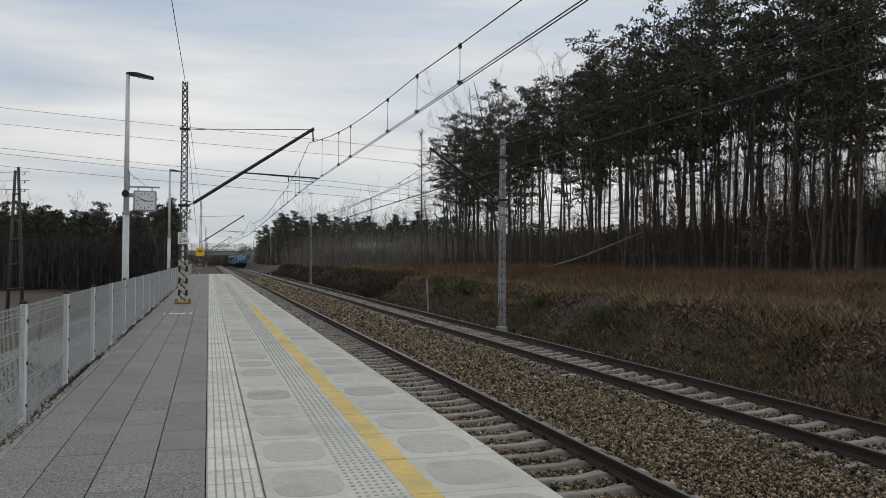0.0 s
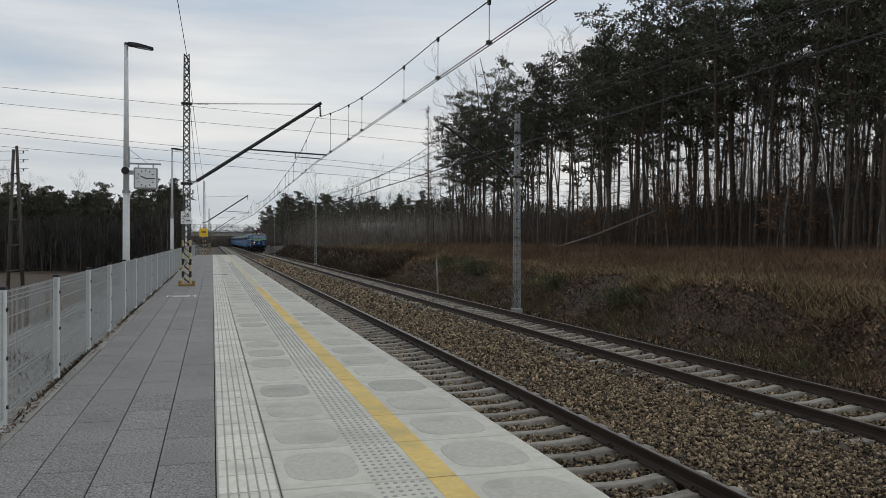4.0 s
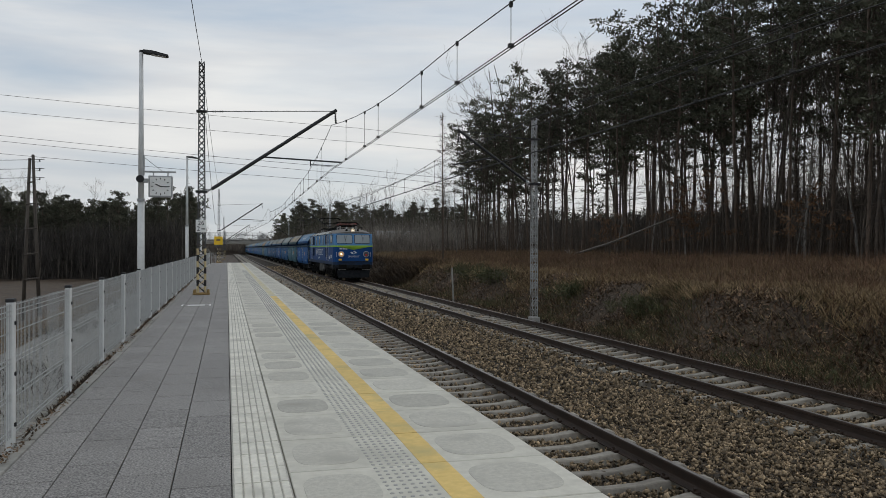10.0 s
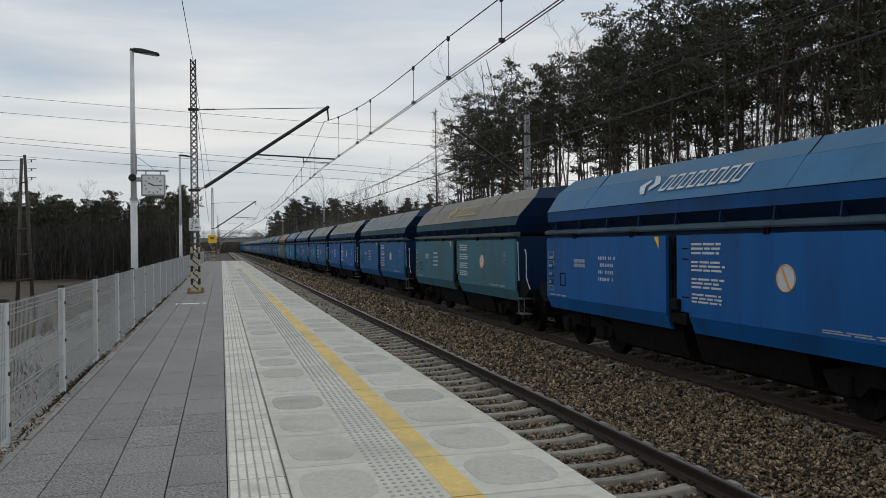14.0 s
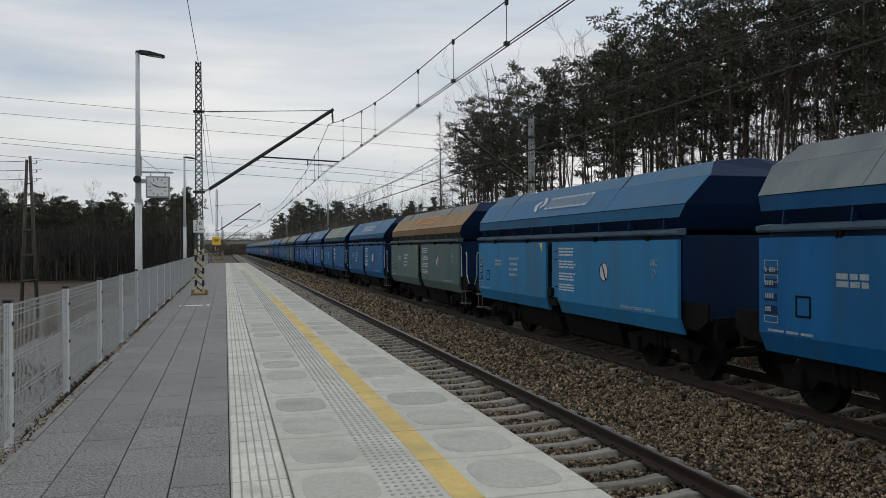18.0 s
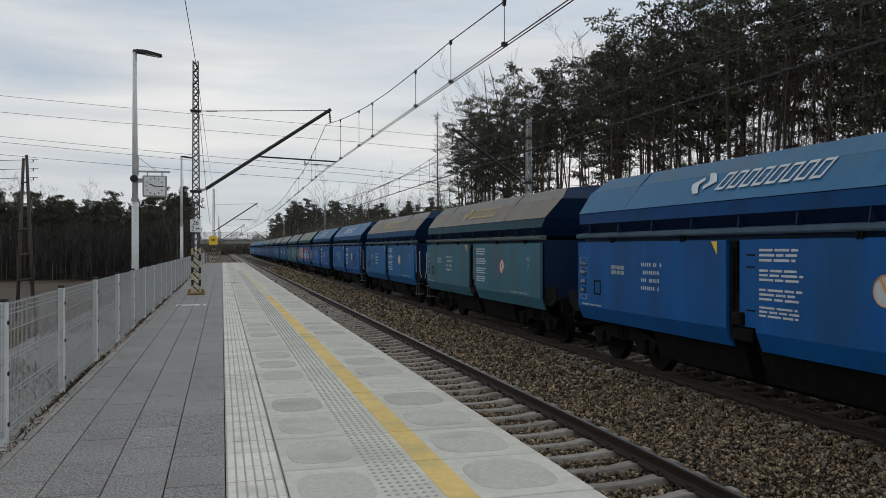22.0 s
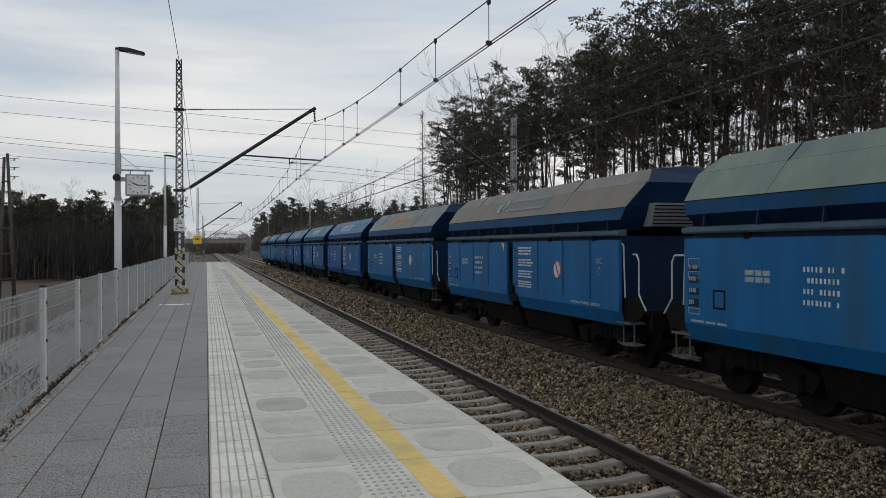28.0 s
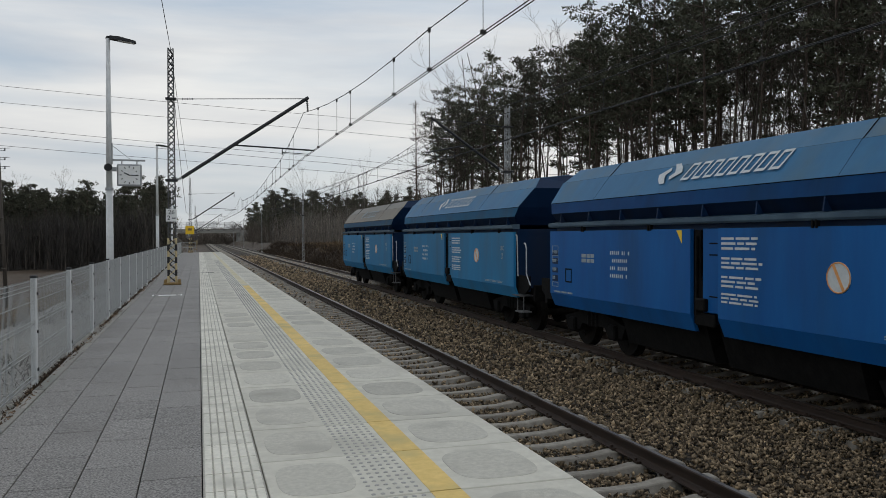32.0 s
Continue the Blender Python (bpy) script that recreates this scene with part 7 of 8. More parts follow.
def locomotive():
    L = thing("locomotive", None, "blue six-axle electric locomotive with green stripe and grey roof", "locomotive")
    m_low = paint("loco_dark_blue", (0.004, 0.043, 0.160), (0.006, 0.062, 0.215), (0.018, 0.045, 0.115), 0.5)
    m_up = paint("loco_pale_blue", (0.050, 0.175, 0.375), (0.080, 0.225, 0.440), (0.10, 0.19, 0.30), 0.4, 0.22, 0.3)
    m_green = paint("loco_green", (0.28, 0.50, 0.04), (0.36, 0.60, 0.07), (0.24, 0.40, 0.06), 0.3)
    m_roof = paint("loco_silver_roof", (0.30, 0.30, 0.29), (0.43, 0.43, 0.42), (0.19, 0.175, 0.155), 0.8, 0.6, 0.4)
    m_cabroof = paint("loco_grimy_roof", (0.115, 0.105, 0.09), (0.17, 0.155, 0.135), (0.09, 0.08, 0.07), 0.6, 0.6)
    m_skirt = surface("loco_dark_skirt", (0.010, 0.012, 0.015), (0.026, 0.029, 0.034), 5, rough=(0.65, 0.9), bump=0.1, spec=0.12)
    m_edge = paint("loco_grimy_edge", (0.010, 0.030, 0.075), (0.016, 0.042, 0.10), (0.02, 0.025, 0.03), 0.9)
    m_box = surface("grimy_box_grey", (0.055, 0.056, 0.055), (0.125, 0.125, 0.12), 4, rough=(0.6, 0.85), bump=0.1, stain=(0.035, 0.03, 0.026), stain_scale=2.5)
    m_grille = surface("grille_blue_black", (0.008, 0.014, 0.034), (0.014, 0.022, 0.050), 9, rough=(0.7, 0.9), bump=0, spec=0.1)
    # pane tint lightened to hold the reflection of the sky
    m_pane = glazing("sky_tinted_cab_glass", (0.27, 0.31, 0.34), 0.07)
    part("lower_body", lofted(bmesh.new(), 1.42, 2.535), m_low, L, "dark blue lower body panels")
    part("grey_skirt", lofted(bmesh.new(), 1.20, 1.42), m_edge, L, "grimy dark lower edge")
    part("green_stripe", lofted(bmesh.new(), 2.535, 2.635, 0.003), m_green, L, "bright green waist stripe")
    part("upper_body", lofted(bmesh.new(), 2.635, 3.52), m_up, L, "pale blue upper body panels")
    for s, yy in ((1, 0.55), (-1, 18.69)):
        bm = bmesh.new()
        box(bm, (-1.36, yy, 0.92), (1.36, yy + s * 0.75, 1.20), 0.03)
        for sx in (-1, 1):
            prism(bm, [(yy + s * 0.5, 1.20), (yy + s * 1.9, 1.20), (yy + s * 1.5, 1.02), (yy + s * 1.3, 0.90), (yy + s * 0.5, 0.90)], sx * 1.40, sx * 1.46, "x")
        part("cab_skirt", bm, m_skirt, L)
        bm = bmesh.new()
        rows = [(-1.2, 2.54), (0.0, 2.54), (1.2, 2.54), (0.0, 2.31)]
        va = [bm.verts.new((x, yy - s * (0.058 - 0.0328 * abs(x)), z)) for x, z in rows]
        bm.faces.new((va[0], va[1], va[3]))
        bm.faces.new((va[1], va[2], va[3]))
        bmesh.ops.solidify(bm, geom=bm.faces[:], thickness=0.006)
        part("front_chevron", bm, m_green, L, "green front chevron")
    # roof in sections with dark seams
    arc = [(1.50, 3.52), (1.44, 3.62), (1.25, 3.74), (0.90, 3.85), (0.45, 3.915), (0.0, 3.935)]
    sections = [0.87, 1.5, 2.3, 3.6, 6.2, 8.9, 11.6, 14.2, 15.7, 16.94, 17.74, 18.37]

    def roof_ring(y):
        e = min(y - 0.87, 18.37 - y)
        k = min(1.0, 0.30 + 0.55 * e) if e < 1.4 else 1.0
        wf = min(1.0, 0.88 + 0.10 * e)
        half = [(x * wf, 3.52 + (z - 3.52) * k) for x, z in arc]
        return [(x, y, z) for x, z in half] + [(-x, y, z) for x, z in half[-2::-1]]
    for a, b in zip(sections, sections[1:]):
        bm = bmesh.new()
        ra, rb = [bm.verts.new(p) for p in roof_ring(a + 0.006)], [bm.verts.new(p) for p in roof_ring(b - 0.006)]
        for i in range(len(ra) - 1):
            bm.faces.new((ra[i], rb[i], rb[i + 1], ra[i + 1]))
        bm.faces.new(ra)
        bm.faces.new(rb[::-1])
        bmesh.ops.recalc_face_normals(bm, faces=bm.faces[:])
        cab = a < 3.5 or b > 15.8
        part("roof_panel", bm, m_cabroof if cab else m_roof, L, "grimy brown cab roof" if cab else "weathered silver-grey roof panel")
    for y in sections[3:-3]:
        bm = bmesh.new()
        pts_tube(bm, [(x, yy, z + 0.004) for x, yy, z in roof_ring(y)], 0.016, 4)
        part("roof_seam", bm, M["under"], L)
    for sx in (-1, 1):
        bm = bmesh.new()
        box(bm, (sx * 1.49, 1.4, 3.505), (sx * 1.525, 17.84, 3.535))
        part("gutter", bm, m_skirt, L)

        def wall(u, v, o, sx=sx):
            return (sx * (1.503 + o), u, v)
        flip = (lambda y: y) if sx < 0 else (lambda y: 19.24 - y)

        def panel(name, y0, y1, z0, z1, mat, r=0.05, off=0.008, label="", parent=L):
            a, b = sorted((flip(y0), flip(y1)))
            return part(name, rounded_pane(bmesh.new(), wall, a, b, z0, z1, r, off), mat, parent, label)
        for y0, y1, z0, z1 in ((11.87, 12.37, 2.72, 3.44), (6.87, 7.37, 2.72, 3.44), (9.21, 10.03, 2.74, 3.13), (9.21, 10.03, 3.19, 3.44)):
            fr = panel("window_frame", y0 - 0.02, y1 + 0.02, z0 - 0.02, z1 + 0.02, M["under"], 0.09, 0.008)
            panel("pane", y0, y1, z0, z1, m_pane, 0.07, 0.016, "side window pane with sky reflection in its grey", fr)
        for y0, y1, z0, z1 in ((13.70, 14.98, 2.72, 3.46), (13.80, 15.04, 1.75, 2.47), (4.26, 5.54, 2.72, 3.46), (4.20, 5.44, 1.75, 2.47)):
            g = panel("louvre_grille", y0, y1, z0, z1, m_grille, 0.01, 0.006, "dark louvred ventilation grille")
            bm = bmesh.new()
            n = 13
            for i in range(n):
                a, b = sorted((flip(y0), flip(y1)))
                yy = a + (b - a) * (i + 0.5) / n
                box(bm, (sx * 1.506, yy - 0.03, z0 + 0.02), (sx * 1.516, yy + 0.03, z1 - 0.02))
            part("louvre_slats", bm, m_grille, g)
        for y0 in (15.26, 3.28):
            d = panel("cab_door", y0 - 0.02, y0 + 0.70, 1.50, 3.44, M["under"], 0.06, 0.004, "dark door outline")
            panel("door_leaf_lower", y0 + 0.015, y0 + 0.665, 1.53, 2.54, m_low, 0.03, 0.010, "", d)
            panel("door_leaf_upper", y0 + 0.015, y0 + 0.665, 2.63, 3.41, m_up, 0.05, 0.010, "", d)
            panel("door_stripe", y0 + 0.015, y0 + 0.665, 2.54, 2.63, m_green, 0.005, 0.010, "", d)
            panel("door_window_frame", y0 + 0.13, y0 + 0.55, 2.72, 3.36, M["under"], 0.08, 0.014, "", d)
            panel("door_window", y0 + 0.16, y0 + 0.52, 2.75, 3.33, m_pane, 0.07, 0.020, "door window pane", d)
            for yy in (y0 - 0.10, y0 + 0.78):
                bm = bmesh.new()
                f = flip(yy)
                pts_tube(bm, [(sx * 1.52, f, 1.48), (sx * 1.575, f, 1.54), (sx * 1.575, f, 3.36), (sx * 1.52, f, 3.42)], 0.018)
                part("handrail", bm, M["handrail"], L, "long pale door handrail")
        for y0, y1 in ((1.20, 2.34), (16.90, 18.04)):
            fr = panel("cab_window_frame", y0 - 0.04, y1 + 0.04, 2.80, 3.44, M["under"], 0.06, 0.006)
            ymid = (y0 + y1) / 2
            panel("pane", y0, ymid - 0.02, 2.84, 3.40, m_pane, 0.05, 0.016, "cab side window pane", fr)
            panel("pane", ymid + 0.02, y1, 2.84, 3.40, m_pane, 0.05, 0.016, "cab side window pane", fr)
    # markings on the side facing the platform

    def near(u, v, o):
        return (-(1.504 + o), u, v)
    bm = bmesh.new()
    emblem(bm, lambda u, v, o: near(11.73 - 1.35 * u, 2.12 + 0.78 * v, o), 0.42)
    part("emblem", bm, M["mark"], L, "white emblem of two curved arrows")
    bm = bmesh.new()
    wordmark(bm, lambda u, v, o: near(10.92 - u, 1.87 + v, o), 3.75, 0.49, 8, 0.0)
    part("name_panel", bm, M["mark"], L, "row of plain white blocks in place of the company name")
    rng = random.Random(9)
    bm = bmesh.new()
    glyph_bars(bm, -1.504, 10.92, 1.71, 1, 15, 0.07, 0.13, 0.032, 0.3, rng)
    bars(bm, -1.504, 10.5, 10.1, 1.50, 1.56, 1, rng, fill=0.9)
    part("number_bars", bm, M["mark"], L, "white bars of the running number")
    bm = bmesh.new()
    glyph_bars(bm, -1.503, 2.66, 1.93, 1, 8, 0.11, 0.24, 0.055, 0.3, random.Random(3))
    part("class_bars", bm, M["mark"], L, "white bars of the class number")
    bm = bmesh.new()
    box(bm, (-1.51, 2.74, 1.58), (-1.503, 3.16, 1.80))
    part("notice_plate", bm, M["mark"], L, "small white notice plate")
    # cab fronts
    for s, base in ((1, 0.0), (-1, 19.24)):
        def front(u, v, o, s=s, base=base):
            return (u * s, base + s * (0.55 - 0.04 * max(0, 1 - abs(u) / 1.22) + max(0, v - 2.635) * 0.34 + max(0, abs(u) - 1.22) * 0.61 - o), v)
        for u0, u1 in ((-1.22, -0.10), (0.10, 1.22)):
            fr = part("windscreen_frame", rounded_pane(bmesh.new(), front, u0 - 0.03, u1 + 0.03, 2.77, 3.45, 0.09, 0.006), M["under"], L)
            # the windscreen's grey likewise includes reflected sky
            part("windscreen", rounded_pane(bmesh.new(), front, u0, u1, 2.80, 3.42, 0.08, 0.018), glazing("sky_tinted_windscreen", (0.24, 0.28, 0.30), 0.05), fr, "slanted cab windscreen")
            bm = bmesh.new()
            m = (u0 + u1) / 2
            pts_tube(bm, [front(m - 0.05, 3.44, 0.05), front(m + 0.05, 3.12, 0.05), front(m + 0.05, 2.92, 0.04)], 0.012, 4)
            pts_tube(bm, [front(m + 0.20, 3.44, 0.05), front(m + 0.05, 3.02, 0.05)], 0.008, 4)
            part("wiper", bm, M["black"], fr)
        for u in (-0.93, 0.93):
            bm = bmesh.new()
            c = Vector(front(u, 1.99, 0.0))
            rod(bm, c + Vector((0, s * 0.05, 0)), c - Vector((0, s * 0.12, 0)), 0.22, 0.225, 20)
            hl = part("headlight", bm, M["galv"], L, "large round headlight in a pale rim")
            bm = bmesh.new()
            rod(bm, c - Vector((0, s * 0.122, 0)), c - Vector((0, s * 0.128, 0)), 0.185, 0.185, 20)
            lit = s > 0 and u < 0
            part("lens", bm, M["lamp_warm"] if lit else M["lens_dark"], hl, "lit warm lens" if lit else "unlit dark lens")
            if lit:
                bm = bmesh.new()
                rod(bm, c - Vector((0, s * 0.128, 0)), c - Vector((0, s * 0.14, 0)), 0.05, 0.04, 12)
                part("bulb", bm, M["bulb"], hl, "bright bulb")
            if s > 0 and not lit:
                bm = bmesh.new()
                rod(bm, c - Vector((0, s * 0.129, 0.07)), c - Vector((0, s * 0.134, 0.07)), 0.075, 0.075, 12)
                part("tail_lens", bm, M["red"], hl, "red tail light glass")
        bm = bmesh.new()
        c = Vector((0, base + s * 1.02, 3.77))
        rod(bm, c + Vector((0, s * 0.5, 0)), c, 0.12, 0.21, 18)
        rod(bm, c, c - Vector((0, s * 0.06, 0)), 0.21, 0.21, 18)
        tl = part("roof_headlight", bm, m_cabroof, L, "round headlight on the cab roof")
        bm = bmesh.new()
        rod(bm, c - Vector((0, s * 0.062, 0)), c - Vector((0, s * 0.068, 0)), 0.17, 0.17, 18)
        part("lens", bm, M["lamp_white"] if s > 0 else M["lens_dark"], tl)
        if s > 0:
            bm = bmesh.new()
            rod(bm, c - Vector((0, s * 0.068, 0)), c - Vector((0, s * 0.08, 0)), 0.045, 0.04, 12)
            part("bulb", bm, M["bulb"], tl, "bright bulb")
        for u in (-0.42, 0.42):
            bm = bmesh.new()
            c = Vector((u, base + s * 1.25, 3.78))
            rod(bm, c + Vector((0, s * 0.4, 0)), c, 0.035, 0.09, 10)
            part("horn", bm, M["under"], L)
        for u in (-1.0, 1.0):
            bm = bmesh.new()
            box(bm, front(u - 0.11, 1.52, 0.0), front(u + 0.11, 1.65, 0.02))
            part("yellow_plate", bm, M["signyellow"], L, "small yellow plate")
            bm = bmesh.new()
            pts_tube(bm, [front(u * 1.27, 1.80, 0.0), front(u * 1.27, 1.80, 0.07), front(u * 1.27, 2.12, 0.07), front(u * 1.27, 2.12, 0.0)], 0.014)
            part("grab_rail", bm, M["handrail"], L)
        bm = bmesh.new()
        emblem(bm, lambda u, v, o: front(1.25 * u, 2.10 + 0.6 * v, o + 0.004), 0.2)
        part("front_emblem", bm, M["mark"], L)
        bm = bmesh.new()
        wordmark(bm, lambda u, v, o: front(-0.42 + u, 1.76 + v, o + 0.004), 0.85, 0.11, 8, 0)
        part("front_name_panel", bm, M["mark"], L)
        bm = bmesh.new()
        for i in range(5):
            u = -1.05 + i * 0.12
            box(bm, front(u, 2.34, 0.0), front(u + 0.085, 2.46, 0.008))
        part("front_class_bars", bm, M["mark"], L)
        bm = bmesh.new()
        box(bm, (-1.1, base + s * 0.46, 1.40), (1.1, base + s * 0.62, 1.46), 0.01)
        part("front_step", bm, m_skirt, L)
        for u in (-0.875, 0.875):
            bm = bmesh.new()
            rod(bm, (u, base + s * 0.7, 1.06), (u, base + s * 0.25, 1.06), 0.13, 0.13, 14)
            part("buffer_housing", bm, M["under"], L)
            bm = bmesh.new()
            rod(bm, (u, base + s * 0.25, 1.06), (u, base + s * 0.08, 1.06), 0.10, 0.10, 12)
            box(bm, (u - 0.30, base + s * 0.0, 0.88), (u + 0.30, base + s * 0.08, 1.24), 0.03)
            part("buffer_head", bm, M["under"], L, "black rectangular buffer head")
            bm = bmesh.new()
            pts_tube(bm, [(u - 0.3, base + s * 0.30, 0.86), (u + 0.3, base + s * 0.30, 0.86)], 0.016)
            part("shunter_rail", bm, M["handrail"], L)
        bm = bmesh.new()
        rod(bm, (0, base + s * 0.6, 1.05), (0, base + s * 0.25, 1.02), 0.06)
        rod(bm, (0, base + s * 0.25, 1.02), (0.02, base + s * 0.22, 0.70), 0.035)
        for u in (-0.35, 0.35):
            pts_tube(bm, [(u, base + s * 0.5, 1.10), (u, base + s * 0.30, 0.95), (u * 0.8, base + s * 0.32, 0.66)], 0.028)
        part("coupling", bm, M["under"], L, "black screw coupling and brake hoses")
        bm = bmesh.new()
        prism(bm, [(-1.25, 0.78), (1.25, 0.78), (1.15, 0.24), (-1.15, 0.24)], base + s * 0.62, base + s * 0.66)
        part("plough", bm, m_skirt, L, "grey sheet rail guard")
    # frame, boxes and bogies
    bm = bmesh.new()
    box(bm, (-1.2, 0.8, 1.02), (1.2, 18.4, 1.22))
    part("main_frame", bm, M["under"], L)
    for ya, yb, xx in ((8.62, 10.49, 1.36), (10.62, 11.14, 1.33), (7.72, 8.42, 1.33)):
        bm = bmesh.new()
        box(bm, (-xx, ya, 0.52), (xx, yb, 1.18), 0.03)
        part("equipment_box", bm, m_box, L, "grimy grey equipment box")
        bm = bmesh.new()
        for k in (0.08, 0.52):
            box(bm, (-xx - 0.012, ya + k * (yb - ya), 0.56), (-xx - 0.002, ya + (k + 0.38) * (yb - ya), 1.10), 0.004)
        part("box_cover", bm, m_box, L, "bolted grey cover plate")
    bm = bmesh.new()
    rod(bm, (-1.25, 8.0, 0.62), (-1.25, 6.9, 0.62), 0.16, n=12)
    part("air_tank", bm, M["under"], L)
    for yb in (4.3, 14.94):
        bm = bmesh.new()
        for sx in (-1, 1):
            prism(bm, [(yb - 2.5, 0.75), (yb - 2.3, 0.58), (yb + 2.3, 0.58), (yb + 2.5, 0.75), (yb + 2.3, 0.98), (yb - 2.3, 0.98)], sx * 1.02, sx * 1.16, "x")
            for ax_ in (-1.75, 0, 1.75):
                box(bm, (sx * 1.0, yb + ax_ - 0.19, 0.44), (sx * 1.30, yb + ax_ + 0.19, 0.82), 0.05)
                rod(bm, (sx * 1.30, yb + ax_, 0.63), (sx * 1.36, yb + ax_, 0.63), 0.14, n=12)
                prism(bm, [(yb + ax_ - 0.55, 0.58), (yb + ax_ + 0.55, 0.58), (yb + ax_ + 0.3, 0.30), (yb + ax_ - 0.3, 0.30)], sx * 1.10, sx * 1.16, "x")
        bogie = part("bogie_frame", bm, M["under"], L, "three-axle bogie frame, black with painted-in shade")
        for sx in (-1, 1):
            for k in (-1.15, -0.62, 0.62, 1.15):
                bm = bmesh.new()
                for i in range(6):
                    rod(bm, (sx * 1.22, yb + k, 0.34 + i * 0.09), (sx * 1.22, yb + k, 0.38 + i * 0.09), 0.10, n=10)
                part("coil_spring", bm, M["wheel"], bogie)
            bm = bmesh.new()
            for z in (0.35, 0.70, 1.05):
                box(bm, (sx * 1.32, yb + (0.18 if yb < 9 else -0.9), z), (sx * 1.50, yb + (0.75 if yb < 9 else -0.33), z + 0.03))
            for k in (0.18, 0.72):
                rod(bm, (sx * 1.45, yb + (k if yb < 9 else -k - 0.18), 0.35), (sx * 1.45, yb + (k if yb < 9 else -k - 0.18), 1.25), 0.016)
            part("cab_steps", bm, M["under"], L)
        for ax_ in (-1.75, 0, 1.75):
            ws = part("wheelset", WHEEL_L, None, bogie, "steel wheel pair with shade in its dark colour")
            ws.matrix_basis = pose(0, yb + ax_, 0.625)
            spinners.append((ws, 0.625, 0.0, yb + ax_))
    # roof equipment
    bm = bmesh.new()
    for sx in (-1, 1):
        pts_tube(bm, [(sx * 0.95, 2.6, 4.05), (sx * 0.95, 16.6, 4.05)], 0.018, 4)
    part("roof_walk_rail", bm, M["under"], L)
    for i in range(11):
        for sx in (-1, 1):
            bm = bmesh.new()
            rod(bm, (sx * 0.95, 2.8 + i * 1.36, 3.82), (sx * 0.95, 2.8 + i * 1.36, 4.06), 0.018, n=5)
            part("rail_stand", bm, M["under"], L)
    for i, y in enumerate((6.0, 7.2, 8.4, 9.6, 10.8, 12.0)):
        bm = bmesh.new()
        insulator(bm, (0.25 * (-1) ** i, y, 3.92), (0.25 * (-1) ** i, y, 4.14), 0.08, 5)
        part("roof_insulator", bm, M["galv"], L)
    bm = bmesh.new()
    pts_tube(bm, [(0.25, 5.4, 4.22), (-0.25, 7.2, 4.22), (0.25, 8.4, 4.22), (-0.25, 9.6, 4.22), (0.25, 10.8, 4.22), (-0.2, 13.0, 4.22)], 0.022, 5)
    part("busbar", bm, M["under"], L)
    for y, h in ((6.9, 0.16), (9.0, 0.22), (11.3, 0.16)):
        bm = bmesh.new()
        box(bm, (-0.55, y, 3.90), (0.55, y + 0.8, 3.92 + h), 0.03)
        part("roof_box", bm, M["under"], L)
    for yp, up in ((4.3, 0.22), (14.9, 0.95)):
        bm = bmesh.new()
        for sx in (-1, 1):
            box(bm, (sx * 0.62 - 0.04, yp - 1.0, 4.14), (sx * 0.62 + 0.04, yp + 1.0, 4.22))
        for dy in (-0.95, 0.95):
            box(bm, (-0.7, yp + dy - 0.04, 4.14), (0.7, yp + dy + 0.04, 4.22))
        base_p = part("pantograph_base", bm, M["under"], L, "sooty pantograph base frame")
        for sx in (-1, 1):
            for dy in (-0.9, 0.9):
                bm = bmesh.new()
                insulator(bm, (sx * 0.62, yp + dy, 3.80), (sx * 0.62, yp + dy, 4.15), 0.09, 4)
                part("stand_insulator", bm, M["galv"], base_p)
        zk, zt = 4.2 + up * 0.5, 4.2 + up
        out = 1.25 if up < 0.5 else 0.95
        m_arm = M["pantored"] if up < 0.5 else M["under"]
        for sx in (-1, 1):
            for d in (-1, 1):
                bm = bmesh.new()
                pts_tube(bm, [(sx * 0.55, yp + d * 0.35, 4.22), (sx * 0.62, yp + d * out, zk), (sx * 0.5, yp + d * 0.18, zt)], 0.018, 5)
                part("pantograph_arm", bm, m_arm, L, "hinged pantograph arm")
        for d in (-1, 1):
            bm = bmesh.new()
            rod(bm, (-0.62, yp + d * out, zk), (0.62, yp + d * out, zk), 0.018, n=5)
            part("pantograph_bar", bm, m_arm, L)
        bm = bmesh.new()
        rod(bm, (-0.55, yp - out, zk), (0.5, yp - 0.18, zt), 0.014, n=4)
        part("pantograph_brace", bm, M["under"], L)
        bm = bmesh.new()
        for d in (-0.18, 0.18):
            pts_tube(bm, [(-0.98, yp + d, zt - 0.12), (-0.75, yp + d, zt + 0.03), (0.75, yp + d, zt + 0.03), (0.98, yp + d, zt - 0.12)], 0.028, 5)
        part("collector_head", bm, M["under"], L)
    return L


M["lamp_warm"] = glow("lit_headlight", (0.62, 0.36, 0.17), 0.22)
M["bulb"] = glow("lit_bulb", (1.0, 0.80, 0.52), 3.5)
M["lamp_white"] = glow("lit_roof_light", (0.58, 0.50, 0.40), 0.20)
M["lens_dark"] = glazing("dark_lens", (0.10, 0.10, 0.11), 0.1)

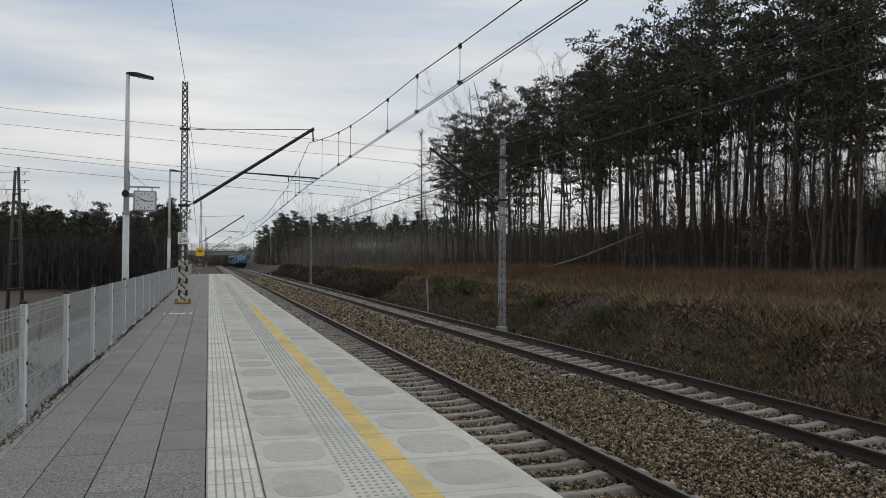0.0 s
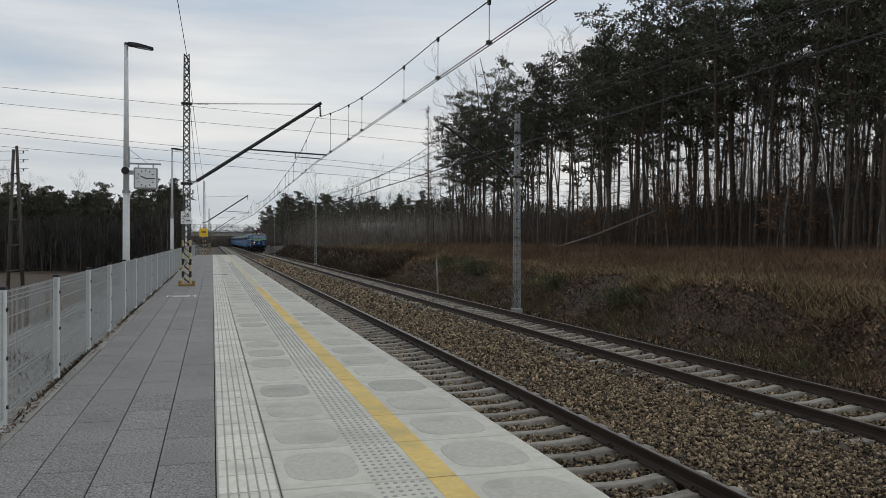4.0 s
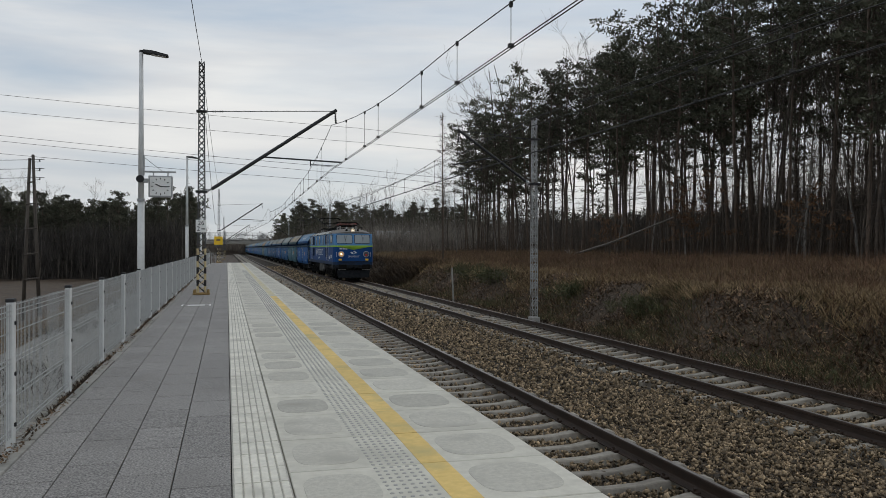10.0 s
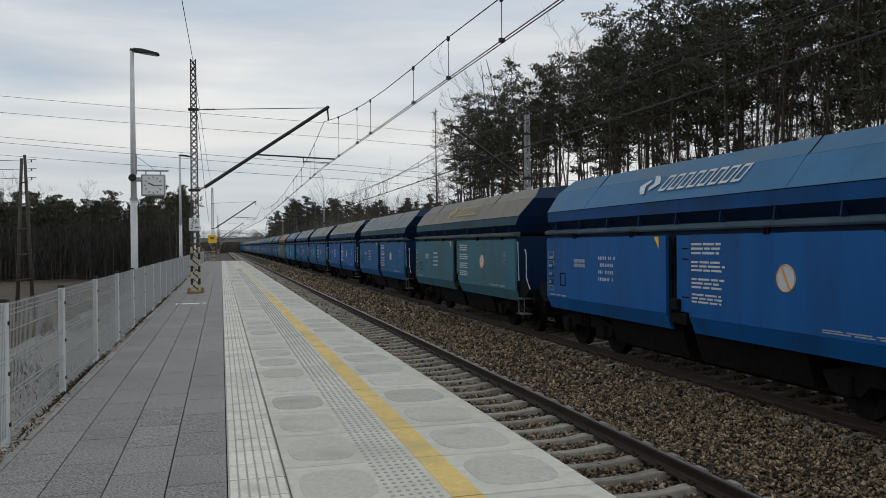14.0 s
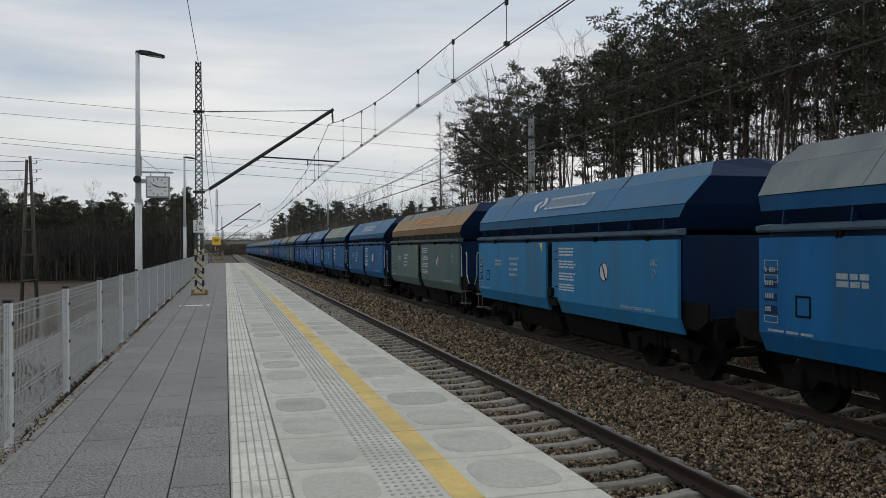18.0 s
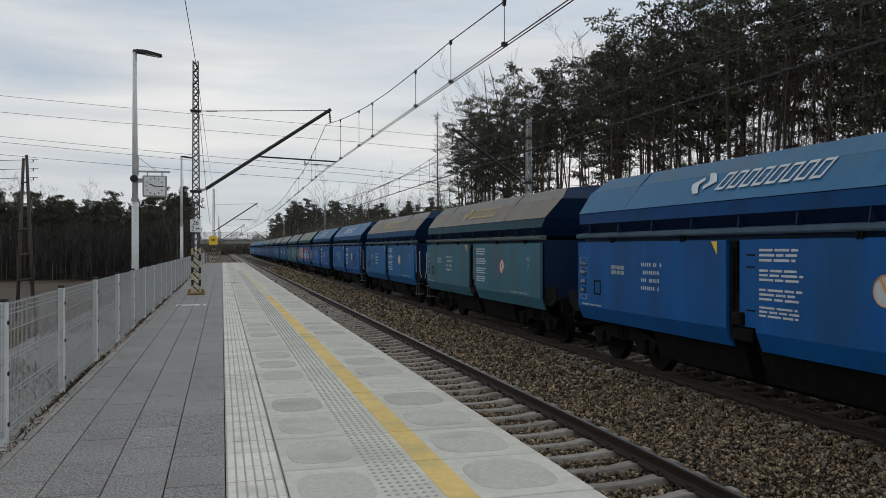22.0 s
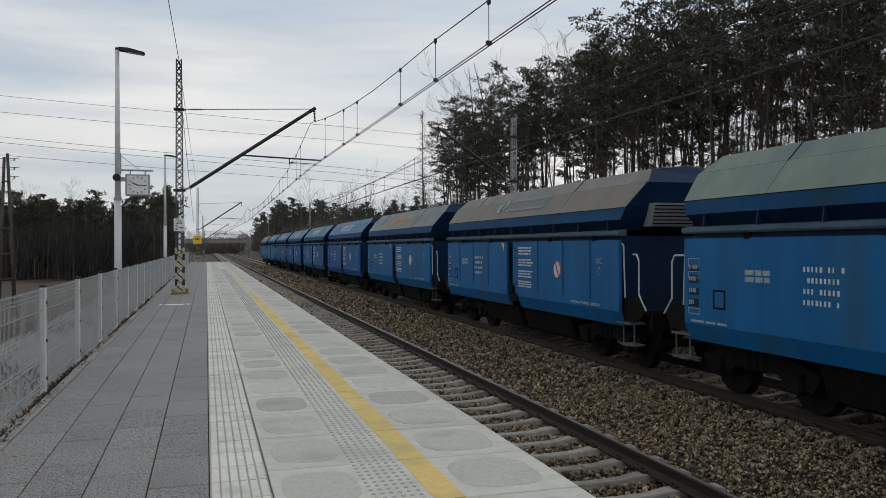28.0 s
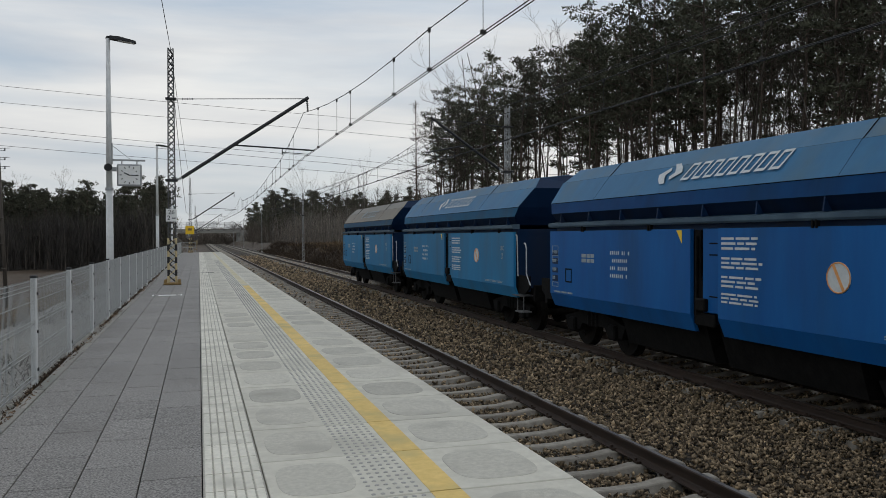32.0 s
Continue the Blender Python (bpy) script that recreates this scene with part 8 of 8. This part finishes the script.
engine = locomotive()
movers.append((engine, 0.0))
TAIL_PLATFORM = {6, 12, 15, 19, 22, 23, 24}
protos = {-1: hopper_wagon(-1), 1: hopper_wagon(1)}
fresh = {-1, 1}
for k, (door, band, roof, logo, label) in enumerate(WAGONS):
    end = 1 if k in TAIL_PLATFORM else -1
    w = protos[end] if end in fresh else copy_thing(protos[end], pose(0, 0, 0))
    fresh.discard(end)
    tagged(w, label)
    movers.append((w, 19.24 + 13.5 * k))
for k, (w, off) in enumerate(movers[1:]):
    door, band, roof, logo, label = WAGONS[k]
    dusty = {"slate": "dustblue", "grey": "grey", "green": "green", "brown": "dustbrown", "ochre": "dustbrown"}[roof]
    skin(w, {"side_door": PAINT[door], "hood_band": PAINT[band], "roof": PAINT[dusty], "roof_slope": PAINT[roof], "emblem": M[logo], "name_panel": M[logo],
             "ledge": PAINT["dustteal" if door in ("teal", "olive") else "dustnavy"], "sill_strip": PAINT[door], "centre_plate": PAINT[door],
             # undercut and ribs keep a darker tone that stands for shade
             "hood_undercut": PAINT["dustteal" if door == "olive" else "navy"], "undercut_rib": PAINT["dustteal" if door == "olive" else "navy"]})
    for o in w.children_recursive:
        if o.name.split(".")[0] == "wheelset":
            spinners.append((o, 0.46, off, o.matrix_basis.translation.y))

M["signcream"] = surface("yellowed_sign", (0.48, 0.44, 0.22), (0.60, 0.55, 0.30), 9, bump=0)
for k, tone, rim in ((14, "signcream", "signcream"), (24, "signcream", "signcream"), (6, "mark", "under"), (7, "mark", "under"), (9, "mark", "under"), (20, "mark", "red"), (12, "mark", "red")):
    skin(movers[k + 1][0], {"round_sign": M[tone], "sign_rim": M[rim]})
bm = bmesh.new()
for a, b in (((8.9, 1.72), (9.75, 2.06)), ((9.75, 2.06), (10.5, 1.66)), ((10.5, 1.66), (9.7, 1.28)), ((9.7, 1.28), (8.9, 1.72)), ((9.4, 1.95), (9.75, 1.62))):
    rod(bm, (-1.537, 12.4 - a[0], a[1]), (-1.537, 12.4 - b[0], b[1]), 0.013, n=4)
part("sprayed_diamond", bm, PAINT["navy"], movers[15][0], "dark sprayed diamond outline")
for k in (9, 14, 20):
    end_louvre(movers[k + 1][0])

# graffiti on the doors of one wagon: flat sprayed fields that cover its markings
art = movers[17][0]
for o in list(art.children_recursive):
    if o.name.split(".")[0] in ("sign_rim", "round_sign", "instruction_text", "number_block", "load_table"):
        bpy.data.objects.remove(o)


def spray(name, colour, pts, layer, label=""):
    bm = bmesh.new()
    yr = 13.5 - SIDE_END
    bm.faces.new([bm.verts.new((-1.537 - 0.002 * layer, yr - u, z)) for u, z in pts])
    bmesh.ops.triangulate(bm, faces=bm.faces[:])
    part(name, bm, M[colour], art, label)


spray("sprayed_field", "maroon", [(0.25, 1.36), (0.45, 2.20), (1.4, 2.42), (3.2, 2.44), (5.4, 2.42), (5.4, 1.36)], 1, "maroon and grey sprayed graffiti field")
spray("sprayed_field", "red", [(5.85, 1.40), (5.85, 2.46), (7.4, 2.44), (8.6, 2.10), (9.4, 1.72), (9.0, 1.42), (8.2, 1.36)], 1, "red sprayed graffiti field")
spray("sprayed_arrow", "skyblue", [(6.0, 1.48), (6.0, 2.02), (6.5, 2.16), (6.7, 1.74), (7.5, 1.78), (7.5, 2.18), (8.9, 1.76), (7.9, 1.40), (7.6, 1.58), (6.6, 1.52)], 2, "cyan sprayed arrow")
for pts in ([(0.9, 1.5), (1.05, 2.34), (1.2, 2.34), (1.12, 1.5)], [(2.1, 1.42), (2.0, 2.36), (2.3, 2.4), (2.9, 1.95), (2.5, 1.42), (2.4, 1.6), (2.7, 1.95), (2.25, 2.28)],
            [(3.4, 2.44), (3.75, 2.44), (4.6, 1.45), (4.2, 1.42)], [(4.7, 1.5), (4.75, 2.42), (5.1, 2.38), (5.0, 1.5)], [(7.2, 1.98), (7.2, 2.36), (7.6, 2.36), (7.6, 1.98), (7.35, 1.98)],
            [(7.5, 1.36), (7.3, 1.66), (7.6, 1.66), (7.95, 1.38)], [(6.7, 1.66), (6.7, 1.92), (7.1, 1.92), (7.1, 1.66)]):
    spray("sprayed_letter", "mark", pts, 3, "white sprayed letter shape")
for pts in ([(8.9, 2.24), (9.7, 2.18), (9.1, 2.02), (9.8, 1.82), (8.9, 1.70), (9.6, 1.50)],
            [(9.95, 1.78), (10.1, 1.86), (10.2, 1.74), (9.95, 1.50), (10.3, 1.50)], [(10.45, 1.52), (10.42, 1.72), (10.55, 1.84), (10.7, 1.72), (10.68, 1.54), (10.55, 1.48), (10.45, 1.52)]):
    bm = bmesh.new()
    pts_tube(bm, [(-1.539, 13.5 - SIDE_END - u, z) for u, z in pts], 0.016, 4)
    part("sprayed_line", bm, M["pink"], art, "pink sprayed line")
# ribs on the doors of the ribbed wagon
for idx in (21,):
    for u in (1.3, 2.6, 3.9, 7.4, 8.8, 10.1):
        bm = bmesh.new()
        box(bm, (-1.556, 13.5 - SIDE_END - u - 0.02, 1.33), (-1.534, 13.5 - SIDE_END - u + 0.02, 2.52), 0.003)
        part("door_rib", bm, PAINT["blue"], movers[idx][0])


def head_y(t):
    return float(np.interp(t, [a for a, b in TRAIN], [b for a, b in TRAIN]))


def motions():
    for o, y0 in movers:
        walk(o, [(t, pose(AXIS_2, y + y0, RAIL_Z)) for t, y in TRAIN])
    # each wheel pair turns frame by frame while it rolls past the platform
    for o, r, off, yw in spinners:
        ts = [f / FPS for f in range(0, 32 * FPS + 1) if 5 < head_y(f / FPS) + off + yw < 40]
        if len(ts) < 2:
            continue
        rows = [(0, 0.0)] + [(t, (head_y(t) - head_y(ts[0])) / r) for t in ts]
        if ts[-1] < 32:
            rows.append((32.0, rows[-1][1]))
        walk(o, [(t, pose(0, yw, r, math.degrees(a))) for t, a in rows if t != 0 or a == 0.0])


motions()
